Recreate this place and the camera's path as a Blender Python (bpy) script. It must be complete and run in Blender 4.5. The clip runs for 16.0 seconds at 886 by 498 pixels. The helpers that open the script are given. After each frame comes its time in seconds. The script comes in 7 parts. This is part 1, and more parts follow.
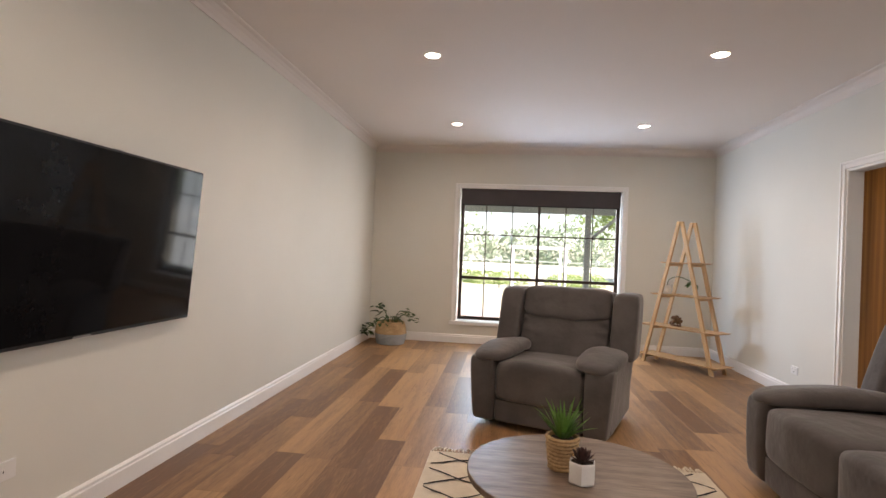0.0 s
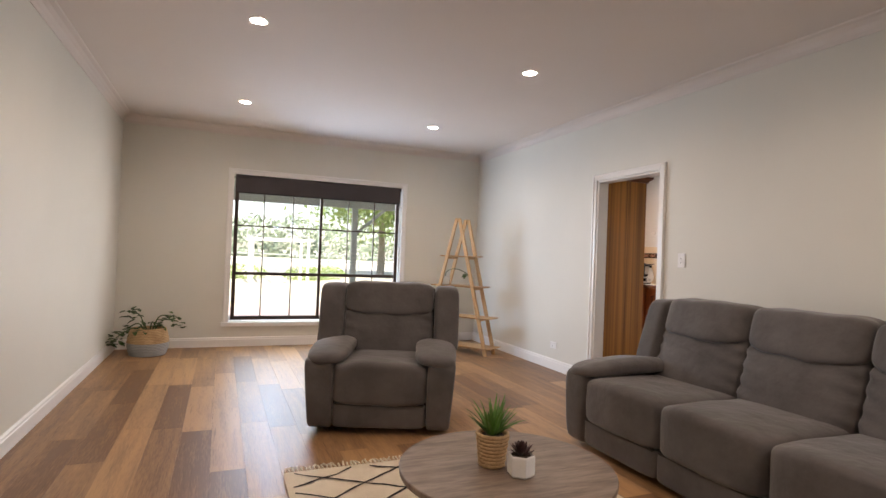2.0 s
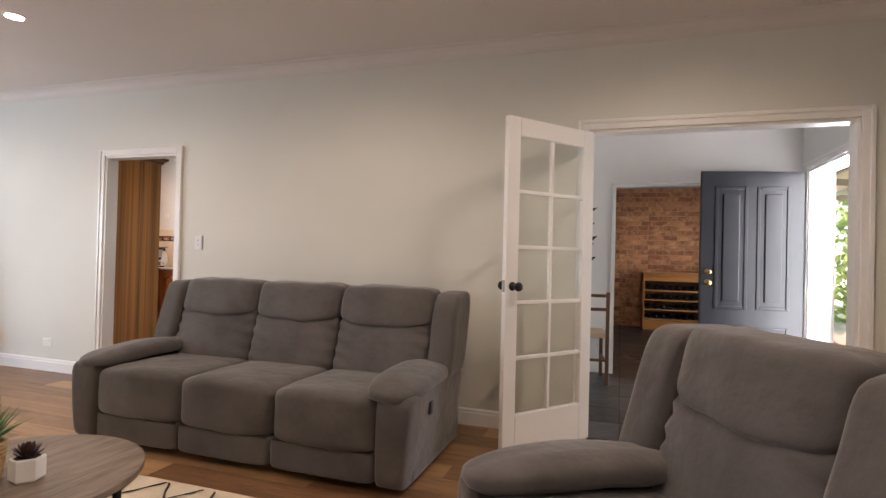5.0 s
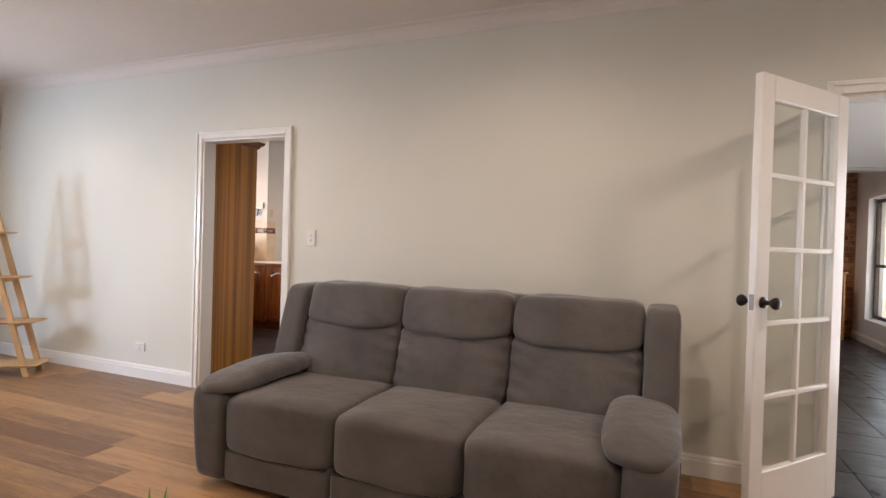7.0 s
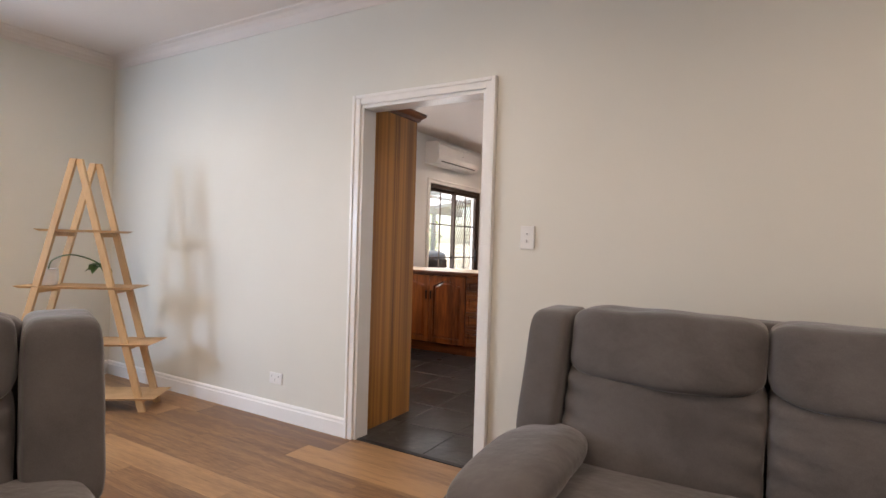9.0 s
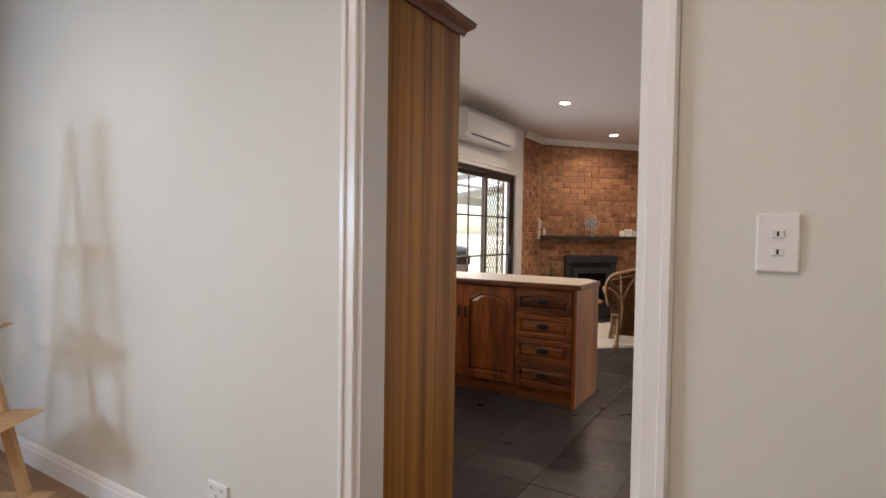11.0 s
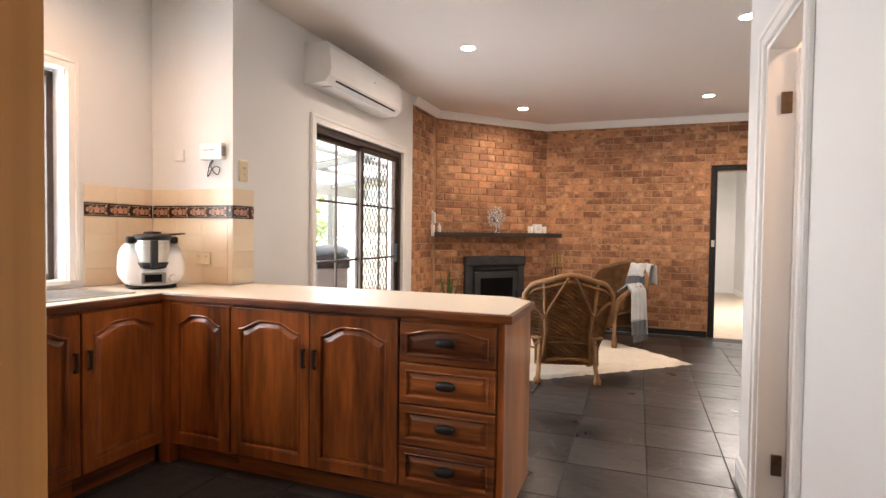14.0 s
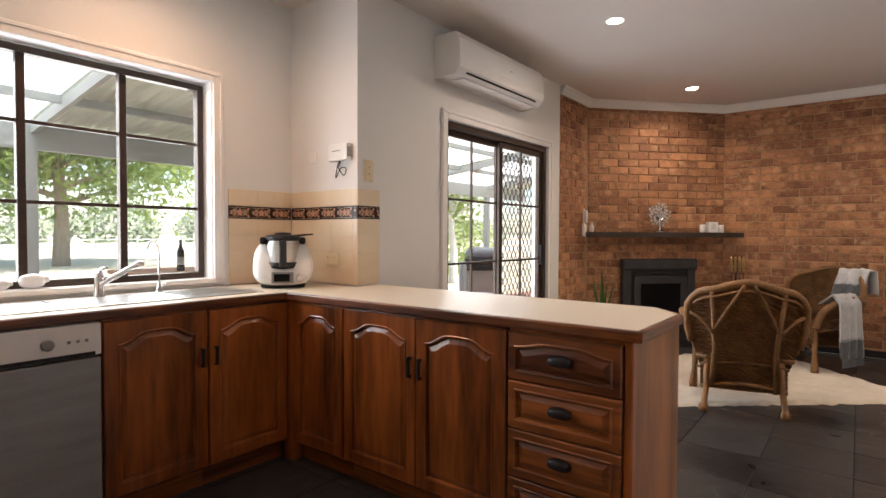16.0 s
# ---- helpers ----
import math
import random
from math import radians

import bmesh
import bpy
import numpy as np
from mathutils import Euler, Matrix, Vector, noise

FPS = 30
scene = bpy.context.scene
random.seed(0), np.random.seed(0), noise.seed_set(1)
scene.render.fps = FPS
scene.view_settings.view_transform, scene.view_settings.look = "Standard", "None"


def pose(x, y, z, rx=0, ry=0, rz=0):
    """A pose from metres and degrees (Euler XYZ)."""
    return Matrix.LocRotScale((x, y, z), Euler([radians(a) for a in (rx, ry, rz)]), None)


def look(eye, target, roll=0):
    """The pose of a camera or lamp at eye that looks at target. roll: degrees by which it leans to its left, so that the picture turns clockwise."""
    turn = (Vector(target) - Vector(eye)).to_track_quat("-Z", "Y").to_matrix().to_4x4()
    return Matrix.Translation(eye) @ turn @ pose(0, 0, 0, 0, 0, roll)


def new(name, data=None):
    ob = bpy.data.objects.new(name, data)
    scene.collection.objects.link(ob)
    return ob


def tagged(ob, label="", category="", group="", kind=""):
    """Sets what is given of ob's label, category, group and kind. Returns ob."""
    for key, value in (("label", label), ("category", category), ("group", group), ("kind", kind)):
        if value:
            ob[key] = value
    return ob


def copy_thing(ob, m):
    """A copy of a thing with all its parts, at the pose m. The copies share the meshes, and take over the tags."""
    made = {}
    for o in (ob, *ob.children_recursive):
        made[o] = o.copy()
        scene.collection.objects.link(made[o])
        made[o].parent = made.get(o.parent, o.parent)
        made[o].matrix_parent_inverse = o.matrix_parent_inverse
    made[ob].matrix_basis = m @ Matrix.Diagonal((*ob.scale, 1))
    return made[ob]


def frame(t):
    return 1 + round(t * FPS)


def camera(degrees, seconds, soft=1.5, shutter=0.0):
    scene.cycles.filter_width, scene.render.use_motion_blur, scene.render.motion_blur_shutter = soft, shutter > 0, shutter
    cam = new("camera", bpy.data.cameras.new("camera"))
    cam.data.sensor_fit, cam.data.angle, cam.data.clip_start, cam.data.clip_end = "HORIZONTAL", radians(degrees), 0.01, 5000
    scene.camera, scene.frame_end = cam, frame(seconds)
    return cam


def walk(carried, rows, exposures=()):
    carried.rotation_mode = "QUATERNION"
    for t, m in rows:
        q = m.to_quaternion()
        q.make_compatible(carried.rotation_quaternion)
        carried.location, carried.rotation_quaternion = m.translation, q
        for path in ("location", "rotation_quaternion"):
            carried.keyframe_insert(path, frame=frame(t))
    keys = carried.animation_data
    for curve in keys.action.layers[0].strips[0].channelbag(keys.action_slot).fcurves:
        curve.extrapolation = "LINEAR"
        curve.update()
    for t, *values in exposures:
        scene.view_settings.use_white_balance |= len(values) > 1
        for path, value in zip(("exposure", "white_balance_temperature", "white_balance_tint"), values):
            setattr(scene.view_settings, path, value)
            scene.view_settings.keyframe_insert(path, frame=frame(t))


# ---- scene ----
cam = camera(79.3, 16.0)
PATH = [
    (0, (0.675, 0.162, 1.221), (0.444, 2.149, 1.237), 2.3),
    (0.5, (0.443, 0.199, 1.191), (0.437, 2.199, 1.209), 2.5),
    (1, (0.2, 0.275, 1.187), (0.421, 2.262, 1.206), 2.4),
    (1.5, (0.049, 0.372, 1.189), (0.527, 2.314, 1.21), 2.3),
    (2, (-0.085, 0.433, 1.214), (0.681, 2.281, 1.24), 2.2),
    (2.5, (-0.252, 0.394, 1.199), (0.74, 2.13, 1.231), 2.1),
    (3, (-0.424, 0.329, 1.178), (0.826, 1.89, 1.21), 2.0),
    (3.5, (-0.412, 0.250, 1.172), (1.075, 1.586, 1.209), 1.8),
    (4, (-0.36, 0.187, 1.162), (1.345, 1.234, 1.205), 1.7),
    (4.2, (-0.343, 0.183, 1.164), (1.425, 1.116, 1.208), 1.6),
    (6.3, (-0.08, 0.813, 1.243), (1.854, 1.321, 1.232), 1.6),
    (6.5, (-0.012, 0.927, 1.239), (1.901, 1.511, 1.235), 1.9),
    (7, (0.113, 1.297, 1.241), (1.959, 2.065, 1.219), 1.7),
    (7.5, (0.271, 1.648, 1.22), (2.066, 2.529, 1.207), 1.9),
    (8, (0.414, 2.016, 1.227), (2.169, 2.974, 1.201), 1.7),
    (8.5, (0.606, 2.382, 1.216), (2.342, 3.375, 1.189), 1.9),
    (9, (0.846, 2.711, 1.211), (2.571, 3.723, 1.188), 1.7),
    (9.2, (0.974, 2.832, 1.215), (2.694, 3.852, 1.182), 1.7),
    (11.3, (2.319, 3.834, 1.26), (4.023, 4.88, 1.2), 0.8),
    (11.5, (2.452, 3.909, 1.239), (4.181, 4.913, 1.179), 0.9),
    (12, (2.771, 4.07, 1.213), (4.574, 4.935, 1.152), 0.9),
    (12.5, (3.068, 4.216, 1.239), (4.906, 5.002, 1.171), 0.9),
    (13, (3.317, 4.322, 1.234), (5.176, 5.058, 1.17), 0.8),
    (13.5, (3.54, 4.392, 1.232), (5.41, 5.098, 1.176), 0.8),
    (14, (3.744, 4.387, 1.229), (5.621, 5.072, 1.172), 0.7),
    (14.5, (3.928, 4.346, 1.226), (5.786, 5.084, 1.179), 0.4),
    (15, (4.025, 4.342, 1.249), (5.797, 5.267, 1.197), 0.3),
    (15.5, (4.109, 4.331, 1.238), (5.775, 5.436, 1.186), 0.2),
    (16, (4.132, 4.319, 1.208), (5.709, 5.547, 1.157), 0.2),
]
walk(cam, [(t, look(e, g, r)) for t, e, g, r in PATH],
     exposures=[(0, 1.27, 6900, 18), (2.5, 1.31, 6900, 18), (4.2, 1.4, 6900, 18), (6.5, 1.55, 6900, 18), (9.0, 1.38, 6900, 18), (11.5, 1.05, 6800, 16), (12.0, 1.0, 6800, 16), (12.5, 1.5, 6800, 16), (13.0, 1.95, 6800, 16), (13.5, 2.03, 6800, 16), (14.5, 1.56, 6800, 16), (15.0, 1.29, 6800, 16), (16.0, 1.23, 6800, 16)])

# world and sun
world = bpy.data.worlds.new("sky")
scene.world = world
world.use_nodes = True
wn = world.node_tree.nodes
sky = wn.new("ShaderNodeTexSky")
sky.sky_type = "NISHITA"
sky.sun_disc = False
sky.sun_elevation = radians(52)
sky.sun_rotation = radians(200)
world.node_tree.links.new(sky.outputs[0], wn["Background"].inputs[0])
wn["Background"].inputs[1].default_value = 0.15


def lamp(name, kind, m, energy, color=(1, 1, 1), **more):
    data = bpy.data.lights.new(name, kind)
    data.energy, data.color = energy, color
    for k, v in more.items():
        setattr(data, k, v)
    ob = new(name, data)
    ob.matrix_world = m
    return ob


lamp("sun", "SUN", look((4, -6, 12), (0, 0, 0)), 5.0, (1.0, 0.95, 0.88), angle=radians(0.6))
# daylight standing in the window and door openings
DAY = (0.86, 0.93, 1.0)
lamp("window_daylight", "AREA", look((1.12, 7.74, 1.22), (1.12, 0, 1.0)), 25, (0.80, 0.90, 1.0), shape="RECTANGLE", size=2.0, size_y=1.6)
# small blue lamp added in the window to throw crisp shelf shadows
lamp("horizon_daylight", "AREA", look((0.55, 7.66, 1.50), (3.4, 6.0, 0.6)), 15, (0.40, 0.66, 1.0), shape="RECTANGLE", size=0.42, size_y=0.24)
lamp("kitchen_window_daylight", "AREA", look((4.92, 7.62, 1.5), (4.92, 0, 1.0)), 17, DAY, shape="RECTANGLE", size=1.7, size_y=1.1)
lamp("sliding_door_daylight", "AREA", look((8.0, 6.95, 1.1), (8.0, 0, 0.8)), 22, DAY, shape="RECTANGLE", size=1.5, size_y=1.9)
lamp("front_door_daylight", "AREA", look((4.9, -1.62, 1.05), (4.2, 3, 1.2)), 25, DAY, shape="RECTANGLE", size=0.9, size_y=2.0)
lamp("dining_window_daylight", "AREA", look((8.6, -1.55, 1.2), (8.6, 3, 1.0)), 8, DAY, shape="RECTANGLE", size=1.3, size_y=1.5)
WARM = (1.0, 0.84, 0.69)
# living row y = -0.1 is unseen: added by spacing, stronger for the south end
DOWNLIGHTS = [(x, y) for x in (0.08, 2.13) for y in (-0.1, 2.0, 4.11, 6.21)] + [(x, y) for x in (7.81, 9.95) for y in (3.73, 5.68)] + [(5.35, 6.72)]
for i, (x, y) in enumerate(DOWNLIGHTS):
    lamp("downlight_lamp", "SPOT", pose(x, y, 2.675), (18 if y < 0.5 else 13 if y < 6 else 10.5) if x < 3 else (17.5 if y < 6.5 else 13), WARM if x < 3 else ((1.0, 0.82, 0.64) if y < 6.5 else (1.0, 0.58, 0.32)), spot_size=radians(164), spot_blend=0.75, shadow_soft_size=0.05)
# unseen warm fill, added to brighten the jamb and leaf inside the doorway
lamp("pantry_lamp", "POINT", pose(5.9, 3.1, 2.4), 8, (1.0, 0.7, 0.5), shadow_soft_size=0.08)
# fill light without a fitting, added to lift the corridor's cream walls
lamp("corridor_lamp", "AREA", look((13.2, 3.1, 2.6), (13.2, 3.1, 0)), 30, (1.0, 0.95, 0.88), shape="RECTANGLE", size=1.0, size_y=0.8)
# added spot with no fixture, brightens the dining room's brick wall
lamp("dining_lamp", "SPOT", pose(8.8, -0.2, 2.64), 12, WARM, spot_size=radians(140), spot_blend=0.8, shadow_soft_size=0.05)

# ---- building helpers ----
def part(name, bm, material, parent=None, label="", smooth=False, kind=""):
    """Link a bmesh as one mesh object, under a thing or a part."""
    data = bpy.data.meshes.new(name)
    bm.to_mesh(data)
    bm.free()
    data.materials.append(material)
    if smooth:
        data.shade_smooth()
    ob = new(name, data)
    ob.parent = parent
    return tagged(ob, label=label, kind=kind)


def thing(name, m, label, category, group=""):
    ob = new(name)
    ob.empty_display_size = 0.1
    ob.matrix_world = m
    return tagged(ob, label=label, category=category, group=group)


def box(x0, x1, y0, y1, z0, z1, bev=0.0, seg=2, bm=None):
    bm = bm or bmesh.new()
    v = [bm.verts.new((x, y, z)) for z in (z0, z1) for x, y in ((x0, y0), (x1, y0), (x1, y1), (x0, y1))]
    for f in ((3, 2, 1, 0), (4, 5, 6, 7), (0, 1, 5, 4), (1, 2, 6, 5), (2, 3, 7, 6), (3, 0, 4, 7)):
        bm.faces.new([v[i] for i in f])
    if bev:
        edges = list({e for q in v for e in q.link_edges})
        bmesh.ops.bevel(bm, geom=edges, offset=bev, segments=seg, affect="EDGES", profile=0.5)
    return bm


def rings(loops, bm=None, closed=True, cap=True):
    """A skin over loops of equally many points."""
    bm = bm or bmesh.new()
    vs = [[bm.verts.new(p) for p in loop] for loop in loops]
    n = len(vs[0])
    for a, b in zip(vs, vs[1:]):
        for i in range(n if closed else n - 1):
            j = (i + 1) % n
            bm.faces.new((a[i], a[j], b[j], b[i]))
    if cap:
        bm.faces.new(vs[0][::-1])
        bm.faces.new(vs[-1])
    return bm


def lathe(profile, seg=24, bm=None, cap=True, cx=0, cy=0):
    loops = [[(cx + r * math.cos(2 * math.pi * k / seg), cy + r * math.sin(2 * math.pi * k / seg), z) for k in range(seg)] for r, z in profile]
    return rings(loops, bm, cap=cap)


def tube(points, radii, seg=8, bm=None):
    """A round bar along points; radii: one number or one for each point."""
    pts = [Vector(p) for p in points]
    radii = [radii] * len(pts) if isinstance(radii, (int, float)) else radii
    loops, side = [], None
    for i, p in enumerate(pts):
        d = (pts[min(i + 1, len(pts) - 1)] - pts[max(i - 1, 0)]).normalized()
        if side is None:
            side = d.orthogonal().normalized()
        side = (side - d * side.dot(d)).normalized()
        up = d.cross(side)
        loops.append([p + radii[i] * (math.cos(2 * math.pi * k / seg) * side + math.sin(2 * math.pi * k / seg) * up) for k in range(seg)])
    return rings(loops, bm)


def arc(points, n=8):
    """A smooth curve through points."""
    p = [Vector(q) for q in points]
    p = [2 * p[0] - p[1]] + p + [2 * p[-1] - p[-2]]
    out = []
    for i in range(1, len(p) - 2):
        for k in range(n):
            t = k / n
            out.append(0.5 * (2 * p[i] + (p[i + 1] - p[i - 1]) * t + (2 * p[i - 1] - 5 * p[i] + 4 * p[i + 1] - p[i + 2]) * t * t
                              + (3 * p[i] - p[i - 1] - 3 * p[i + 1] + p[i + 2]) * t ** 3))
    return out + [p[-2]]


def cushion(x0, x1, y0, y1, z0, z1, p=5.0, n=12, warp=None, bm=None, wobble=0.0):
    """A padded block with rounded edges; warp moves its points."""
    bm = bm or bmesh.new()
    c, h = Vector(((x0 + x1) / 2, (y0 + y1) / 2, (z0 + z1) / 2)), Vector(((x1 - x0) / 2, (y1 - y0) / 2, (z1 - z0) / 2))
    seen = {}

    def vert(i, j, k):
        if (i, j, k) not in seen:
            v = Vector((2 * i / n - 1, 2 * j / n - 1, 2 * k / n - 1))
            v = Vector([math.sin(q * math.pi / 2) if abs(q) < 1 else q for q in v])
            m = max(abs(q) for q in v)
            v *= m / sum(abs(q) ** p for q in v) ** (1 / p)
            q = Vector((c.x + v.x * h.x, c.y + v.y * h.y, c.z + v.z * h.z))
            if wobble:
                q += wobble * noise.noise_vector(q * 6 + c * 3)
            seen[i, j, k] = bm.verts.new(warp(q) if warp else q)
        return seen[i, j, k]
    for a in range(n):
        for b in range(n):
            for k in (0, n):
                f = [vert(a, b, k), vert(a + 1, b, k), vert(a + 1, b + 1, k), vert(a, b + 1, k)]
                bm.faces.new(f if k else f[::-1])
                f = [vert(a, k, b), vert(a + 1, k, b), vert(a + 1, k, b + 1), vert(a, k, b + 1)]
                bm.faces.new(f[::-1] if k else f)
                f = [vert(k, a, b), vert(k, a + 1, b), vert(k, a + 1, b + 1), vert(k, a, b + 1)]
                bm.faces.new(f if k else f[::-1])
    return bm


def slab(name, u0, u1, v0, v1, w0, w1, holes, axis, material, parent=None, kind="structure"):
    """A wall from u0 to u1 (along x or y) and v0 to v1 (up), w0 to w1 thick, with holes (u0, u1, v0, v1) right through it."""
    us = sorted({u0, u1, *[q for h in holes for q in h[:2] if u0 < q < u1]})
    vs = sorted({v0, v1, *[q for h in holes for q in h[2:] if v0 < q < v1]})
    bm = bmesh.new()
    made = {}

    def vert(u, v, w):
        key = (u, v, w)
        if key not in made:
            made[key] = bm.verts.new((u, w, v) if axis == "x" else (w, u, v))
        return made[key]

    def solid(i, j):
        if not (0 <= i < len(us) - 1 and 0 <= j < len(vs) - 1):
            return False
        a, b = (us[i] + us[i + 1]) / 2, (vs[j] + vs[j + 1]) / 2
        return not any(h[0] < a < h[1] and h[2] < b < h[3] for h in holes)
    for i in range(len(us) - 1):
        for j in range(len(vs) - 1):
            if not solid(i, j):
                continue
            a, b, c, d = us[i], us[i + 1], vs[j], vs[j + 1]
            for w in (w0, w1):
                bm.faces.new([vert(a, c, w), vert(b, c, w), vert(b, d, w), vert(a, d, w)])
            for di, dj, p, q in ((-1, 0, (a, c), (a, d)), (1, 0, (b, c), (b, d)), (0, -1, (a, c), (b, c)), (0, 1, (a, d), (b, d))):
                if not solid(i + di, j + dj):
                    bm.faces.new([vert(*p, w0), vert(*q, w0), vert(*q, w1), vert(*p, w1)])
    bmesh.ops.recalc_face_normals(bm, faces=bm.faces)
    return part(name, bm, material, parent, kind=kind)


# ---- materials ----
def material(name, low, high=None, rough=0.5, metal=0.0, scale=8.0, stretch=(1, 1, 1), bump=0.0, fine=60.0, detail=6.0, mottle=0.35,
             vary=0.0, sheen=0.0, rough2=None, coat=0.0, where="Object", bump_dist=0.004):
    """A surface whose colour runs between two tones with large and fine variation, and whose relief follows the fine one.
    vary: how much whole pieces differ from one another."""
    m = bpy.data.materials.new(name)
    m.use_nodes = True
    t = m.node_tree
    n, link = t.nodes, t.links.new
    s = n["Principled BSDF"]
    high = high or tuple(min(1, c * 1.12) for c in low)
    tc = n.new("ShaderNodeTexCoord")
    mp = n.new("ShaderNodeMapping")
    mp.inputs["Scale"].default_value = stretch
    link(tc.outputs[where], mp.inputs[0])
    info = n.new("ShaderNodeObjectInfo")
    if vary:
        off = n.new("ShaderNodeVectorMath")
        off.operation = "MULTIPLY_ADD"
        comb = n.new("ShaderNodeCombineXYZ")
        link(info.outputs["Random"], comb.inputs[0])
        link(info.outputs["Random"], comb.inputs[1])
        link(comb.outputs[0], off.inputs[0])
        off.inputs[1].default_value = (37, 91, 53)
        link(mp.outputs[0], off.inputs[2])
        src = off.outputs[0]
    else:
        src = mp.outputs[0]
    big, small = n.new("ShaderNodeTexNoise"), n.new("ShaderNodeTexNoise")
    for q, sc in ((big, scale), (small, fine)):
        q.inputs["Scale"].default_value = sc
        q.inputs["Detail"].default_value = detail
        link(src, q.inputs["Vector"])
    mix = n.new("ShaderNodeMix")
    mix.data_type = "FLOAT"
    mix.inputs[0].default_value = mottle
    link(big.outputs[0], mix.inputs[2])
    link(small.outputs[0], mix.inputs[3])
    fac = mix.outputs[0]
    if vary:
        add = n.new("ShaderNodeMath")
        add.operation = "MULTIPLY_ADD"
        link(info.outputs["Random"], add.inputs[0])
        add.inputs[1].default_value = vary
        sub = n.new("ShaderNodeMath")
        sub.operation = "SUBTRACT"
        link(fac, sub.inputs[0])
        sub.inputs[1].default_value = vary / 2
        link(sub.outputs[0], add.inputs[2])
        fac = add.outputs[0]
    ramp = n.new("ShaderNodeValToRGB")
    ramp.color_ramp.elements[0].position, ramp.color_ramp.elements[1].position = 0.3, 0.7
    ramp.color_ramp.elements[0].color, ramp.color_ramp.elements[1].color = (*low, 1), (*high, 1)
    link(fac, ramp.inputs[0])
    link(ramp.outputs[0], s.inputs["Base Color"])
    s.inputs["Metallic"].default_value = metal
    if rough2 is None:
        s.inputs["Roughness"].default_value = rough
    else:
        rr = n.new("ShaderNodeMapRange")
        rr.inputs[3].default_value, rr.inputs[4].default_value = rough, rough2
        link(big.outputs[0], rr.inputs[0])
        link(rr.outputs[0], s.inputs["Roughness"])
    if bump:
        b = n.new("ShaderNodeBump")
        b.inputs["Strength"].default_value, b.inputs["Distance"].default_value = bump, bump_dist
        link(small.outputs[0], b.inputs["Height"])
        link(b.outputs[0], s.inputs["Normal"])
    if sheen:
        s.inputs["Sheen Weight"].default_value, s.inputs["Sheen Roughness"].default_value = sheen, 0.4
    if coat:
        s.inputs["Coat Weight"].default_value, s.inputs["Coat Roughness"].default_value = coat, 0.12
    return m


def glow(name, color, strength):
    m = bpy.data.materials.new(name)
    m.use_nodes = True
    s = m.node_tree.nodes["Principled BSDF"]
    s.inputs["Base Color"].default_value = (*color, 1)
    s.inputs["Emission Color"].default_value, s.inputs["Emission Strength"].default_value = (*color, 1), strength
    return m


def glass(name, rough=0.0):
    m = bpy.data.materials.new(name)
    m.use_nodes = True
    t = m.node_tree
    n, link = t.nodes, t.links.new
    lw = n.new("ShaderNodeLayerWeight")
    power = n.new("ShaderNodeMath")
    power.operation = "POWER"
    power.inputs[1].default_value = 5.0
    link(lw.outputs["Facing"], power.inputs[0])
    fr = n.new("ShaderNodeMath")
    fr.operation = "MULTIPLY_ADD"
    fr.inputs[1].default_value, fr.inputs[2].default_value = 0.9, 0.04
    link(power.outputs[0], fr.inputs[0])
    clear, gloss, mix = n.new("ShaderNodeBsdfTransparent"), n.new("ShaderNodeBsdfGlossy"), n.new("ShaderNodeMixShader")
    clear.inputs[0].default_value = (0.97, 0.98, 0.97, 1)
    gloss.inputs["Roughness"].default_value = rough
    link(fr.outputs[0], mix.inputs[0])
    link(clear.outputs[0], mix.inputs[1])
    link(gloss.outputs[0], mix.inputs[2])
    link(mix.outputs[0], n["Material Output"].inputs[0])
    return m


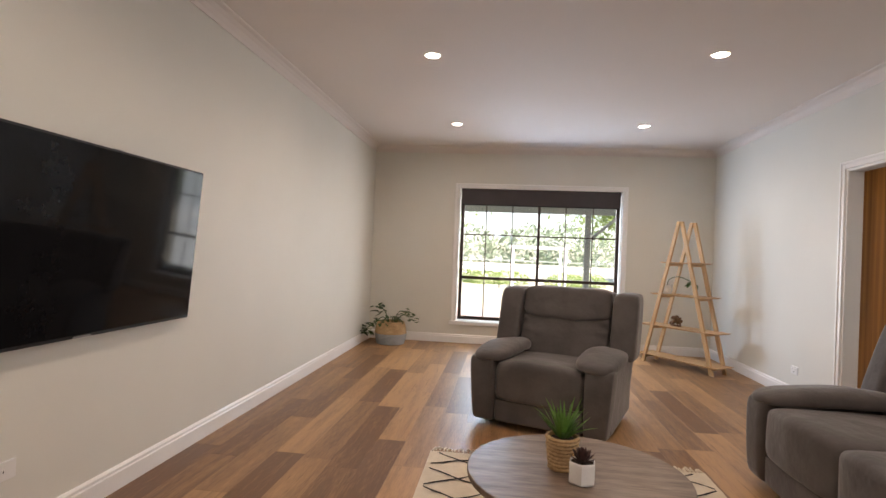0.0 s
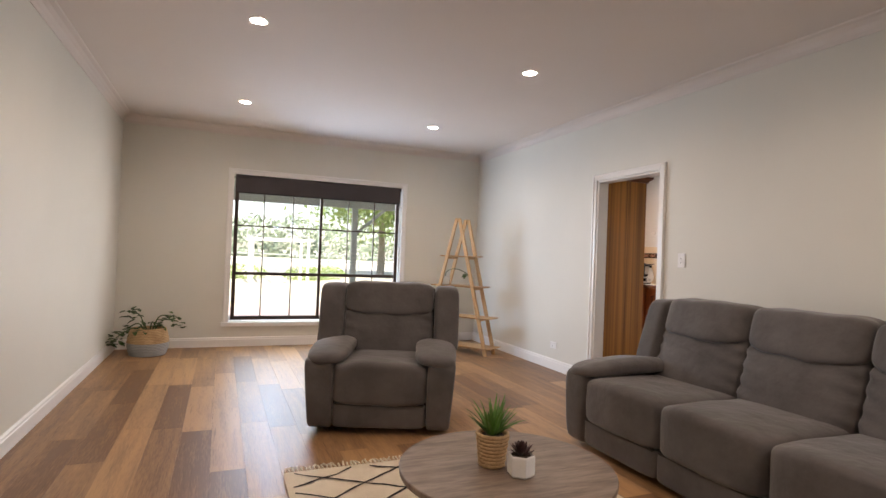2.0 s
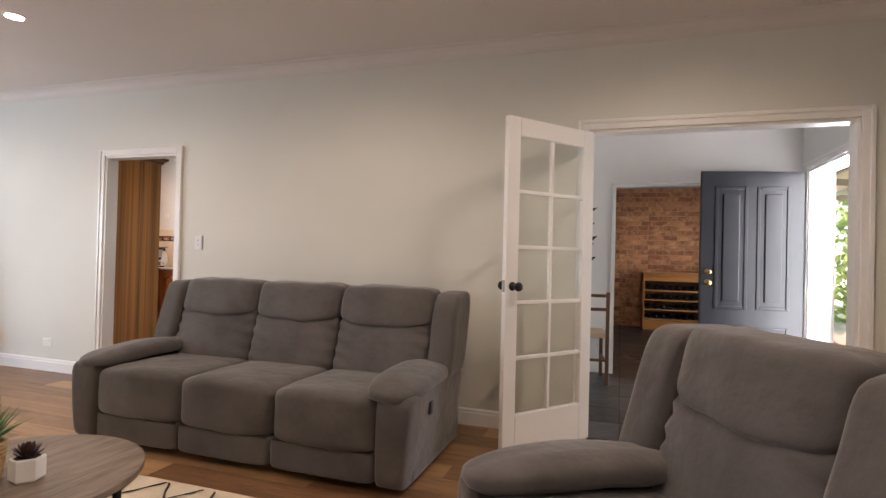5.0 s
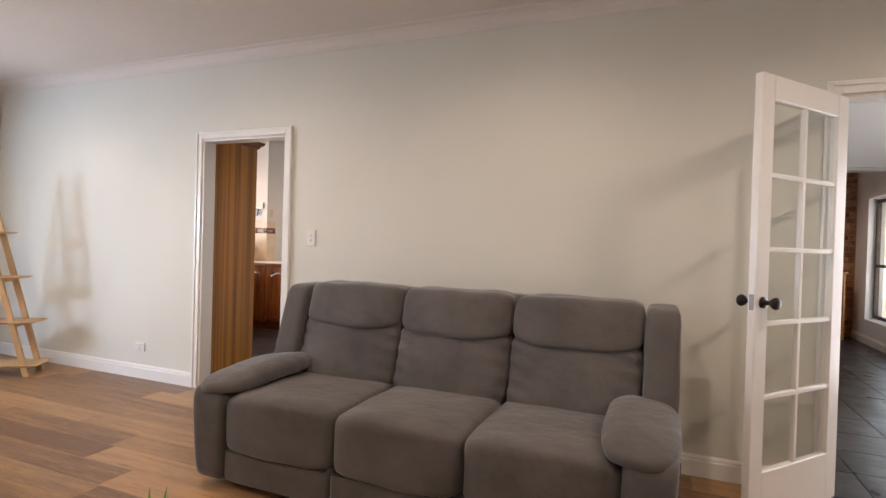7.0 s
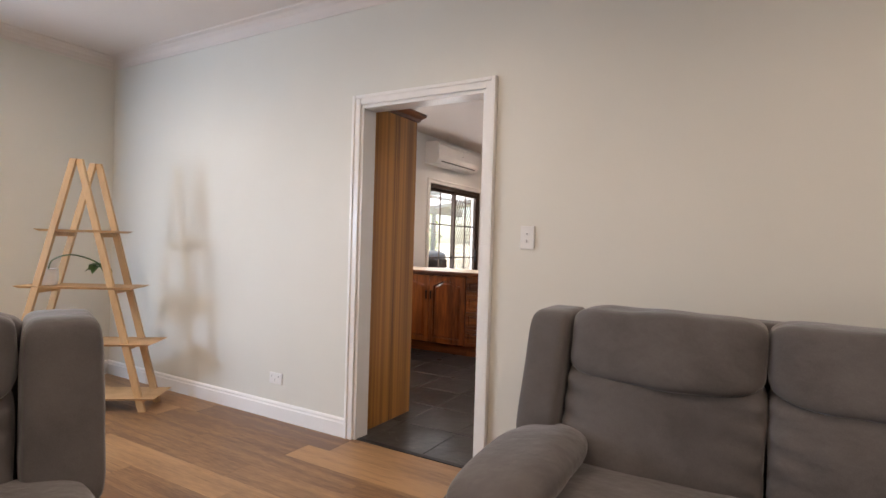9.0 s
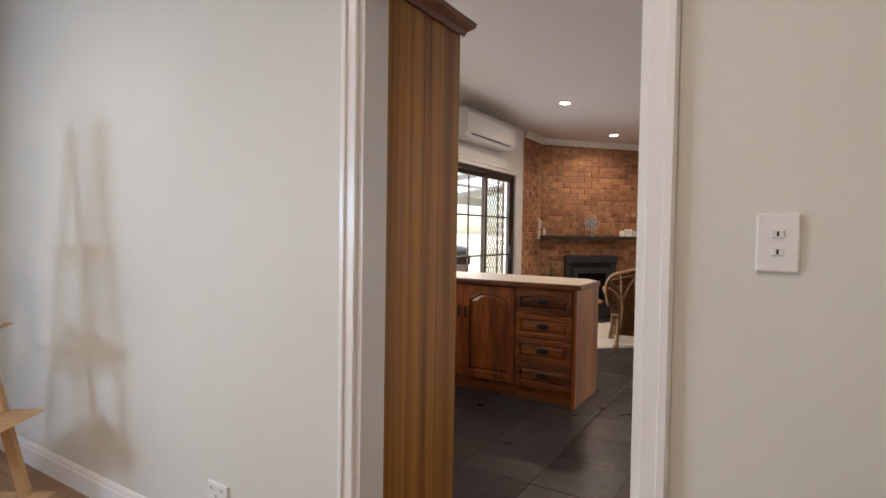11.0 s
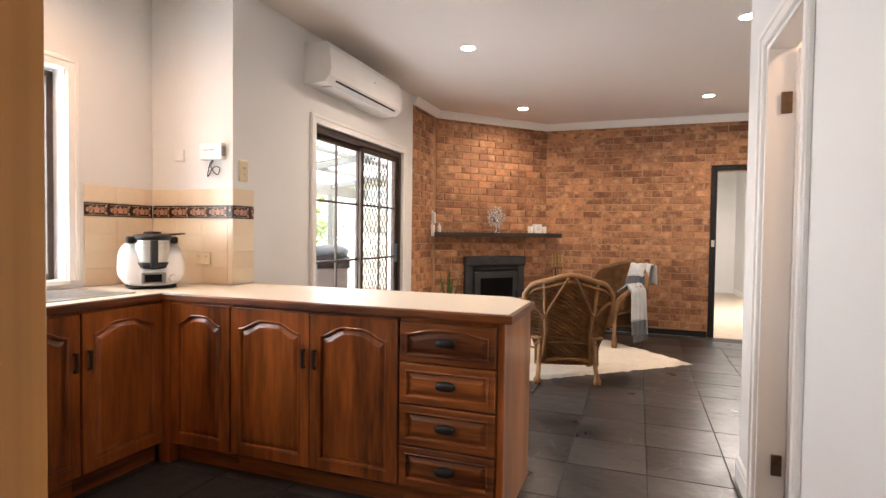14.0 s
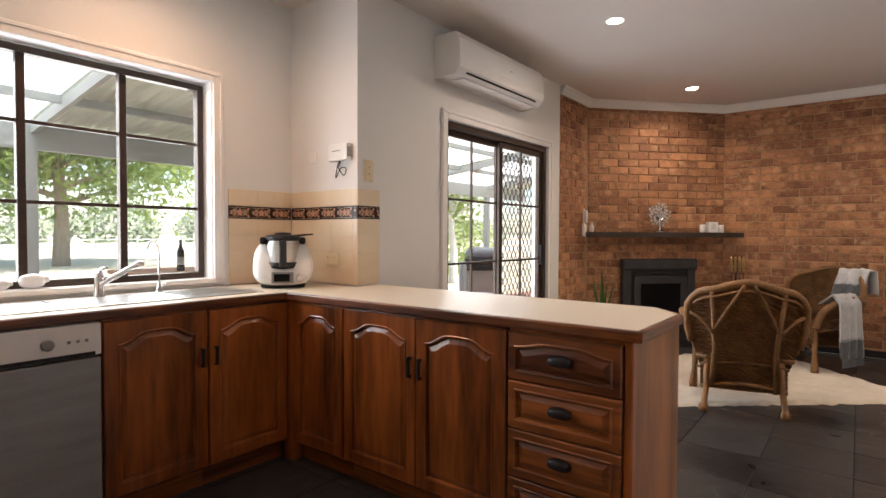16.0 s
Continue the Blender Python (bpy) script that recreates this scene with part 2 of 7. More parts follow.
def overlay(m, colour, scale, lo, hi, amount=1.0, veins=False, stretch=(1, 1, 1)):
    """Lay patches, or thin veins, of another colour over a material."""
    t = m.node_tree
    n, link = t.nodes, t.links.new
    s = n["Principled BSDF"]
    src = s.inputs["Base Color"].links[0].from_socket
    start = n["Noise Texture"].inputs["Vector"].links[0].from_socket
    mp = n.new("ShaderNodeMapping")
    mp.inputs["Scale"].default_value = stretch
    link(start, mp.inputs[0])
    if veins:
        warp = n.new("ShaderNodeTexNoise")
        warp.inputs["Scale"].default_value, warp.inputs["Detail"].default_value = scale * 1.3, 5
        link(mp.outputs[0], warp.inputs["Vector"])
        add = n.new("ShaderNodeVectorMath")
        add.operation = "MULTIPLY_ADD"
        link(warp.outputs["Color"], add.inputs[0])
        add.inputs[1].default_value = (0.5, 0.5, 0.5)
        link(mp.outputs[0], add.inputs[2])
        tex = n.new("ShaderNodeTexVoronoi")
        tex.feature = "DISTANCE_TO_EDGE"
        tex.inputs["Scale"].default_value = scale
        link(add.outputs[0], tex.inputs["Vector"])
        value = tex.outputs["Distance"]
    else:
        tex = n.new("ShaderNodeTexNoise")
        tex.inputs["Scale"].default_value, tex.inputs["Detail"].default_value = scale, 5
        tex.inputs["Roughness"].default_value = 0.65
        link(mp.outputs[0], tex.inputs["Vector"])
        value = tex.outputs[0]
    mr = n.new("ShaderNodeMapRange")
    mr.inputs[1].default_value, mr.inputs[2].default_value = lo, hi
    mr.inputs[3].default_value, mr.inputs[4].default_value = 0.0, amount
    link(value, mr.inputs[0])
    fac = mr.outputs[0]
    if veins:
        gate, rng = n.new("ShaderNodeTexNoise"), n.new("ShaderNodeMapRange")
        gate.inputs["Scale"].default_value = scale * 1.9
        link(mp.outputs[0], gate.inputs["Vector"])
        rng.inputs[1].default_value, rng.inputs[2].default_value = 0.5, 0.62
        link(gate.outputs[0], rng.inputs[0])
        mul = n.new("ShaderNodeMath")
        mul.operation = "MULTIPLY"
        link(fac, mul.inputs[0])
        link(rng.outputs[0], mul.inputs[1])
        fac = mul.outputs[0]
    mix = n.new("ShaderNodeMix")
    mix.data_type = "RGBA"
    link(fac, mix.inputs[0])
    link(src, mix.inputs[6])
    mix.inputs[7].default_value = (*colour, 1)
    link(mix.outputs[2], s.inputs["Base Color"])


def relief(m, scale, distance, strength=0.6, stretch=(1, 1, 1)):
    """Add soft large relief under a material's fine one."""
    t = m.node_tree
    n, link = t.nodes, t.links.new
    s = n["Principled BSDF"]
    tex, b, mp = n.new("ShaderNodeTexNoise"), n.new("ShaderNodeBump"), n.new("ShaderNodeMapping")
    mp.inputs["Scale"].default_value = stretch
    link(n["Noise Texture"].inputs["Vector"].links[0].from_socket, mp.inputs[0])
    link(mp.outputs[0], tex.inputs["Vector"])
    tex.inputs["Scale"].default_value, tex.inputs["Detail"].default_value = scale, 3
    b.inputs["Strength"].default_value, b.inputs["Distance"].default_value = strength, distance
    link(tex.outputs[0], b.inputs["Height"])
    if s.inputs["Normal"].links:
        link(s.inputs["Normal"].links[0].from_socket, b.inputs["Normal"])
    link(b.outputs[0], s.inputs["Normal"])


def contrast(m, lo, hi):
    e = m.node_tree.nodes["Color Ramp"].color_ramp.elements
    e[0].position, e[1].position = lo, hi


WALL = material("wall_paint", (0.70, 0.69, 0.63), (0.74, 0.732, 0.672), 0.6, scale=1.2, fine=220, bump=0.05, mottle=0.2)
KITCHEN_WALL = material("kitchen_wall_paint", (0.74, 0.74, 0.73), (0.79, 0.79, 0.78), 0.55, scale=1.2, fine=220, bump=0.05, mottle=0.2)
CEIL = material("ceiling_paint", (0.71, 0.655, 0.615), (0.75, 0.695, 0.655), 0.75, scale=0.8, fine=180, bump=0.04, mottle=0.2)
TRIM = material("gloss_trim_paint", (0.84, 0.83, 0.81), (0.88, 0.87, 0.85), 0.28, scale=2, fine=90, bump=0.03, mottle=0.3)
PLANK = material("floor_plank", (0.165, 0.080, 0.036), (0.47, 0.27, 0.125), 0.34, scale=2.2, stretch=(9, 0.7, 1), fine=16, mottle=0.42, bump=0.10, vary=0.42, rough2=0.5, bump_dist=0.001)
SLATE = material("slate_tile", (0.011, 0.0115, 0.013), (0.050, 0.049, 0.049), 0.16, scale=3.0, fine=14, mottle=0.45, bump=0.4, vary=0.35, rough2=0.5, bump_dist=0.006)
GROUT = material("grout", (0.022, 0.021, 0.020), (0.05, 0.048, 0.046), 0.85, scale=6, fine=120, bump=0.2)
MORTAR = material("mortar", (0.36, 0.215, 0.115), (0.47, 0.30, 0.175), 0.9, scale=5, fine=150, bump=0.4)
BRICK = material("brick", (0.205, 0.082, 0.042), (0.52, 0.250, 0.122), 0.8, scale=5.0, fine=42, mottle=0.45, bump=0.6, vary=0.34, bump_dist=0.004)
FABRIC = material("grey_suede_fabric", (0.064, 0.057, 0.056), (0.122, 0.110, 0.108), 0.9, scale=4.5, fine=420, mottle=0.4, bump=0.25, sheen=0.35, bump_dist=0.001)
SEAM = material("dark_seam", (0.03, 0.026, 0.023), (0.045, 0.04, 0.036), 0.95, scale=8, fine=200)
TIMBER = material("cabinet_timber", (0.055, 0.0115, 0.0032), (0.40, 0.110, 0.023), 0.28, scale=2.4, stretch=(3.2, 3.2, 0.4), fine=13, mottle=0.4, bump=0.06, vary=0.26, coat=0.3, bump_dist=0.001)
TIMBER_H = material("cabinet_timber_rail", (0.070, 0.016, 0.004), (0.36, 0.108, 0.024), 0.34, scale=3.2, stretch=(0.5, 0.5, 6), fine=11, mottle=0.4, bump=0.06, vary=0.22, coat=0.3, bump_dist=0.001)
PANTRY = material("pantry_timber", (0.24, 0.089, 0.017), (0.60, 0.268, 0.056), 0.42, scale=1.8, stretch=(6, 6, 0.06), fine=8, mottle=0.3, detail=2.8, bump=0.05, coat=0.15, bump_dist=0.001)
PALE = material("pale_pine", (0.46, 0.27, 0.12), (0.62, 0.40, 0.20), 0.5, scale=4, stretch=(3, 3, 0.6), fine=24, mottle=0.35, bump=0.06, vary=0.2)
PANEL = material("end_panel_timber", (0.15, 0.050, 0.012), (0.42, 0.165, 0.044), 0.36, scale=2.0, stretch=(3, 3, 0.35), fine=9, mottle=0.25, detail=3, bump=0.05, coat=0.2, bump_dist=0.001)
TABLETOP = material("grey_oak_laminate", (0.115, 0.082, 0.062), (0.27, 0.205, 0.16), 0.42, scale=3.0, stretch=(1, 6, 1), fine=14, mottle=0.4, bump=0.05, bump_dist=0.001)
LAMINATE = material("cream_laminate", (0.70, 0.62, 0.50), (0.76, 0.69, 0.57), 0.46, scale=60, fine=320, mottle=0.5)
BLACK = material("black_metal", (0.012, 0.012, 0.013), (0.028, 0.028, 0.03), 0.42, metal=0.5, scale=12, fine=90, bump=0.08)
CHAR = material("charcoal_iron", (0.016, 0.017, 0.02), (0.04, 0.042, 0.046), 0.5, scale=8, fine=120, bump=0.15)
BRONZE = material("bronze_aluminium", (0.040, 0.026, 0.019), (0.075, 0.050, 0.037), 0.4, metal=0.4, scale=10, fine=100)
STEEL = material("brushed_steel", (0.52, 0.52, 0.51), (0.66, 0.66, 0.65), 0.28, metal=1.0, scale=4, stretch=(1, 1, 30), fine=50, rough2=0.4)
DULLSTEEL = material("appliance_steel_paint", (0.26, 0.255, 0.25), (0.36, 0.355, 0.35), 0.36, metal=0.35, scale=3, stretch=(1, 1, 8), fine=60)
CHROME = material("chrome", (0.75, 0.75, 0.76), (0.85, 0.85, 0.86), 0.08, metal=1.0)
HINGE = material("dull_bronze", (0.11, 0.07, 0.04), (0.18, 0.12, 0.07), 0.45, metal=0.8, scale=30)
BRASS = material("aged_brass", (0.45, 0.30, 0.12), (0.62, 0.44, 0.2), 0.3, metal=1.0, scale=14)
WHITE = material("white_plastic", (0.78, 0.775, 0.76), (0.83, 0.825, 0.81), 0.3, scale=4, fine=80, mottle=0.2)
CERAMIC = material("white_ceramic", (0.78, 0.77, 0.75), (0.86, 0.85, 0.83), 0.25, scale=14, fine=90, mottle=0.4, bump=0.05)
ENAMEL = material("fridge_enamel", (0.72, 0.73, 0.70), (0.77, 0.78, 0.75), 0.26, scale=2, fine=160, bump=0.02, coat=0.15)
IVORY = material("ivory_plastic", (0.70, 0.59, 0.40), (0.77, 0.67, 0.48), 0.4)
CREAMTILE = material("cream_wall_tile", (0.76, 0.62, 0.45), (0.82, 0.70, 0.53), 0.2, scale=4, fine=40, vary=0.2, bump=0.05)
SCREEN = material("tv_screen", (0.006, 0.006, 0.007), (0.008, 0.008, 0.009), 0.06)
SCREEN.node_tree.nodes["Principled BSDF"].inputs["Specular IOR Level"].default_value = 0.17
BLIND = material("charcoal_blind", (0.055, 0.048, 0.052), (0.075, 0.066, 0.07), 0.85, scale=4, fine=300, bump=0.2)
SEAGRASS = material("natural_seagrass", (0.40, 0.25, 0.12), (0.66, 0.47, 0.26), 0.8, scale=9, fine=80, bump=0.5)
GREYWEAVE = material("grey_dipped_weave", (0.30, 0.32, 0.33), (0.42, 0.44, 0.45), 0.8, scale=9, fine=80, bump=0.5)
WICKER = material("honey_wicker", (0.085, 0.034, 0.010), (0.34, 0.165, 0.055), 0.55, scale=9, fine=90, mottle=0.5, bump=0.3, vary=0.15)
WEAVE = material("dark_cane_weave", (0.085, 0.035, 0.011), (0.37, 0.185, 0.066), 0.6, scale=14, fine=90, mottle=0.5, bump=0.4)
PALEBARK = material("pale_bark", (0.55, 0.52, 0.47), (0.75, 0.72, 0.68), 0.85, scale=5, fine=40, bump=0.5)
HOOD = material("blue_grey_hood_enamel", (0.12, 0.14, 0.165), (0.17, 0.19, 0.22), 0.35, scale=5, fine=60)
LEAF = material("leaf_green", (0.020, 0.058, 0.012), (0.07, 0.15, 0.03), 0.42, scale=18, fine=80, vary=0.2)
GRASSY = material("bright_grass_leaf", (0.04, 0.13, 0.02), (0.16, 0.32, 0.06), 0.42, scale=20, fine=60)
SUCCULENT = material("purple_succulent", (0.045, 0.022, 0.022), (0.13, 0.07, 0.06), 0.45, scale=24, fine=90)
SOIL = material("potting_soil", (0.03, 0.02, 0.014), (0.07, 0.05, 0.035), 0.95, scale=30, fine=150, bump=0.6)
LABEL = material("yellow_label_paper", (0.72, 0.55, 0.06), (0.8, 0.62, 0.1), 0.5)
WOOL = material("cream_wool", (0.62, 0.52, 0.39), (0.76, 0.67, 0.53), 0.95, scale=14, fine=160, mottle=0.5, bump=0.6, sheen=0.3)
SHAG = material("ivory_fleece", (0.62, 0.54, 0.42), (0.80, 0.72, 0.6), 0.95, scale=16, fine=90, mottle=0.5, bump=0.8, sheen=0.3, bump_dist=0.01)
YARN = material("charcoal_yarn", (0.02, 0.017, 0.016), (0.05, 0.042, 0.038), 0.95, scale=40, fine=200, bump=0.4)
THROW_L = material("pale_grey_throw", (0.42, 0.44, 0.46), (0.6, 0.61, 0.62), 0.95, scale=18, fine=160, bump=0.5, sheen=0.3)
THROW_D = material("slate_grey_throw", (0.07, 0.08, 0.09), (0.14, 0.15, 0.16), 0.95, scale=18, fine=160, bump=0.5, sheen=0.3)
DOORPAINT = material("charcoal_door_paint", (0.016, 0.017, 0.022), (0.026, 0.028, 0.034), 0.28, scale=4, fine=120, bump=0.04)
GLASS = glass("clear_glass")
LAMPGLOW = glow("lamp_diffuser", (1.0, 0.93, 0.82), 40)
contrast(TABLETOP, 0.36, 0.62)
overlay(TABLETOP, (0.05, 0.034, 0.025), 4, 0.62, 0.72, 0.6, stretch=(0.8, 4, 1))
contrast(PANTRY, 0.36, 0.60)
contrast(TIMBER, 0.33, 0.66)
contrast(PANEL, 0.36, 0.62)
contrast(TIMBER_H, 0.33, 0.66)
overlay(BRICK, (0.115, 0.050, 0.026), 8, 0.50, 0.66, 0.75)
overlay(BRICK, (0.66, 0.40, 0.22), 7, 0.52, 0.68, 0.65)
overlay(PANTRY, (0.11, 0.033, 0.008), 3.4, 0.55, 0.64, 0.85)
overlay(SLATE, (0.15, 0.145, 0.135), 2.3, 0.018, 0.0, 0.6, True)
overlay(TIMBER, (0.035, 0.008, 0.002), 9, 0.70, 0.78, 0.5, stretch=(0.5, 0.5, 3))
overlay(TIMBER, (0.045, 0.010, 0.003), 1.1, 0.52, 0.66, 0.55)
relief(SLATE, 5, 0.012, 0.5)
relief(FABRIC, 7, 0.02, 0.5)
relief(FABRIC, 26, 0.006, 0.35)
overlay(FABRIC, (0.185, 0.168, 0.165), 5, 0.45, 0.8, 0.35)
overlay(PLANK, (0.085, 0.038, 0.016), 2.6, 0.58, 0.70, 0.6, stretch=(2.5, 1.2, 1))
CARPET = material("beige_carpet", (0.42, 0.36, 0.28), (0.52, 0.46, 0.37), 0.95, scale=9, fine=300, bump=0.5)
GRASS = material("lawn", (0.38, 0.36, 0.26), (0.58, 0.53, 0.41), 0.9, scale=0.6, fine=22, mottle=0.5, bump=0.6, where="Generated", stretch=(400, 400, 1), bump_dist=0.03)
PAVER = material("red_paver", (0.26, 0.11, 0.075), (0.42, 0.21, 0.15), 0.85, scale=6, fine=60, bump=0.3)
BARK = material("bark", (0.24, 0.19, 0.15), (0.44, 0.38, 0.32), 0.9, scale=4, stretch=(4, 4, 0.6), fine=30, bump=0.8, bump_dist=0.03)
FOLIAGE = material("tree_foliage", (0.17, 0.26, 0.07), (0.42, 0.52, 0.19), 0.6, scale=1.2, fine=12, mottle=0.5)
tr_ = FOLIAGE.node_tree
thin, both = tr_.nodes.new("ShaderNodeBsdfTranslucent"), tr_.nodes.new("ShaderNodeMixShader")
both.inputs[0].default_value = 0.5
bsdf = tr_.nodes["Principled BSDF"]
tr_.links.new(bsdf.inputs["Base Color"].links[0].from_socket, thin.inputs[0])
tr_.links.new(bsdf.outputs[0], both.inputs[1])
tr_.links.new(thin.outputs[0], both.inputs[2])
tr_.links.new(both.outputs[0], tr_.nodes["Material Output"].inputs[0])
# distance haze is mixed into this greyer leaf colour
HAZEDTREE = material("hazed_foliage", (0.13, 0.18, 0.12), (0.27, 0.33, 0.22), 0.8, scale=0.3, fine=3, mottle=0.5)
POSTPAINT = material("sage_post_paint", (0.34, 0.38, 0.36), (0.42, 0.46, 0.44), 0.5, scale=3, fine=60)
ROOFING = material("corrugated_roofing", (0.66, 0.76, 0.66), (0.78, 0.86, 0.77), 0.5, metal=0.0, scale=2, fine=30)
SKYLIGHT = material("translucent_roofing", (0.85, 0.87, 0.88), (0.9, 0.92, 0.92), 0.5)
tr_ = SKYLIGHT.node_tree
thin, both = tr_.nodes.new("ShaderNodeBsdfTranslucent"), tr_.nodes.new("ShaderNodeMixShader")
both.inputs[0].default_value = 0.85
bsdf = tr_.nodes["Principled BSDF"]
tr_.links.new(bsdf.inputs["Base Color"].links[0].from_socket, thin.inputs[0])
tr_.links.new(bsdf.outputs[0], both.inputs[1])
tr_.links.new(thin.outputs[0], both.inputs[2])
tr_.links.new(both.outputs[0], tr_.nodes["Material Output"].inputs[0])

# ---- structure ----
H = 2.70
XL, XR, XK = -1.18, 3.38, 3.49
YW, YB = 7.52, -2.3
slab("wall_west", YB - 0.2, YW + 0.2, 0, H, XL - 0.2, XL, [], "y", WALL)
slab("wall_north_living", XL, XK, 0, H, YW, YW + 0.2, [(0.03, 2.21, 0.30, 2.13)], "x", WALL)
slab("wall_south_living", XL, XK, 0, H, YB - 0.2, YB, [], "x", WALL)
slab("wall_east_living", YB, YW, 0, H, XR, XK, [(3.955, 4.793, 0, 2.026), (-1.02, 0.50, 0, 2.05)], "y", WALL)
slab("wall_north_kitchen", XK, 6.343, 0, H, 7.33, 7.53, [(4.06, 5.79, 0.94, 2.10)], "x", KITCHEN_WALL)
slab("wall_nib_kitchen", 6.69, 7.53, 0, H, 6.343, 6.45, [], "y", KITCHEN_WALL)
slab("wall_north_family", 6.45, 9.06, 0, H, 6.69, 6.85, [(7.21, 8.80, 0, 2.05)], "x", KITCHEN_WALL)
slab("wall_fridge_recess", XK, 4.97, 0, H, 3.05, 3.15, [], "x", KITCHEN_WALL)
slab("wall_fridge_side", 3.05, 3.78, 0, H, 4.97, 5.07, [], "y", KITCHEN_WALL)
slab("wall_pantry_front", 4.97, 6.80, 0, H, 3.78, 3.88, [(5.80, 6.40, 0, 2.05)], "x", KITCHEN_WALL)
slab("wall_pantry_end", 2.3, 3.78, 0, H, 6.70, 6.80, [], "y", KITCHEN_WALL)
slab("wall_south_family", 5.07, 11.1, 0, H, 2.2, 2.3, [], "x", KITCHEN_WALL)
slab("wall_entry_north", XK, 5.07, 0, H, 2.2, 2.3, [], "x", KITCHEN_WALL)
slab("wall_entry_east", -1.35, 2.2, 0, H, 5.60, 5.70, [(-0.72, 0.34, 0, 1.95)], "y", KITCHEN_WALL)
slab("wall_front", XK, 10.1, 0, H, -1.55, -1.35, [(4.42, 5.42, 0, 2.06), (7.75, 9.45, 0.34, 2.05)], "x", KITCHEN_WALL)
slab("wall_dining_east", -1.35, 2.2, 0, H, 9.95, 10.05, [], "y", MORTAR)
slab("wall_far_family", 2.3, 5.6, 0, H, 11.0, 11.12, [(2.62, 3.50, 0, 2.03)], "y", MORTAR)
slab("wall_corridor_north", 11.12, 17, 0, H, 3.75, 3.85, [(13.3, 14.1, 0, 2.04)], "x", KITCHEN_WALL)
slab("wall_corridor_south", 11.12, 17, 0, H, 2.3, 2.4, [], "x", KITCHEN_WALL)
slab("wall_corridor_end", 2.4, 3.75, 0, H, 16.9, 17, [], "y", KITCHEN_WALL)
# backing of the brick chimney corner
P2, P3 = Vector((9.77, 6.70)), Vector((11.0, 5.56))


def prism(name, pts, z0, z1, mat_):
    bm = rings([[(x, y, z0) for x, y in pts], [(x, y, z1) for x, y in pts]])
    bmesh.ops.recalc_face_normals(bm, faces=bm.faces)
    return part(name, bm, mat_, kind="structure")


prism("wall_chimney", [(9.06, 6.712), (9.765, 6.712), (11.006, 5.572), (11.2, 5.572), (11.2, 7.0), (9.06, 7.0)], 0, H, MORTAR)

part("ceiling_living", box(XL, XR, YB, YW, H, H + 0.1), CEIL, kind="structure")
part("ceiling_kitchen", box(XR, 11.0, -1.55, 7.53, H, H + 0.1), CEIL, kind="structure")
part("ceiling_corridor", box(11.0, 17, 2.3, 5.6, H, H + 0.1), CEIL, kind="structure")
part("ceiling_chimney_gap", box(11.0, 11.3, 5.6, 7.53, H, H + 0.1), CEIL, kind="structure")
floor_living = part("floor_living", box(XL, 3.40, YB, YW, -0.10, -0.006), SEAM, kind="structure")
floor_slate = part("floor_slate", box(3.40, 11.0, -1.55, 7.33, -0.10, -0.008), GROUT, kind="structure")
part("floor_corridor", box(11.0, 17, 2.4, 3.75, -0.1, -0.002), CARPET, kind="structure")
part("threshold_strip", box(3.385, 3.42, -1.02, 0.5, -0.004, 0.004, 0.002), BLACK, kind="structure")
part("threshold_strip", box(3.385, 3.42, 3.955, 4.793, -0.004, 0.004, 0.002), BLACK, kind="structure")


def profile_run(name, p, q, inward, prof, mat_):
    """A moulding from p to q; prof: (out from the wall, up) points."""
    a, b, n = Vector((*p, 0)), Vector((*q, 0)), Vector((*inward, 0))
    bm = rings([[e + n * o + Vector((0, 0, z)) for o, z in prof] for e in (a, b)])
    bmesh.ops.recalc_face_normals(bm, faces=bm.faces)
    return part(name, bm, mat_, kind="structure")


SKIRT = [(0, 0), (0.018, 0), (0.018, 0.085), (0.013, 0.092), (0.013, 0.104), (0.007, 0.112), (0, 0.116)]
for p, q, n in (((XL, YB), (XL, YW), (1, 0)), ((XL + 0.018, YW), (XR - 0.018, YW), (0, -1)), ((XR, 4.85), (XR, YW), (-1, 0)), ((XR, 0.57), (XR, 3.885), (-1, 0)),
                ((XL, YB), (XR, YB), (0, 1)), ((XR, YB), (XR, -1.09), (-1, 0)), ((5.6, 0.40), (5.6, 2.2), (-1, 0)), ((XK, 2.2), (5.6, 2.2), (0, -1)),
                ((5.70, -1.35), (9.95, -1.35), (0, 1)), ((6.47, 3.88), (6.80, 3.88), (0, 1)), ((5.06, 3.88), (5.73, 3.88), (0, 1)), ((6.80, 2.3), (6.80, 3.88), (1, 0)),
                ((14.17, 3.75), (17, 3.75), (0, -1)), ((11.12, 3.75), (13.23, 3.75), (0, -1)), ((11.12, 2.4), (16.9, 2.4), (0, 1))):
    profile_run("baseboard", p, q, n, SKIRT, TRIM)
profile_run("baseboard", (11.0, 3.58), (11.0, 5.6), (-1, 0), [(0, 0), (0.03, 0), (0.03, 0.07), (0, 0.07)], BLACK)
COVE = [(0, H), (0, H - 0.09), (0.006, H - 0.09), (0.012, H - 0.065), (0.03, H - 0.035), (0.055, H - 0.016), (0.085, H - 0.008), (0.09, H)]
for p, q, n in (((XL, YB), (XL, YW), (1, 0)), ((XL, YW), (XR, YW), (0, -1)), ((XR, YB), (XR, YW), (-1, 0)), ((XL, YB), (XR, YB), (0, 1)),
                ((XK, YB + 0.9), (XK, 2.2), (1, 0)), ((5.6, -1.35), (5.6, 2.2), (-1, 0))):
    profile_run("cornice", p, q, n, COVE, CEIL)
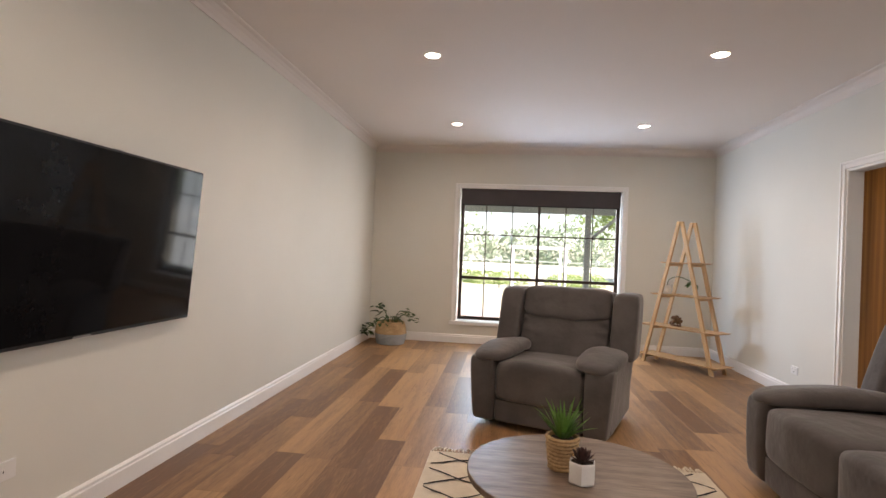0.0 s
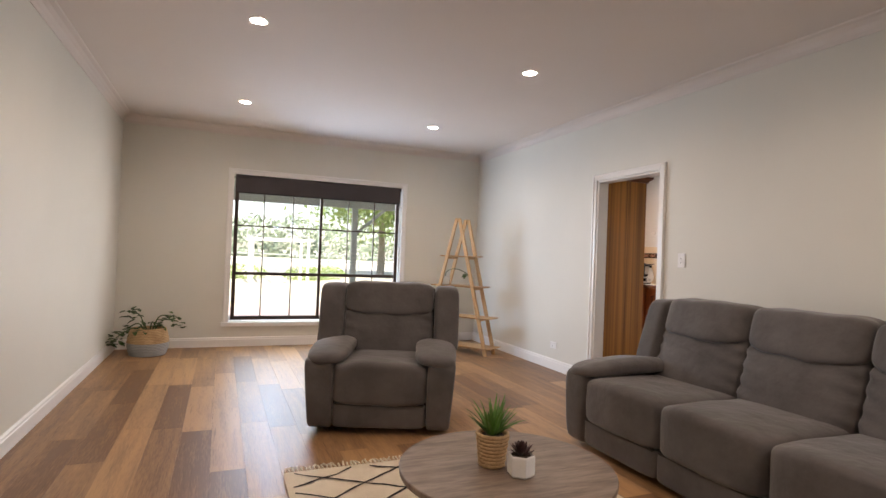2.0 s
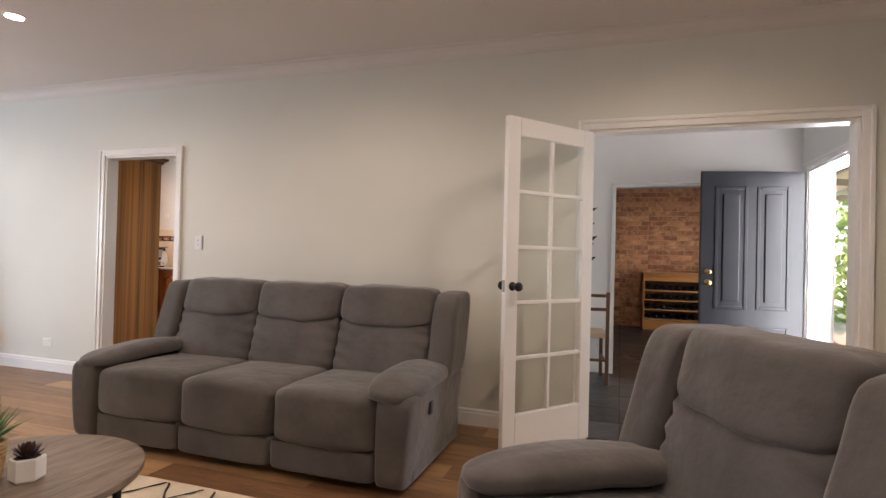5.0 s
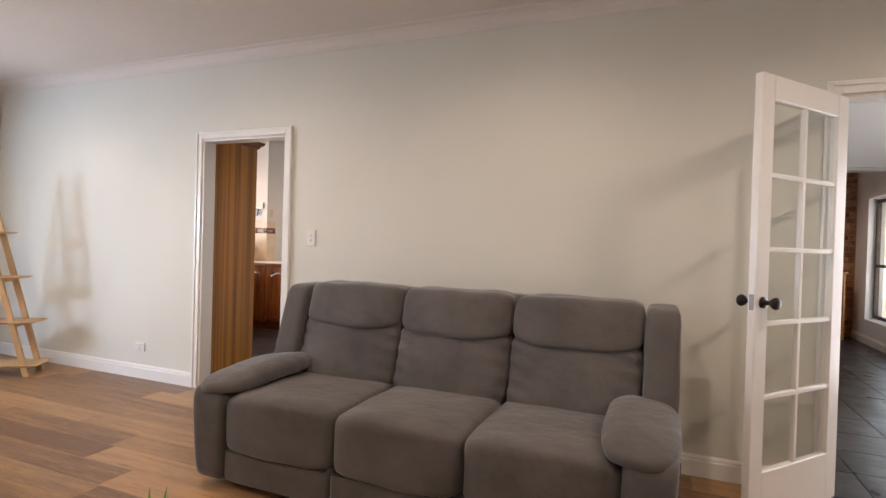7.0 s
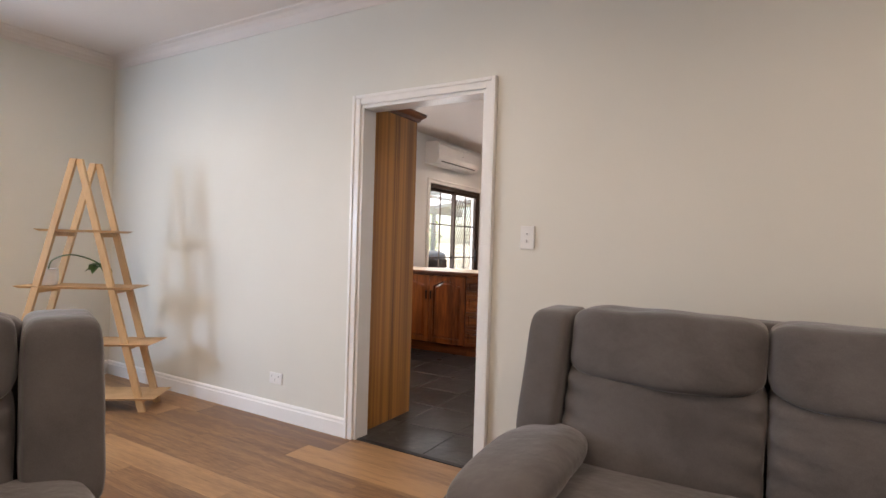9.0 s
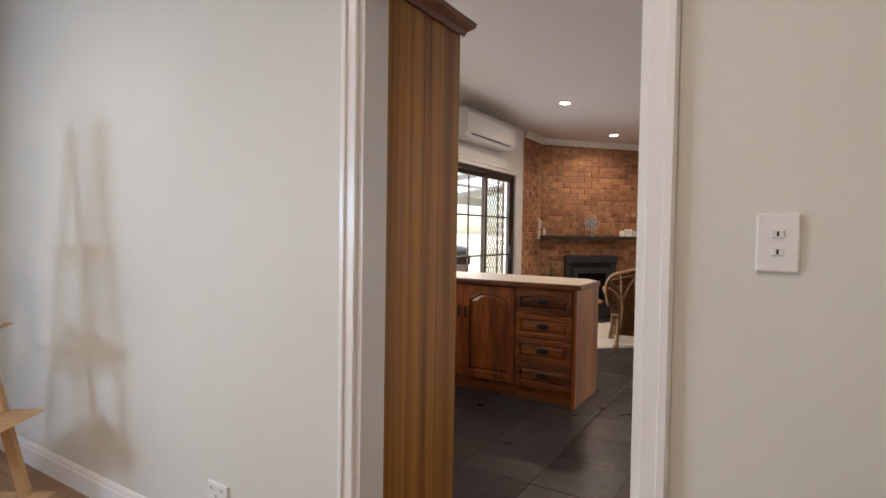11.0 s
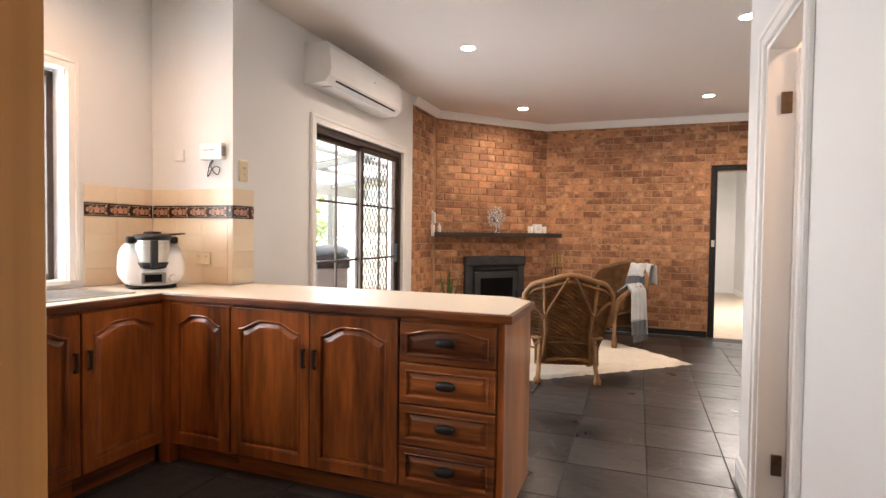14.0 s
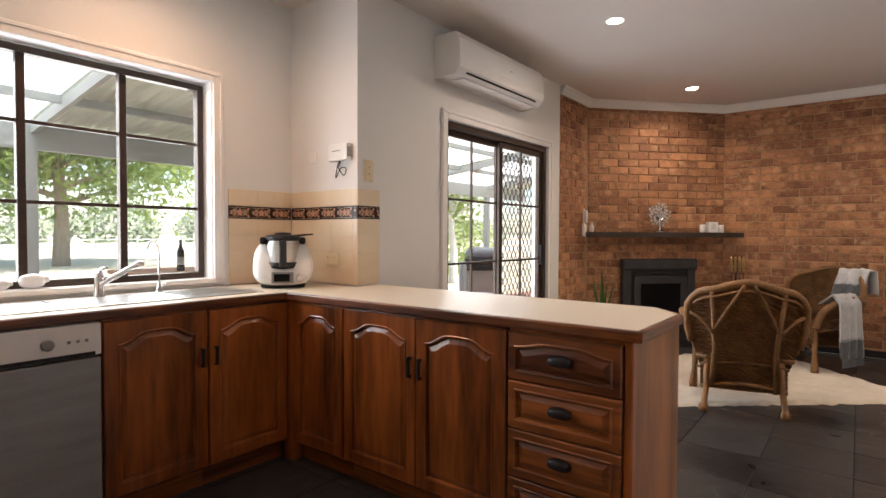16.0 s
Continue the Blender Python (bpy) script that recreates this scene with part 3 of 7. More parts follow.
BEAD = [(0, H), (0, H - 0.085), (0.02, H - 0.085), (0.024, H - 0.07), (0.045, H - 0.03), (0.06, H - 0.012), (0.06, H)]
dn = Vector((-(P2.y - P3.y), -(P3.x - P2.x))).normalized()
for p, q, n in (((9.06, 6.69), (9.785, 6.69), (0, -1)), ((9.76, 6.70), (10.99, 5.57), tuple(dn)), ((10.985, 2.3), (10.985, 5.58), (-1, 0))):
    profile_run("cornice", p, q, n, BEAD, TRIM)


def casing(name, axis, face, out, u0, u1, top, bottom=0.0, w=0.068, sill=False, mat_=None, t=0.018):
    """Architraves round an opening on one face of a wall: stepped boards at both sides and on top."""
    def board(a, b, c, d, extra):
        lo, hi = sorted((face, face + out * (t + extra)))
        return box(a, b, lo, hi, c, d, 0.003, 1) if axis == "x" else box(lo, hi, a, b, c, d, 0.003, 1)
    for a, b, c, d in ((u0 - w, u0, bottom, top + w), (u1, u1 + w, bottom, top + w), (u0, u1, top, top + w)):
        part(name, board(a, b, c, d, 0), mat_ or TRIM, kind="structure")
        if a < u0 - 0.01:
            e = (a + 0.003, a + w * 0.4, c, d - 0.003)
        elif a > u1 - 0.01 and c == bottom:
            e = (b - w * 0.4, b - 0.003, c, d - 0.003)
        else:
            e = (a - w * 0.6 + 0.0015, b + w * 0.6 - 0.0015, d - w * 0.4, d - 0.0045)
        part(name, board(*e, 0.008), mat_ or TRIM, kind="structure")
    if sill:
        part(name + "_sill", board(u0 - w - 0.02, u1 + w + 0.02, bottom - 0.05, bottom, 0.03), mat_ or TRIM, kind="structure")


def jamb(axis, w0, w1, u0, u1, top, bottom=0.0, t=0.02, mat_=None):
    for a, b, c, d in ((u0, u0 + t, bottom, top), (u1 - t, u1, bottom, top), (u0 + t, u1 - t, top - t, top)):
        part("jamb", box(a, b, w0, w1, c, d, 0.002, 1) if axis == "x" else box(w0, w1, a, b, c, d, 0.002, 1), mat_ or TRIM, kind="structure")


casing("architrave", "y", XR, -1, 3.955, 4.793, 2.026, w=0.060)
jamb("y", XR - 0.004, XK + 0.004, 3.955, 4.793, 2.026)
casing("architrave", "y", XK, 1, 3.955, 4.793, 2.026, w=0.060)
casing("architrave", "y", XR, -1, -1.02, 0.50, 2.05)
jamb("y", XR - 0.004, XK + 0.004, -1.02, 0.50, 2.05)
casing("window_architrave", "x", YW, -1, 0.03, 2.21, 2.13, 0.30, sill=True)
casing("window_architrave", "x", 7.33, -1, 4.06, 5.79, 2.10, 0.945, w=0.06)
casing("door_architrave", "x", 6.69, -1, 7.21, 8.80, 2.05)
casing("architrave", "x", 3.88, 1, 5.80, 6.40, 2.05)
jamb("x", 3.776, 3.884, 5.80, 6.40, 2.05)
casing("architrave", "y", 5.6, -1, -0.72, 0.34, 1.95, w=0.04)
casing("door_architrave", "x", -1.35, 1, 4.42, 5.42, 2.06)
casing("dark_architrave", "y", 11.0, -1, 2.62, 3.50, 2.03, w=0.07, mat_=BLACK)
casing("architrave", "x", 3.75, -1, 13.3, 14.1, 2.04)


# ---- windows ----
def bars_window(name, axis, w, u0, u1, v0, v1, posts, thin, rails, thin_rails, label, depth=0.05, fw=0.045):
    """A metal window: outer frame, thick posts and rails, thin glazing bars and panes."""
    def b(a, e, c, d, dd, bev=0.003):
        return box(a, e, w - dd / 2, w + dd / 2, c, d, bev, 1) if axis == "x" else box(w - dd / 2, w + dd / 2, a, e, c, d, bev, 1)
    top = new(name)
    tagged(top, label=label, category="window", kind="structure")
    for a, e, c, d in ((u0, u0 + fw, v0, v1), (u1 - fw, u1, v0, v1), (u0 + fw, u1 - fw, v0, v0 + fw), (u0 + fw, u1 - fw, v1 - fw, v1)):
        part("window_frame", b(a, e, c, d, depth), BRONZE, top)
    for q in posts:
        part("mullion", b(q - 0.018, q + 0.018, v0 + fw, v1 - fw, depth * 0.9), BRONZE, top)
    for q in rails:
        part("rail", b(u0 + fw, u1 - fw, q - 0.02, q + 0.02, depth * 0.8), BRONZE, top)
    for q in thin:
        part("glazing_bar", b(q - 0.007, q + 0.007, v0 + fw, v1 - fw, 0.018, 0.002), BRONZE, top)
    for q in thin_rails:
        part("glazing_bar", b(u0 + fw, u1 - fw, q - 0.009, q + 0.009, 0.016, 0.002), BRONZE, top)
    edges = [u0 + fw, *posts, u1 - fw]
    for a, e in zip(edges, edges[1:]):
        pane = part("pane", b(a + 0.01, e - 0.01, v0 + fw, v1 - fw, 0.004, 0), GLASS, top)
        pane.visible_shadow = False
    return top


bars_window("window_1", "x", 7.60, 0.05, 2.19, 0.32, 2.11, [1.12], [0.40, 0.76, 1.48, 1.84], [0.90], [1.50], "dark bronze aluminium window with thin glazing bars over a lawn")
bars_window("window_2", "x", 7.44, 4.07, 5.78, 0.95, 2.09, [4.48, 4.90, 5.34], [], [], [1.36, 1.74], "bronze aluminium kitchen window above the sink", fw=0.035)
bars_window("window_3", "x", -1.46, 7.77, 9.43, 0.36, 2.03, [8.6], [], [1.1], [], "dark framed dining room window")
part("window_reveal", box(5.785, 5.80, 7.335, 7.42, 0.95, 2.10), TRIM, kind="structure")


# ---- living room ----
def recliner(m, seats, width, label, group, button=False):
    """A padded recliner: front towards local -y."""
    top = thing("recliner_sofa" if seats > 1 else "recliner_armchair", m, label, "sofa" if seats > 1 else "armchair", group)
    w, arm = width / 2, 0.20
    inner = w - arm
    part("base", box(-w + 0.03, w - 0.03, -0.40, 0.42, 0.035, 0.30, 0.03, 3), FABRIC, top, smooth=False)
    for x in (-w + 0.09, w - 0.09):
        for y in (-0.34, 0.34):
            part("foot", lathe([(0.025, 0), (0.03, 0.05)], 12, cx=x * 0.88, cy=y * 0.9), BLACK, top)
    for s in (-1, 1):
        a, b = sorted((s * w, s * inner))

        def bulge(q, s=s):
            q = q.copy()
            q.x -= s * 0.040 * max(0, 1 - q.z / 0.5) * (s * q.x - inner) / arm
            q.y -= 0.012 * math.sin(max(0, min(1, q.z / 0.55)) * math.pi) if q.y < 0 else 0
            return q
        side = part("arm", cushion(a, b, -0.50, 0.40, 0.030, 0.500, 11, 12, bulge), FABRIC, top, smooth=True)

        def droop(q, s=s):
            q = q.copy()
            k = max(0, (-q.y - 0.05) / 0.45)
            q.z += 0.022 * math.sin(min(1, max(0, (q.y + 0.5) / 0.8)) * math.pi) - 0.012 * k * k
            q.z -= 0.022 * max(0, s * q.x - inner) / arm + 0.012 * max(0, inner - s * q.x) / 0.11
            return q
        part("arm_pad", cushion(min(s * (w + 0.005), s * (inner - 0.09)), max(s * (w + 0.005), s * (inner - 0.09)), -0.512, 0.22, 0.462, 0.562, 3.2, 14, droop, wobble=0.006), FABRIC, side, smooth=True)
        if button and s > 0:
            part("recliner_button", box(w - 0.022, w + 0.006, -0.235, -0.185, 0.35, 0.42, 0.012, 3), CHAR, side, "oval dark recliner release")
    rear = w - 0.16
    wide, step = 2 * rear / seats, 2 * inner / seats
    for i in range(seats):
        a, b = -inner + i * step, -inner + (i + 1) * step

        def sit(q, a=a, b=b):
            q = q.copy()
            u = (q.x - a) / (b - a) * 2 - 1
            q.z += 0.035 * (1 - u * u) * (1 if q.z > 0.4 else 0) * max(0, min(1, (0.25 - q.y) / 0.7))
            q.y -= 0.03 * (1 - u * u) if q.y < -0.3 else 0
            return q
        part("seat_cushion", cushion(a - (0.012 if i == 0 else 0.0), b + (0.012 if i == seats - 1 else 0.0), -0.495, 0.22, 0.192, 0.462, 9.0, 16, sit, wobble=0.006), FABRIC, top, smooth=True)
        part("footrest_panel", cushion(a + 0.002, b - 0.002, -0.490, -0.30, 0.045, 0.205, 10, 10), FABRIC, top, smooth=True)
        part("seam", box(a + 0.02, b - 0.02, -0.488, -0.46, 0.196, 0.206, 0.003, 1), SEAM, top)

        a, b = -rear + i * wide, -rear + (i + 1) * wide

        def lean(q, a=a, b=b):
            q = q.copy()
            q.y += (q.z - 0.45) * 0.30
            u = (q.x - a) / (b - a) * 2 - 1
            q.y -= 0.03 * (1 - u * u)
            # gathered creases running in from the seams
            edge = max(0, abs(u) - 0.45) / 0.55
            q.y += 0.010 * edge * math.sin(q.z * 80 + 7 * u + 9 * a) + 0.010 * max(0, q.z - 0.70) / 0.1 * noise.noise((q.x * 13, q.z * 9, a))
            return q

        def head(q, a=a, b=b):
            q = q.copy()
            u = (q.x - a) / (b - a) * 2 - 1
            if q.z < 0.85:
                q.z -= 0.022 * (1 - u * u) * (0.85 - q.z) / 0.1
            q.y += (q.z - 0.45) * 0.30 - 0.035 * (1 - u * u)
            return q
        part("back_cushion", cushion(a + 0.001, b - 0.001, 0.105, 0.29, 0.40, 0.80, 8, 26, lean, wobble=0.010), FABRIC, top, smooth=True)
        part("head_cushion", cushion(a + 0.001, b - 0.001, 0.085, 0.29, 0.752, 0.985, 6.5, 18, head, wobble=0.010), FABRIC, top, smooth=True)

    def tilt(q):
        q = q.copy()
        q.y += (q.z - 0.45) * 0.30
        return q
    part("back_shell", cushion(-rear - 0.03, rear + 0.03, 0.24, 0.40, 0.22, 0.965, 9, 10, tilt), FABRIC, top, smooth=True)
    for s in (-1, 1):
        a, b = sorted((s * (rear + 0.003), s * (w - 0.005 + (0.045 if seats == 1 else 0.01))))
        part("wing", cushion(a, b, 0.07, 0.41, 0.46, 0.962, 7, 12, tilt, wobble=0.005), FABRIC, top, smooth=True)
    return top


recliner(pose(1.10, 4.34, 0, 0, 0, -21), 1, 1.03, "grey suede recliner armchair standing on timber planks", "recliner suite")
recliner(pose(1.30, 0.14, 0, 0, 0, -152), 1, 0.94, "grey suede recliner armchair beside the wide doorway", "recliner suite")
recliner(pose(2.60, 2.345, 0, 0, 0, -90), 3, 2.25, "three seat grey suede recliner sofa against pale wall", "recliner suite", True)


def rug(m, w, d, label):
    top = thing("rug", m, label, "rug")
    bm = bmesh.new()
    nx, ny = 40, 40
    vs = [[bm.verts.new((-w / 2 + w * i / nx, -d / 2 + d * j / ny, 0.012 + 0.004 * noise.noise((i * 0.7, j * 0.7, 3)))) for j in range(ny + 1)] for i in range(nx + 1)]
    for i in range(nx):
        for j in range(ny):
            bm.faces.new((vs[i][j], vs[i + 1][j], vs[i + 1][j + 1], vs[i][j + 1]))
    part("woven_face", bm, WOOL, top, smooth=True)
    # woven diamond lines
    bm = bmesh.new()
    step = 0.25
    lines = []
    for s in (1, -1):
        for k in range(-14, 15):
            p = []
            for i in range(61):
                x = -w / 2 + 0.03 + (w - 0.06) * i / 60
                y = s * x * 0.62 + k * step + 0.016 * noise.noise((x * 11, k * 3.1 + s, 1)) + 0.035 * noise.noise((x * 2.3, k * 1.7, s))
                if abs(y) < d / 2 - 0.03:
                    p.append((x, y, 0.0165))
            if len(p) > 3:
                lines.append(p)
    for p in lines:
        for (x0, y0, z0), (x1, y1, z1) in zip(p, p[1:]):
            h = 0.0065 + 0.0045 * noise.noise((x0 * 20, y0 * 20, 0))
            q = [bm.verts.new(c) for c in ((x0, y0 - h, z0), (x1, y1 - h, z1), (x1, y1 + h, z1 + 0.002), (x0, y0 + h, z0 + 0.002))]
            bm.faces.new(q)
    part("diamond_pattern", bm, YARN, top, "charcoal woven diamond lines")
    for e in (-1, 1):
        bm = bmesh.new()
        for i in range(70):
            x = -w / 2 + w * (i + 0.5) / 70
            y = e * d / 2
            l = 0.06 + 0.025 * random.random()
            tube([(x, y, 0.012), (x + 0.012 * (random.random() - 0.5), y + e * l * 0.6, 0.009), (x + 0.03 * (random.random() - 0.5), y + e * l, 0.006)], 0.006, 5, bm)
        part("fringe", bm, WOOL, top, "knotted wool fringe")
    return top


rug(pose(1.07, 2.42, 0, 0, 0, 0), 1.6, 2.0, "cream wool rug with charcoal diamond lines and fringe")

# coffee table
TX, TY, TZ = 0.98, 2.27, 0.405
table = thing("coffee_table", pose(TX, TY, 0.018), "round grey oak coffee table on black metal legs", "coffee table")
part("tabletop", lathe([(0.40, TZ - 0.046), (0.418, TZ - 0.042), (0.42, TZ - 0.03), (0.42, TZ - 0.02), (0.417, TZ - 0.018)], 64), TABLETOP, table)
for k in range(3):
    a = math.radians(100 + 120 * k)
    for d in (-0.09, 0.09):
        x, y = 0.32 * math.cos(a) - d * math.sin(a), 0.32 * math.sin(a) + d * math.cos(a)
        part("leg", box(x - 0.011, x + 0.011, y - 0.011, y + 0.011, 0, TZ - 0.047, 0.002, 1), BLACK, table)
    p = [(0.32 * math.cos(a) - d * math.sin(a), 0.32 * math.sin(a) + d * math.cos(a), 0.011) for d in (-0.09, 0.09)]
    part("foot_bar", tube(p, 0.010, 6), BLACK, table)


def blade(bm, base, yaw, lean, length, width, curl=0.6, n=5, thick=0.0012):
    """One strap leaf that bends outward."""
    d, s = Vector((math.cos(yaw), math.sin(yaw), 0)), Vector((-math.sin(yaw), math.cos(yaw), 0))
    p, a, prev = Vector(base), lean, None
    for i in range(n + 1):
        t = i / n
        w = width * (0.55 + 1.4 * t - 1.93 * t * t)
        w = max(w, 0.0006)
        l = [bm.verts.new(p - s * w), bm.verts.new(p + Vector((0, 0, -w * 0.5))), bm.verts.new(p + s * w)]
        if prev:
            bm.faces.new((prev[0], prev[1], l[1], l[0]))
            bm.faces.new((prev[1], prev[2], l[2], l[1]))
        prev = l
        p = p + (d * math.sin(a) + Vector((0, 0, math.cos(a)))) * length / n
        a += curl / n


pot = thing("potted_grass_plant", pose(0.925, 2.29, TZ) @ Matrix.Diagonal((0.84, 0.84, 0.98, 1)), "spiky green plant in a woven seagrass pot on coffee table", "potted plant")
bm = bmesh.new()
for k in range(9):
    z = 0.008 + k * 0.0145
    r = 0.052 + 0.016 * (k / 8)
    n = 26
    pts = [((r + (0.0045 if (i + k) % 2 else -0.0015)) * math.cos(2 * math.pi * i / n), (r + (0.0045 if (i + k) % 2 else -0.0015)) * math.sin(2 * math.pi * i / n), z) for i in range(n)]
    pts.append(pts[0])
    tube(pts, 0.0085, 6, bm)
part("woven_pot", bm, SEAGRASS, pot, "tan woven seagrass", smooth=True)
part("pot_lining", lathe([(0.045, 0.0), (0.05, 0.004), (0.06, 0.115), (0.056, 0.118)], 20), SEAGRASS, pot)
part("soil", lathe([(0.056, 0.110), (0.056, 0.119), (0.02, 0.124)], 16), SOIL, pot)
bm = bmesh.new()
for i in range(52):
    r = 0.022 * math.sqrt(random.random())
    a = random.random() * 6.283
    blade(bm, (r * math.cos(a), r * math.sin(a), 0.118), a + random.uniform(-0.4, 0.4), random.uniform(0.08, 1.05), random.uniform(0.10, 0.175), 0.010, random.uniform(0.1, 0.7))
part("leaves", bm, GRASSY, pot, "spiky bright green leaves")

cube = thing("succulent_pot", pose(0.985, 2.17, TZ, 0, 0, 20), "dark purple succulent in a small white hexagonal pot", "potted plant")
part("hexagonal_pot", lathe([(0.044, 0), (0.052, 0.008), (0.052, 0.075), (0.048, 0.08), (0.046, 0.072)], 6), CERAMIC, cube)
part("soil", lathe([(0.045, 0.06), (0.045, 0.072), (0.01, 0.074)], 6), SOIL, cube)
bm = bmesh.new()
for i in range(34):
    t = i / 34
    a = i * 2.4
    blade(bm, (0.006 * math.cos(a), 0.006 * math.sin(a), 0.074 + 0.02 * (1 - t)), a, 0.25 + 1.05 * t, 0.03 + 0.028 * t, 0.011, -0.5, 4)
part("rosette", bm, SUCCULENT, cube, "dark purple fleshy rosette")

# television on the west wall
tv = thing("television", pose(XL + 0.004, 2.27, 1.2) @ pose(0, 0, 0, 0, 4.2, 0) @ pose(0, 0, -1.2), "large black flat television mounted on the wall", "television")
part("body", box(0.045, 0.085, -0.75, 0.78, 0.80, 1.632, 0.006, 2), BLACK, tv)
part("screen", box(0.0851, 0.0885, -0.738, 0.768, 0.816, 1.622, 0.001, 1), SCREEN, tv, "glossy black screen")
part("wall_bracket", box(0.012, 0.046, -0.2, 0.2, 1.08, 1.36, 0.004, 1), BLACK, tv)
part("logo_bar", box(0.0886, 0.0892, -0.05, 0.05, 0.803, 0.812), DULLSTEEL, tv)
for u in (-0.05, 0.0, 0.05):
    part("sensor_dot", box(0.07, 0.086, 0.10 + u * 0.4, 0.11 + u * 0.4, 1.6323, 1.635), DULLSTEEL, tv)


def wall_plate(name, m, label, w, h, extra, category):
    """A wall plate on the plane x = 0, facing -x."""
    top = thing(name, m, label, category)
    shade = IVORY if "ivory" in label else WHITE
    part("plate", box(-0.010, 0, -w / 2, w / 2, -h / 2, h / 2, 0.004, 2), shade, top)
    for dy, dz in extra:
        part("rocker", box(-0.0135, -0.0098, dy - 0.011, dy + 0.011, dz - 0.008, dz + 0.008, 0.0015, 1), shade, top)
        part("slot", box(-0.0138, -0.0134, dy - 0.002, dy + 0.002, dz - 0.005, dz + 0.005), SEAM, top)
    return top


wall_plate("light_switch", pose(XR, 3.705, 1.25), "white two gang light switch on the wall", 0.075, 0.117, ((0, 0.018), (0, -0.018)), "light switch")
wall_plate("power_outlet", pose(XR, 5.463, 0.27), "white double power outlet above the baseboard", 0.117, 0.075, ((-0.03, 0.016), (0.03, 0.016), (0, -0.01)), "power outlet")
wall_plate("power_outlet", pose(XL, 1.98, 0.33, 0, 0, 180), "white wall outlet plate below the television", 0.117, 0.075, ((0, 0),), "power outlet")

# roller blind
bl = thing("roller_blind", pose(0, 0, 0), "charcoal roller blind rolled part way up the window", "blind")
part("roll", tube([(0.05, 7.535, 2.105), (2.19, 7.535, 2.105)], 0.026, 16), BLIND, bl)
part("fabric", box(0.06, 2.18, 7.512, 7.515, 1.91, 2.11), BLIND, bl)
part("bottom_rail", box(0.06, 2.18, 7.508, 7.519, 1.898, 1.914, 0.003, 1), BLACK, bl)
part("pull_chain", tube([(2.17, 7.508, 2.10), (2.172, 7.505, 1.5), (2.176, 7.506, 1.05)], 0.0025, 5), BLACK, bl)

# ladder shelf
ls = thing("ladder_shelf", pose(2.78, 6.715, 0, 0, 0, -54), "pale pine A-frame ladder shelf with four shelves", "shelf")
for fy in (-0.118, 0.118):
    for s in (-1, 1):
        bm = rings([[(s * 0.45 - 0.022, fy - 0.014, 0), (s * 0.45 + 0.022, fy - 0.014, 0), (s * 0.45 + 0.022, fy + 0.014, 0), (s * 0.45 - 0.022, fy + 0.014, 0)],
                    [(s * 0.014 - 0.020, fy - 0.014, 1.70), (s * 0.014 + 0.020, fy - 0.014, 1.70), (s * 0.014 + 0.020, fy + 0.014, 1.70), (s * 0.014 - 0.020, fy + 0.014, 1.70)]])
        bm.transform(Matrix.Translation((0, 0.006 * s, 0)))
        part("leg", bm, PALE, ls)
for z, half, dep in ((0.082, 0.541, 0.15), (0.447, 0.505, 0.148), (0.828, 0.375, 0.145), (1.21, 0.255, 0.14)):
    bm = rings([[(-half, -dep, z + 0.016), (half, -dep, z + 0.016), (half, dep, z + 0.016), (-half, dep, z + 0.016)][::-1],
                [(-half + 0.03, -dep + 0.02, z), (half - 0.03, -dep + 0.02, z), (half - 0.03, dep - 0.02, z), (-half + 0.03, dep - 0.02, z)][::-1]])
    bmesh.ops.recalc_face_normals(bm, faces=bm.faces)
    part("shelf_board", bm, PALE, ls)
    for s in (-1, 1):
        xx = s * (0.45 - 0.436 * z / 1.70)
        part("cross_rail", box(xx - 0.016, xx + 0.016, -0.104, 0.104, z - 0.030, z - 0.001, 0.003, 1), PALE, ls)


def on_shelf(x, y, z):
    return ls.matrix_world @ Matrix.Translation((x, y, z))


sp = thing("trailing_plant", on_shelf(-0.22, -0.03, 0.8445), "arching orchid stem plant in a white round pot", "potted plant")
part("pot", lathe([(0.045, 0), (0.055, 0.004), (0.062, 0.03), (0.0615, 0.036), (0.063, 0.042), (0.062, 0.11), (0.057, 0.112), (0.055, 0.09), (0.01, 0.088)], 24), CERAMIC, sp, smooth=True)
part("stem", tube(arc([(0, 0, 0.088), (0.03, 0, 0.17), (0.15, 0, 0.21), (0.30, 0.0, 0.17), (0.36, 0.0, 0.12)], 6), 0.005, 6), LEAF, sp)
bm = bmesh.new()
for i in range(7):
    blade(bm, (0.29 + 0.012 * i, 0.01 * (i % 3), 0.155 - 0.005 * i), i * 2.4, 1.5 + 0.12 * (i % 4), 0.11, 0.030, 1.1, 5)
part("leaves", bm, LEAF, sp, "dark green drooping leaves")
dw = thing("driftwood_ornament", on_shelf(-0.10, 0.0, 0.4635), "small knotted brown driftwood ornament on a shelf", "ornament")
bm = bmesh.new()
for i in range(14):
    a, b = [Vector((random.uniform(-0.07, 0.07), random.uniform(-0.05, 0.05), random.uniform(0.02, 0.13))) for _ in "ab"]
    tube(arc([a, (a + b) / 2 + Vector((0.02, 0.01, 0.02)), b], 4), 0.012, 6, bm)
tube([(-0.07, 0, 0.012), (0.07, 0, 0.012)], 0.012, 6, bm)
part("branches", bm, WICKER, dw, smooth=True)
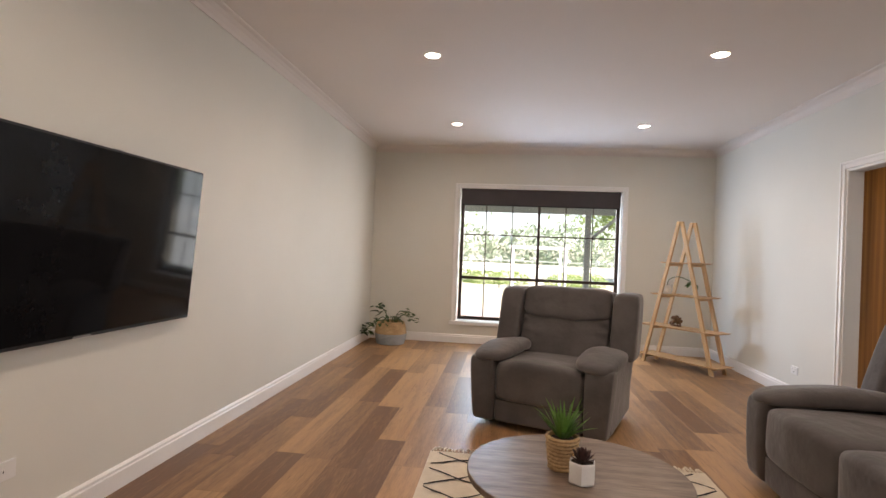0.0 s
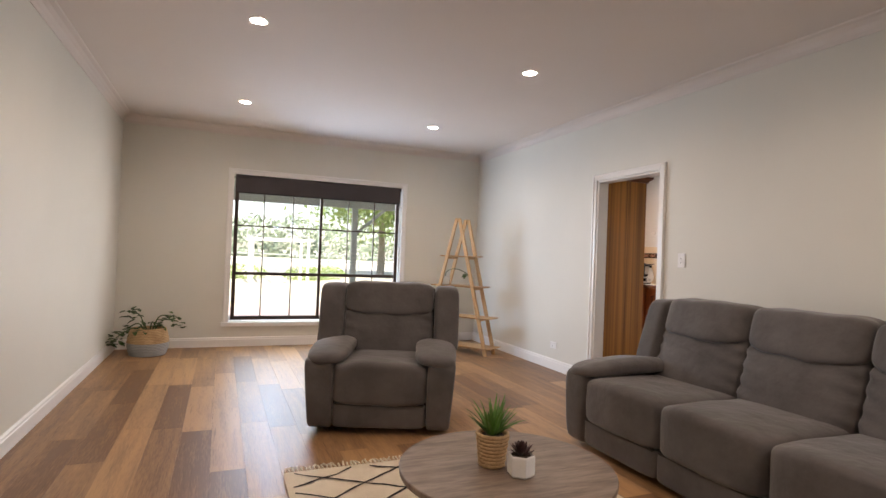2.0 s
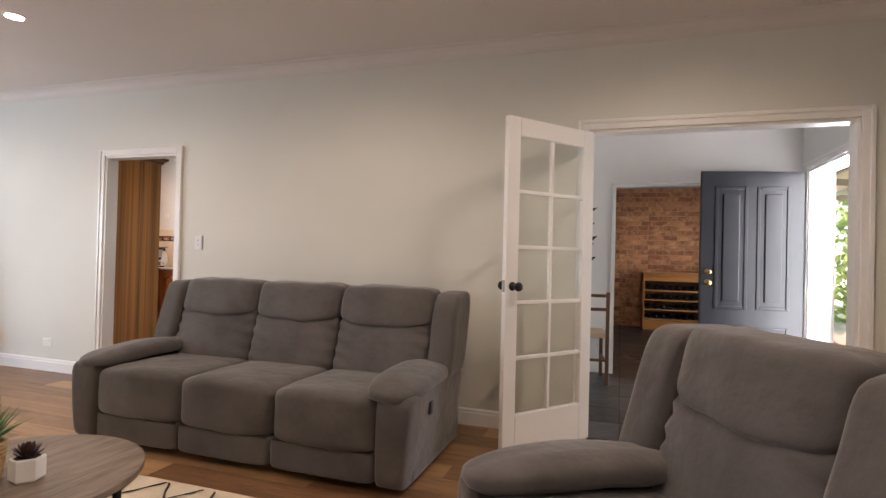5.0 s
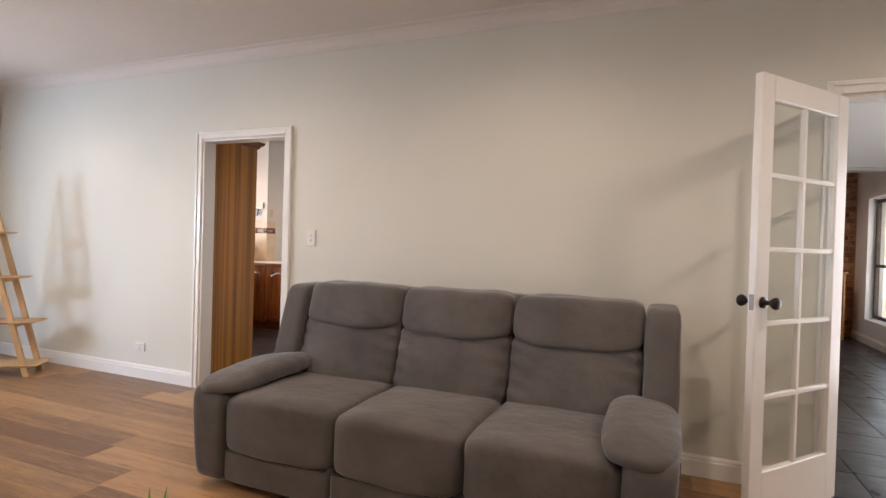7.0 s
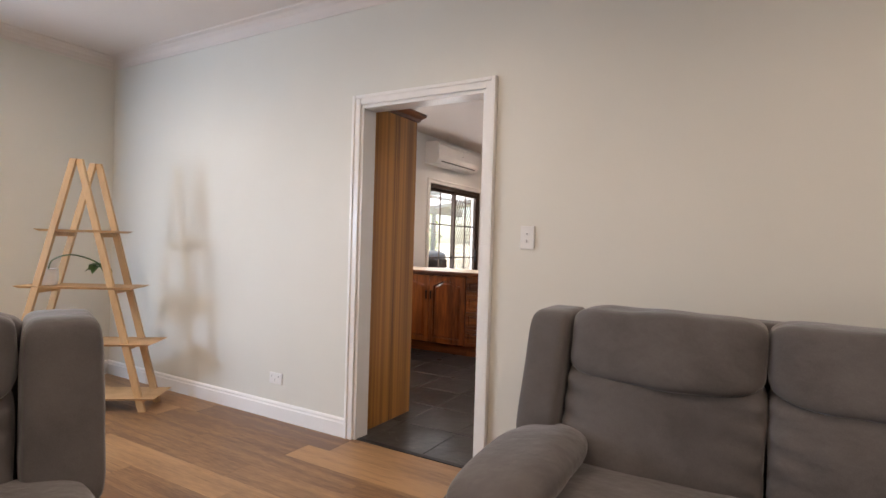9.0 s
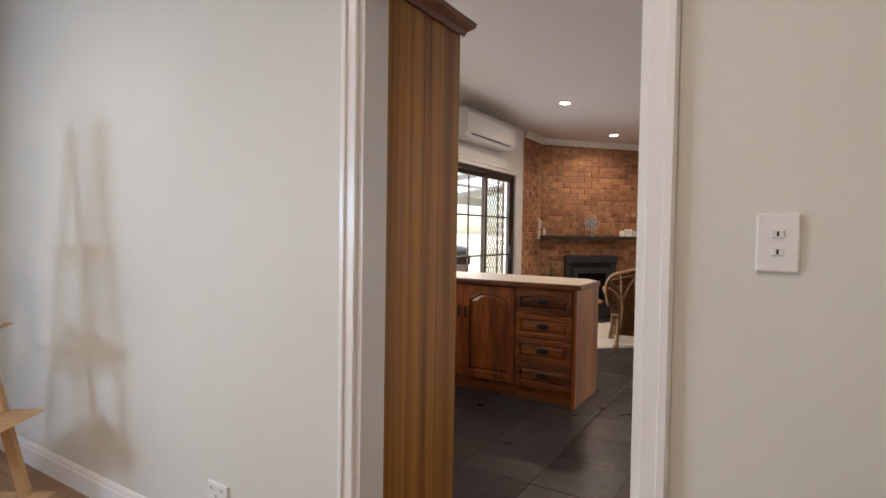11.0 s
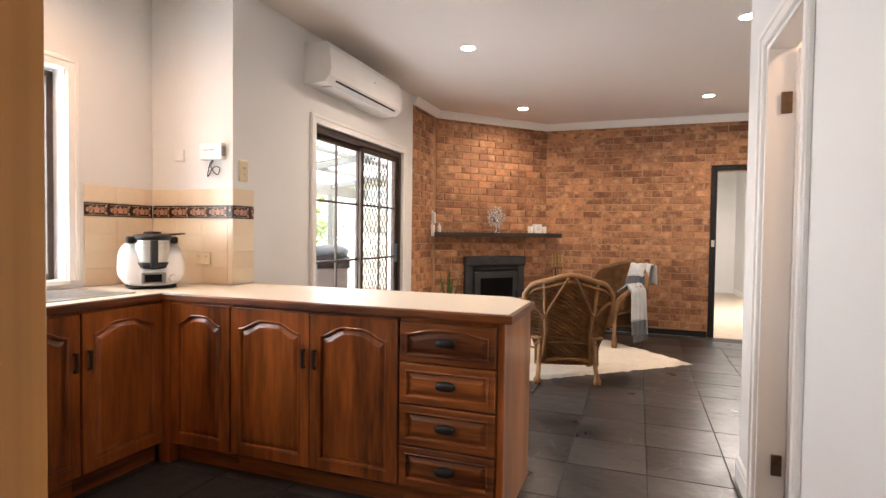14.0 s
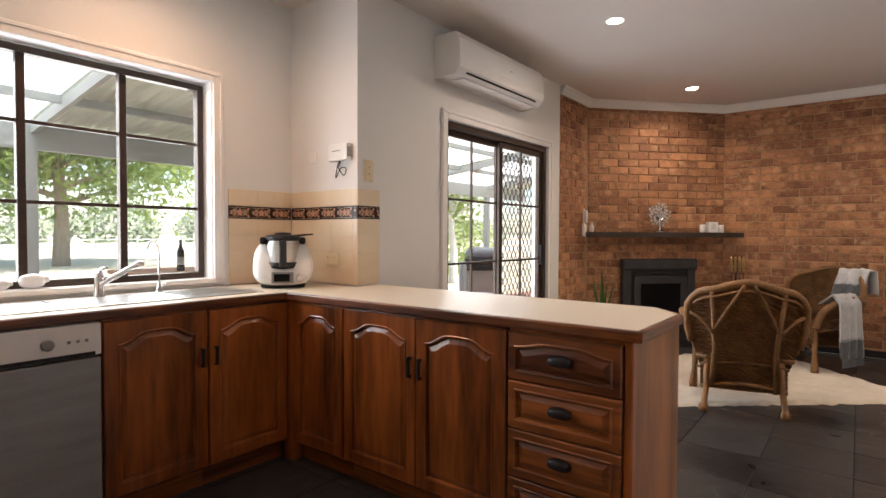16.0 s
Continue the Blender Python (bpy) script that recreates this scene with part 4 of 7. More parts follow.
# basket plant in the corner
bk = thing("basket_plant", pose(-0.79, 7.14, 0), "leafy green plant in a two tone woven basket", "potted plant")
for nm, mat_, ks in (("basket_lower", GREYWEAVE, range(0, 8)), ("basket_upper", SEAGRASS, range(8, 17))):
    bm = bmesh.new()
    for k in ks:
        t = k / 16
        r = 0.150 + 0.048 * math.sin(math.pi * (0.15 + 0.75 * t))
        n = 40
        pts = [((r + 0.003 * (1 if (i + k) % 2 else -1)) * math.cos(2 * math.pi * i / n), (r + 0.003 * (1 if (i + k) % 2 else -1)) * math.sin(2 * math.pi * i / n), 0.012 + 0.0172 * k) for i in range(n)]
        tube(pts + pts[:1], 0.0105, 6, bm)
    part(nm, bm, mat_, bk, smooth=True)
part("basket_lining", lathe([(0.13, 0.0), (0.15, 0.004), (0.188, 0.12), (0.168, 0.27), (0.15, 0.25), (0.02, 0.25)], 24), SEAGRASS, bk)
part("soil", lathe([(0.155, 0.245), (0.155, 0.258), (0.03, 0.262)], 20), SOIL, bk)
for sx, sy, sz, n in ((0.20, -0.06, 0.44, 5), (0.29, 0.03, 0.36, 5), (-0.17, -0.05, 0.47, 7), (-0.30, -0.08, 0.20, 12), (-0.08, -0.10, 0.31, 6), (0.07, -0.08, 0.33, 8), (-0.22, 0.05, 0.28, 8)):
    part("stem", tube(arc([(sx * 0.15, sy * 0.2, 0.25), (sx * 0.5, sy * 0.6, (sz + 0.3) / 2 + 0.05), (sx, sy, sz)], 5), 0.006, 6), LEAF, bk)
    bm = bmesh.new()
    for i in range(n * 2):
        c = Vector((sx + random.uniform(-0.07, 0.07), sy + random.uniform(-0.06, 0.06), sz + random.uniform(-0.07, 0.045)))
        blade(bm, c, random.random() * 6.28, random.uniform(1.0, 1.9), random.uniform(0.06, 0.10), 0.028, random.uniform(0.2, 1.2), 4)
    part("leaf_cluster", bm, LEAF, bk)


# french door standing open
fd = thing("glazed_door", pose(3.40, 0.478, 0, 0, 0, 141.5), "white painted french door with ten glass panes, standing open", "door")
W_, T_ = 0.74, 0.018
for a, b, c, d in ((0, 0.095, 0.012, 2.035), (W_ - 0.095, W_, 0.012, 2.035), (0.095, W_ - 0.095, 0.012, 0.25), (0.095, W_ - 0.095, 1.925, 2.035)):
    part("stile", box(a, b, -T_, T_, c, d, 0.003, 1), TRIM, fd)
part("glazing_bar", box(W_ / 2 - 0.011, W_ / 2 + 0.011, -0.012, 0.012, 0.25, 1.925, 0.003, 1), TRIM, fd)
for k in range(1, 5):
    z = 0.25 + 1.675 * k / 5
    part("glazing_bar", box(0.095, W_ - 0.095, -0.0125, 0.0125, z - 0.011, z + 0.011, 0.003, 1), TRIM, fd)
for k in range(5):
    for a, b in ((0.095, W_ / 2 - 0.011), (W_ / 2 + 0.011, W_ - 0.095)):
        z = 0.25 + 1.675 * k / 5
        pane = part("pane", box(a - 0.003, b + 0.003, -0.002, 0.002, z, z + 0.335), GLASS, fd)
for s in (-1, 1):
    hd = part("door_knob", lathe([(0.026, 0), (0.026, 0.008), (0.011, 0.012), (0.010, 0.035), (0.022, 0.045), (0.028, 0.058), (0.024, 0.07), (0.01, 0.074)], 20), BLACK, fd, "round black door knob", smooth=True)
    hd.matrix_local = pose(W_ - 0.05, s * T_, 1.02, -90 * s, 0, 0)
part("latch_plate", box(W_ - 0.001, W_ + 0.002, -0.010, 0.010, 0.985, 1.055), DULLSTEEL, fd)

# downlights
dl = thing("downlight", pose(DOWNLIGHTS[0][0], DOWNLIGHTS[0][1], H), "round white recessed downlight, switched on, in the ceiling", "downlight", "ceiling downlights")
part("bezel", lathe([(0.050, -0.001), (0.051, -0.006), (0.062, -0.006), (0.066, -0.001)], 28, cap=False), TRIM, dl, smooth=True)
part("diffuser", lathe([(0.051, -0.0045), (0.050, -0.0035)], 28), LAMPGLOW, dl)
for x, y in DOWNLIGHTS[1:]:
    copy_thing(dl, pose(x, y, H))


# ---- kitchen ----
def arch_front(w, h, arch, margin, t=0.02):
    """A door or drawer front in the plane y = 0, facing -y: frame, moulded edge and raised panel with an arched top."""
    n = 18

    def loop(mx, mz, a, y):
        x0, x1, z0, z1 = mx, w - mx, mz, h - mz
        p = [(x0 + (x1 - x0) * i / n, y, z0) for i in range(n)]
        p += [(x1, y, z0 + (z1 - a - z0) * i / n) for i in range(n)]
        for i in range(n):
            u = 1 - 2 * i / n
            k_ = max(0, min(1, (0.93 - abs(u)) / 0.62))
            p.append((x0 + (x1 - x0) * (u + 1) / 2, y, z1 - a + a * (0.8 * k_ * k_ * (3 - 2 * k_) + 0.2 * (1 - u * u))))
        p += [(x0, y, z1 - a - (z1 - a - z0) * i / n) for i in range(n)]
        return p
    m = margin
    k = [loop(0, 0, 0, 0), loop(0, 0, 0, -t + 0.004), loop(0.004, 0.004, 0, -t), loop(m, m, arch, -t), loop(m + 0.004, m + 0.004, arch, -t - 0.004), loop(m + 0.010, m + 0.010, arch, -t - 0.002),
         loop(m + 0.013, m + 0.013, arch, -t + 0.008), loop(m + 0.017, m + 0.017, arch, -t + 0.008), loop(m + 0.034, m + 0.034, arch, -t + 0.0005), loop(m + 0.038, m + 0.038, arch, -t)]
    bm = rings(k)
    bmesh.ops.recalc_face_normals(bm, faces=bm.faces)
    return bm


def pull(parent, x, z, style):
    if style == "cup":
        bm = cushion(x - 0.046, x + 0.046, -0.052, -0.004, z - 0.020, z + 0.024, 2.3, 10)
        for v in bm.verts:
            v.co.z = max(v.co.z, z - 0.012)
            v.co.y = min(v.co.y, -0.019)
        part("cup_handle", bm, BLACK, parent, "black cup pull", smooth=True)
    else:
        part("handle", box(x - 0.008, x + 0.008, -0.040, -0.030, z - 0.045, z + 0.045, 0.003, 1), BLACK, parent, "black bar handle")
        for e in (-0.04, 0.04):
            part("handle_post", box(x - 0.006, x + 0.006, -0.032, -0.02, z + e - 0.006, z + e + 0.006), BLACK, parent)


def cabinet(m, w, label, doors=(), drawers=0, depth=0.53, group="kitchen base cabinets"):
    """A base unit whose front is the local plane y = 0."""
    top = thing("base_cabinet", m, label, "kitchen cabinet", group)
    part("body", box(0.002, w - 0.002, 0.001, depth, 0.10, 0.862), TIMBER, top)
    part("kickboard", box(0.0, w, 0.05, 0.065, 0.0, 0.10), TIMBER_H, top)
    for x0, x1, handle in doors:
        d = part("cabinet_door", arch_front(x1 - x0, 0.735, 0.045, 0.052), TIMBER, top)
        d.matrix_local = Matrix.Translation((x0, 0, 0.115))
        if handle:
            pull(d, 0.028 if handle < 0 else x1 - x0 - 0.028, 0.52, "bar")
    zs = [0.115 + 0.735 * i / max(1, drawers) for i in range(drawers + 1)]
    for i in range(drawers):
        d = part("drawer", arch_front(w - 0.012, zs[i + 1] - zs[i] - 0.006, 0.022 if i == drawers - 1 else 0.0, 0.028), TIMBER_H, top)
        d.matrix_local = Matrix.Translation((0.006, 0, zs[i] + 0.003))
        pull(d, (w - 0.012) / 2, (zs[i + 1] - zs[i]) / 2, "cup")
    return top


FX, FY = 5.89, 6.745
# peninsula, seen from the cooking side
cabinet(pose(FX, 6.69, 0, 0, 0, -90), 0.40, "stained timber corner base cabinet with arched raised panel door", [(0.012, 0.396, 0)])
cabinet(pose(FX, 6.287, 0, 0, 0, -90), 0.921, "stained timber base cabinet with two arched panel doors", [(0.004, 0.463, 1), (0.466, 0.917, -1)])
cabinet(pose(FX, 5.366, 0, 0, 0, -90), 0.446, "stained timber base cabinet with four drawers", drawers=4)
end = thing("end_panel", pose(0, 0, 0), "solid timber end panel of the kitchen peninsula", "cabinet panel")
part("panel", box(FX + 0.005, 6.45, 4.895, 4.918, 0, 0.862, 0.003, 1), PANEL, end)
part("corner_post", box(FX - 0.012, FX + 0.03, 4.892, 4.922, 0, 0.862, 0.004, 1), TIMBER, end)
back = thing("back_panel", pose(0, 0, 0), "timber back panel of the kitchen peninsula", "cabinet panel")
part("panel", box(6.424, 6.445, 4.922, 6.685, 0, 0.862, 0.003, 1), PANTRY, back)
post = thing("corner_filler", pose(0, 0, 0), "stained timber filler post in the cabinet corner", "cabinet panel")
part("filler", box(5.8705, 5.93, 6.6815, 6.7595, 0.002, 0.8605, 0.002, 1), TIMBER, post)
# sink run
cabinet(pose(4.985, FY, 0), 0.445, "stained timber sink cabinet with arched panel door", [(0.004, 0.441, 1)])
cabinet(pose(5.432, FY, 0), 0.446, "stained timber sink cabinet with arched panel door", [(0.004, 0.436, -1)])
cabinet(pose(3.52, FY, 0), 0.85, "stained timber base cabinet beside the dishwasher", [(0.004, 0.42, 1), (0.424, 0.846, -1)])

dwm = thing("dishwasher", pose(4.375, FY, 0), "grey steel dishwasher under the kitchen counter", "dishwasher")
part("door", box(0.004, 0.604, -0.02, 0.02, 0.11, 0.715, 0.006, 2), DULLSTEEL, dwm)
part("control_panel", box(0.004, 0.604, -0.028, 0.02, 0.725, 0.855, 0.008, 2), WHITE, dwm, "pale grey control panel")
part("handle_recess", box(0.03, 0.58, -0.0285, -0.0275, 0.727, 0.742), BLACK, dwm)
part("body", box(0.006, 0.602, 0.02, 0.55, 0.0, 0.86), DULLSTEEL, dwm)
kn = part("dial", lathe([(0.022, 0), (0.022, 0.012), (0.018, 0.016)], 20), DULLSTEEL, dwm, "round grey dial")
kn.matrix_local = pose(0.42, -0.028, 0.79, 90, 0, 0)
for u in (0.49, 0.52, 0.55):
    part("push_button", box(u - 0.006, u + 0.006, -0.032, -0.028, 0.784, 0.796, 0.002, 1), DULLSTEEL, dwm)
part("logo_bar", box(0.08, 0.15, -0.0287, -0.0281, 0.785, 0.797), DULLSTEEL, dwm)

# worktop: one L-shaped board with a clipped corner
WT = thing("worktop", pose(0, 0, 0), "cream laminate L-shaped worktop with a timber edge", "worktop")
out = [(XK + 0.005, 6.715), (5.858, 6.715), (5.858, 4.858), (6.36, 4.858), (6.52, 5.0), (6.52, 6.684), (6.338, 6.684), (6.338, 7.325), (XK + 0.005, 7.325)]


def inset(pts, d):
    res = []
    for i, p in enumerate(pts):
        a, b, c = Vector(pts[i - 1]), Vector(p), Vector(pts[(i + 1) % len(pts)])
        u, v = (b - a).normalized(), (c - b).normalized()
        nu, nv = Vector((-u.y, u.x)), Vector((-v.y, v.x))
        s = (nu + nv) / (1 + nu.dot(nv))
        res.append(tuple(b + s * d))
    return res


def flat(pts, z0, z1):
    bm = rings([[(x, y, z0) for x, y in pts], [(x, y, z1) for x, y in pts]])
    bmesh.ops.recalc_face_normals(bm, faces=bm.faces)
    return bm


bm = bmesh.new()
i0, i1, i2 = inset(out, 0.020), inset(out, 0.004), out
loops = [[(x, y, 0.8635) for x, y in i1], [(x, y, 0.868) for x, y in i2], [(x, y, 0.895) for x, y in i2], [(x, y, 0.9005) for x, y in i1], [(x, y, 0.9005) for x, y in i0]]
bm = rings(loops, cap=False)
bm.faces.new([v for v in bm.verts][:len(out)][::-1])
bmesh.ops.recalc_face_normals(bm, faces=bm.faces)
part("timber_edge", bm, TIMBER_H, WT, "reddish timber edge")
# the laminate runs on uncut under the sink
part("laminate", flat(i0, 0.87, 0.902), LAMINATE, WT)

sink = thing("kitchen_sink", pose(0.20, 0, 0), "stainless steel sink with drainer set in the worktop", "sink")
part("rim", box(4.20, 5.60, 6.83, 7.22, 0.9025, 0.9075, 0.002, 1), STEEL, sink)
part("drainer", box(5.16, 5.56, 6.87, 7.18, 0.9078, 0.9098, 0.0008, 1), STEEL, sink)
for k in range(7):
    part("drainer_rib", box(5.20, 5.53, 6.90 + k * 0.04, 6.908 + k * 0.04, 0.9098, 0.9125, 0.001, 1), STEEL, sink)
bmw = rings([[(x, y, z) for x, y in ((a, c), (b, c), (b, d), (a, d))] for a, b, c, d, z in ((4.70, 5.12, 6.87, 7.18, 0.9079), (4.71, 5.11, 6.88, 7.17, 0.9079))], cap=False)
bmesh.ops.recalc_face_normals(bmw, faces=bmw.faces)
part("bowl_lip", bmw, CHROME, sink)
# no hollow: a flat, darker sheet paints the bowl's shade onto the rim
part("bowl", box(4.71, 5.11, 6.88, 7.17, 0.9076, 0.9079), DULLSTEEL, sink, "flat darker steel sheet in place of a shaded bowl")
tap = thing("mixer_tap", pose(5.14, 7.195, 0.9075), "chrome pull-out mixer tap behind the sink", "tap")
part("tap_base", lathe([(0.026, 0), (0.026, 0.006), (0.021, 0.012), (0.021, 0.085), (0.024, 0.095), (0.02, 0.115), (0.006, 0.12)], 20), CHROME, tap, smooth=True)
part("spout", tube(arc([(0.0, -0.01, 0.06), (0.05, -0.06, 0.10), (0.12, -0.13, 0.155), (0.135, -0.145, 0.150)], 5), [0.013] * 10 + [0.016] * 6, 12), CHROME, tap, smooth=True)
part("lever", tube([(0, 0, 0.112), (0.0, -0.03, 0.135), (0.01, -0.07, 0.14)], [0.012, 0.009, 0.006], 10), CHROME, tap, smooth=True)
ft = thing("filter_tap", pose(5.42, 7.2, 0.9075), "slim chrome gooseneck filter tap", "tap")
part("tap_base", lathe([(0.016, 0), (0.016, 0.02), (0.009, 0.03), (0.009, 0.05)], 16), CHROME, ft, smooth=True)
part("gooseneck", tube(arc([(0, 0, 0.04), (0.0, 0, 0.20), (-0.02, -0.01, 0.255), (-0.06, -0.04, 0.262), (-0.085, -0.06, 0.225)], 6), 0.005, 8), CHROME, ft, smooth=True)
part("lever", tube([(0, 0, 0.035), (0.03, -0.01, 0.045)], 0.004, 8), CHROME, ft)
for x, s, nm in ((4.80, 0.8, "small"), (4.92, 1.15, "larger")):
    o = thing("sill_ornament", pose(x, 7.365, 0.953), f"{nm} white ceramic rounded ornament on the window sill", "ornament", "sill ornaments")
    bm = cushion(-0.045 * s, 0.045 * s, -0.03 * s, 0.03 * s, 0.0, 0.06 * s, 2.4, 10)
    cushion(0.03 * s, 0.06 * s, -0.018 * s, 0.018 * s, 0.02 * s, 0.05 * s, 2.4, 6, bm=bm)
    part("shape", bm, CERAMIC, o, smooth=True)
part("window_sill_board", box(4.06, 5.79, 7.30, 7.42, 0.925, 0.951, 0.003, 1), TRIM, kind="structure")

# cooking appliance
tm = thing("thermal_mixer", pose(6.04, 7.0, 0.902, 0, 0, -36), "white thermal cooking appliance with a steel bowl and black lid", "kitchen appliance")


def shell(q):
    """An upright shield: widest below the middle, leaning back, flat underneath."""
    q = q.copy()
    k = q.z / 0.29
    q.x *= 1.0 - 0.16 * max(0, k - 0.35) ** 1.2 - 0.10 * max(0, 0.25 - k)
    q.y += 0.10 * max(0, k - 0.15)
    return q


part("body", cushion(-0.170, 0.170, -0.16, 0.09, 0.010, 0.275, 3.3, 18, shell), WHITE, tm, smooth=True)
part("foot_ring", cushion(-0.125, 0.125, -0.11, 0.10, 0.0, 0.028, 5, 8), BLACK, tm, smooth=True)
part("bowl", lathe([(0.050, 0.118), (0.070, 0.126), (0.080, 0.150), (0.090, 0.262), (0.092, 0.282)], 32, cy=-0.075), STEEL, tm, "polished steel bowl", smooth=True)
part("bowl_socket", lathe([(0.060, 0.108), (0.086, 0.118), (0.091, 0.150), (0.084, 0.150)], 32, cy=-0.072), BLACK, tm, smooth=True)
part("handle_strip", box(-0.020, 0.020, -0.170, -0.152, 0.122, 0.276, 0.008, 2), CHAR, tm, "dark bowl handle")
part("lid", lathe([(0.096, 0.272), (0.100, 0.280), (0.096, 0.297), (0.070, 0.305), (0.045, 0.308), (0.044, 0.318), (0.010, 0.320)], 32, cy=-0.070), BLACK, tm, "black lid", smooth=True)
part("spatula", tube([(0.06, -0.06, 0.300), (0.17, -0.05, 0.310)], [0.007, 0.004], 8), BLACK, tm)
for s in (-1, 1):
    part("lid_arm", box(s * 0.108 - 0.017, s * 0.108 + 0.017, -0.115, 0.015, 0.252, 0.292, 0.010, 2), BLACK, tm)
part("display", box(-0.062, 0.058, -0.172, -0.150, 0.034, 0.096, 0.006, 2), DULLSTEEL, tm, "grey display surround")
part("display_glass", box(-0.048, 0.036, -0.1745, -0.172, 0.044, 0.086), SCREEN, tm)
dk = part("dial", lathe([(0.019, 0), (0.019, 0.012), (0.016, 0.016)], 20), CHROME, tm)
dk.matrix_local = pose(0.088, -0.146, 0.064, 90, 0, 22)

# pantry cupboard
pc = thing("pantry_cupboard", pose(0, 0, 0), "tall timber pantry cupboard with a moulded cornice", "pantry")
part("side_panel", box(XK + 0.012, 4.03, 4.82, 4.842, 0.0, 2.06, 0.002, 1), PANTRY, pc, "vertically grained timber side panel")
part("body", box(XK + 0.014, 4.008, 4.843, 5.80, 0.02, 2.058), PANTRY, pc)
for k in range(2):
    d = part("pantry_door", arch_front(0.47, 1.93, 0.06, 0.06), TIMBER, pc)
    d.matrix_local = pose(4.0082, 4.846 + 0.476 * k, 0.10, 0, 0, 90)
cor = [(0, 0), (0.012, 0), (0.02, 0.02), (0.045, 0.04), (0.05, 0.058), (0, 0.058)]
lo = [[Vector((x, y, 2.06 + b)) for x, y in ((XK + 0.012, 4.82 - a), (4.03 + a, 4.82 - a), (4.03 + a, 5.80))] for a, b in cor]
bm = rings([[l[i] for l in lo] for i in range(3)])
bmesh.ops.recalc_face_normals(bm, faces=bm.faces)
part("cornice_moulding", bm, TIMBER_H, pc)
part("top_board", box(XK + 0.014, 4.028, 4.822, 5.80, 2.059, 2.075), PANTRY, pc)

# fridge in its recess
fr = thing("refrigerator", pose(0, 0, 0), "white enamel two door refrigerator standing in a recess", "refrigerator")


def bow(q):
    q = q.copy()
    if q.y > 3.84:
        u = (q.x - 4.58) / 0.375
        q.y += 0.022 * (1 - u * u)
    return q


part("body", box(4.21, 4.95, 3.17, 3.80, 0.0, 1.78, 0.008, 2), ENAMEL, fr, "grey sided cabinet")
part("fridge_door", cushion(4.205, 4.955, 3.815, 3.885, 0.06, 1.256, 14, 14, bow), ENAMEL, fr, smooth=True)
part("freezer_door", cushion(4.205, 4.955, 3.815, 3.885, 1.286, 1.785, 26, 16, bow), ENAMEL, fr, smooth=True)
part("door_seal", box(4.22, 4.94, 3.80, 3.818, 0.07, 1.76), SEAM, fr)
part("handle", box(4.25, 4.945, 3.86, 3.897, 1.258, 1.272, 0.004, 1), STEEL, fr, "steel trim grip")
part("handle_liner", box(4.25, 4.945, 3.855, 3.893, 1.232, 1.257, 0.004, 1), IVORY, fr, "cream plastic grip")
part("energy_label", box(4.84, 4.895, 3.888, 3.8985, 1.58, 1.69), LABEL, fr, "yellow energy label")
oc = thing("overhead_cabinet", pose(0, 0, 0), "timber cabinet above the refrigerator", "kitchen cabinet")
part("body", box(4.2, 4.965, 3.16, 3.72, 1.86, 2.5, 0.003, 1), TIMBER, oc)

# air conditioner
ac = thing("air_conditioner", pose(7.68, 6.688, 2.30), "white wall mounted split air conditioner", "air conditioner")
prof = [(0.0, 0.0), (-0.17, 0.012), (-0.215, 0.055), (-0.225, 0.11), (-0.215, 0.25), (-0.19, 0.295), (0.0, 0.30)]
bm = rings([[(x * 1.0, y, z) for y, z in prof] for x in (-0.61, -0.603, 0.593, 0.60)])
bmesh.ops.recalc_face_normals(bm, faces=bm.faces)
part("casing", bm, WHITE, ac)
part("outlet_slot", box(-0.50, 0.50, -0.007, 0.007, -0.003, 0.004), BLACK, ac).matrix_local = pose(0, -0.196, 0.037, -43.7, 0, 0)
part("louvre", box(-0.50, 0.50, -0.165, -0.07, 0.000, 0.007, 0.002, 1), WHITE, ac)
part("indicator", box(0.36, 0.42, -0.228, -0.2245, 0.075, 0.085), WHITE, ac)
part("logo_bar", box(0.05, 0.075, -0.2262, -0.2242, 0.17, 0.176), DULLSTEEL, ac)

# wall fittings beside the splashback
ic = thing("intercom", pose(6.343, 6.825, 1.66), "white wall intercom box with a looped black cable", "intercom")
part("case", box(-0.04, 0, -0.085, 0.085, 0.0, 0.10, 0.006, 2), WHITE, ic)
part("side_grille", box(-0.038, -0.003, -0.0858, -0.0848, 0.02, 0.08), DULLSTEEL, ic)
part("button_row", box(-0.0412, -0.0398, -0.03, 0.05, 0.055, 0.06), DULLSTEEL, ic)
part("cable", tube(arc([(-0.012, 0.0, 0.0), (-0.012, 0.02, -0.04), (-0.014, -0.03, -0.09), (-0.014, -0.05, -0.05), (-0.012, 0.0, -0.045), (-0.012, 0.045, -0.10), (-0.012, 0.03, -0.03), (-0.012, 0.01, 0.0)], 6), 0.003, 6), BLACK, ic)
wall_plate("wall_plate", pose(6.343, 7.10, 1.70), "white blank wall plate above the splashback", 0.075, 0.068, (), "wall plate")
wall_plate("power_outlet", pose(6.330, 6.90, 1.06), "ivory double power outlet on the tiled splashback", 0.115, 0.075, ((-0.03, 0.012), (0.03, 0.012)), "power outlet")
wall_plate("light_switch", pose(6.43, 6.69, 1.60, 0, 0, 90), "ivory two gang light switch on the wall", 0.075, 0.13, ((0, 0.02), (0, -0.02)), "light switch")

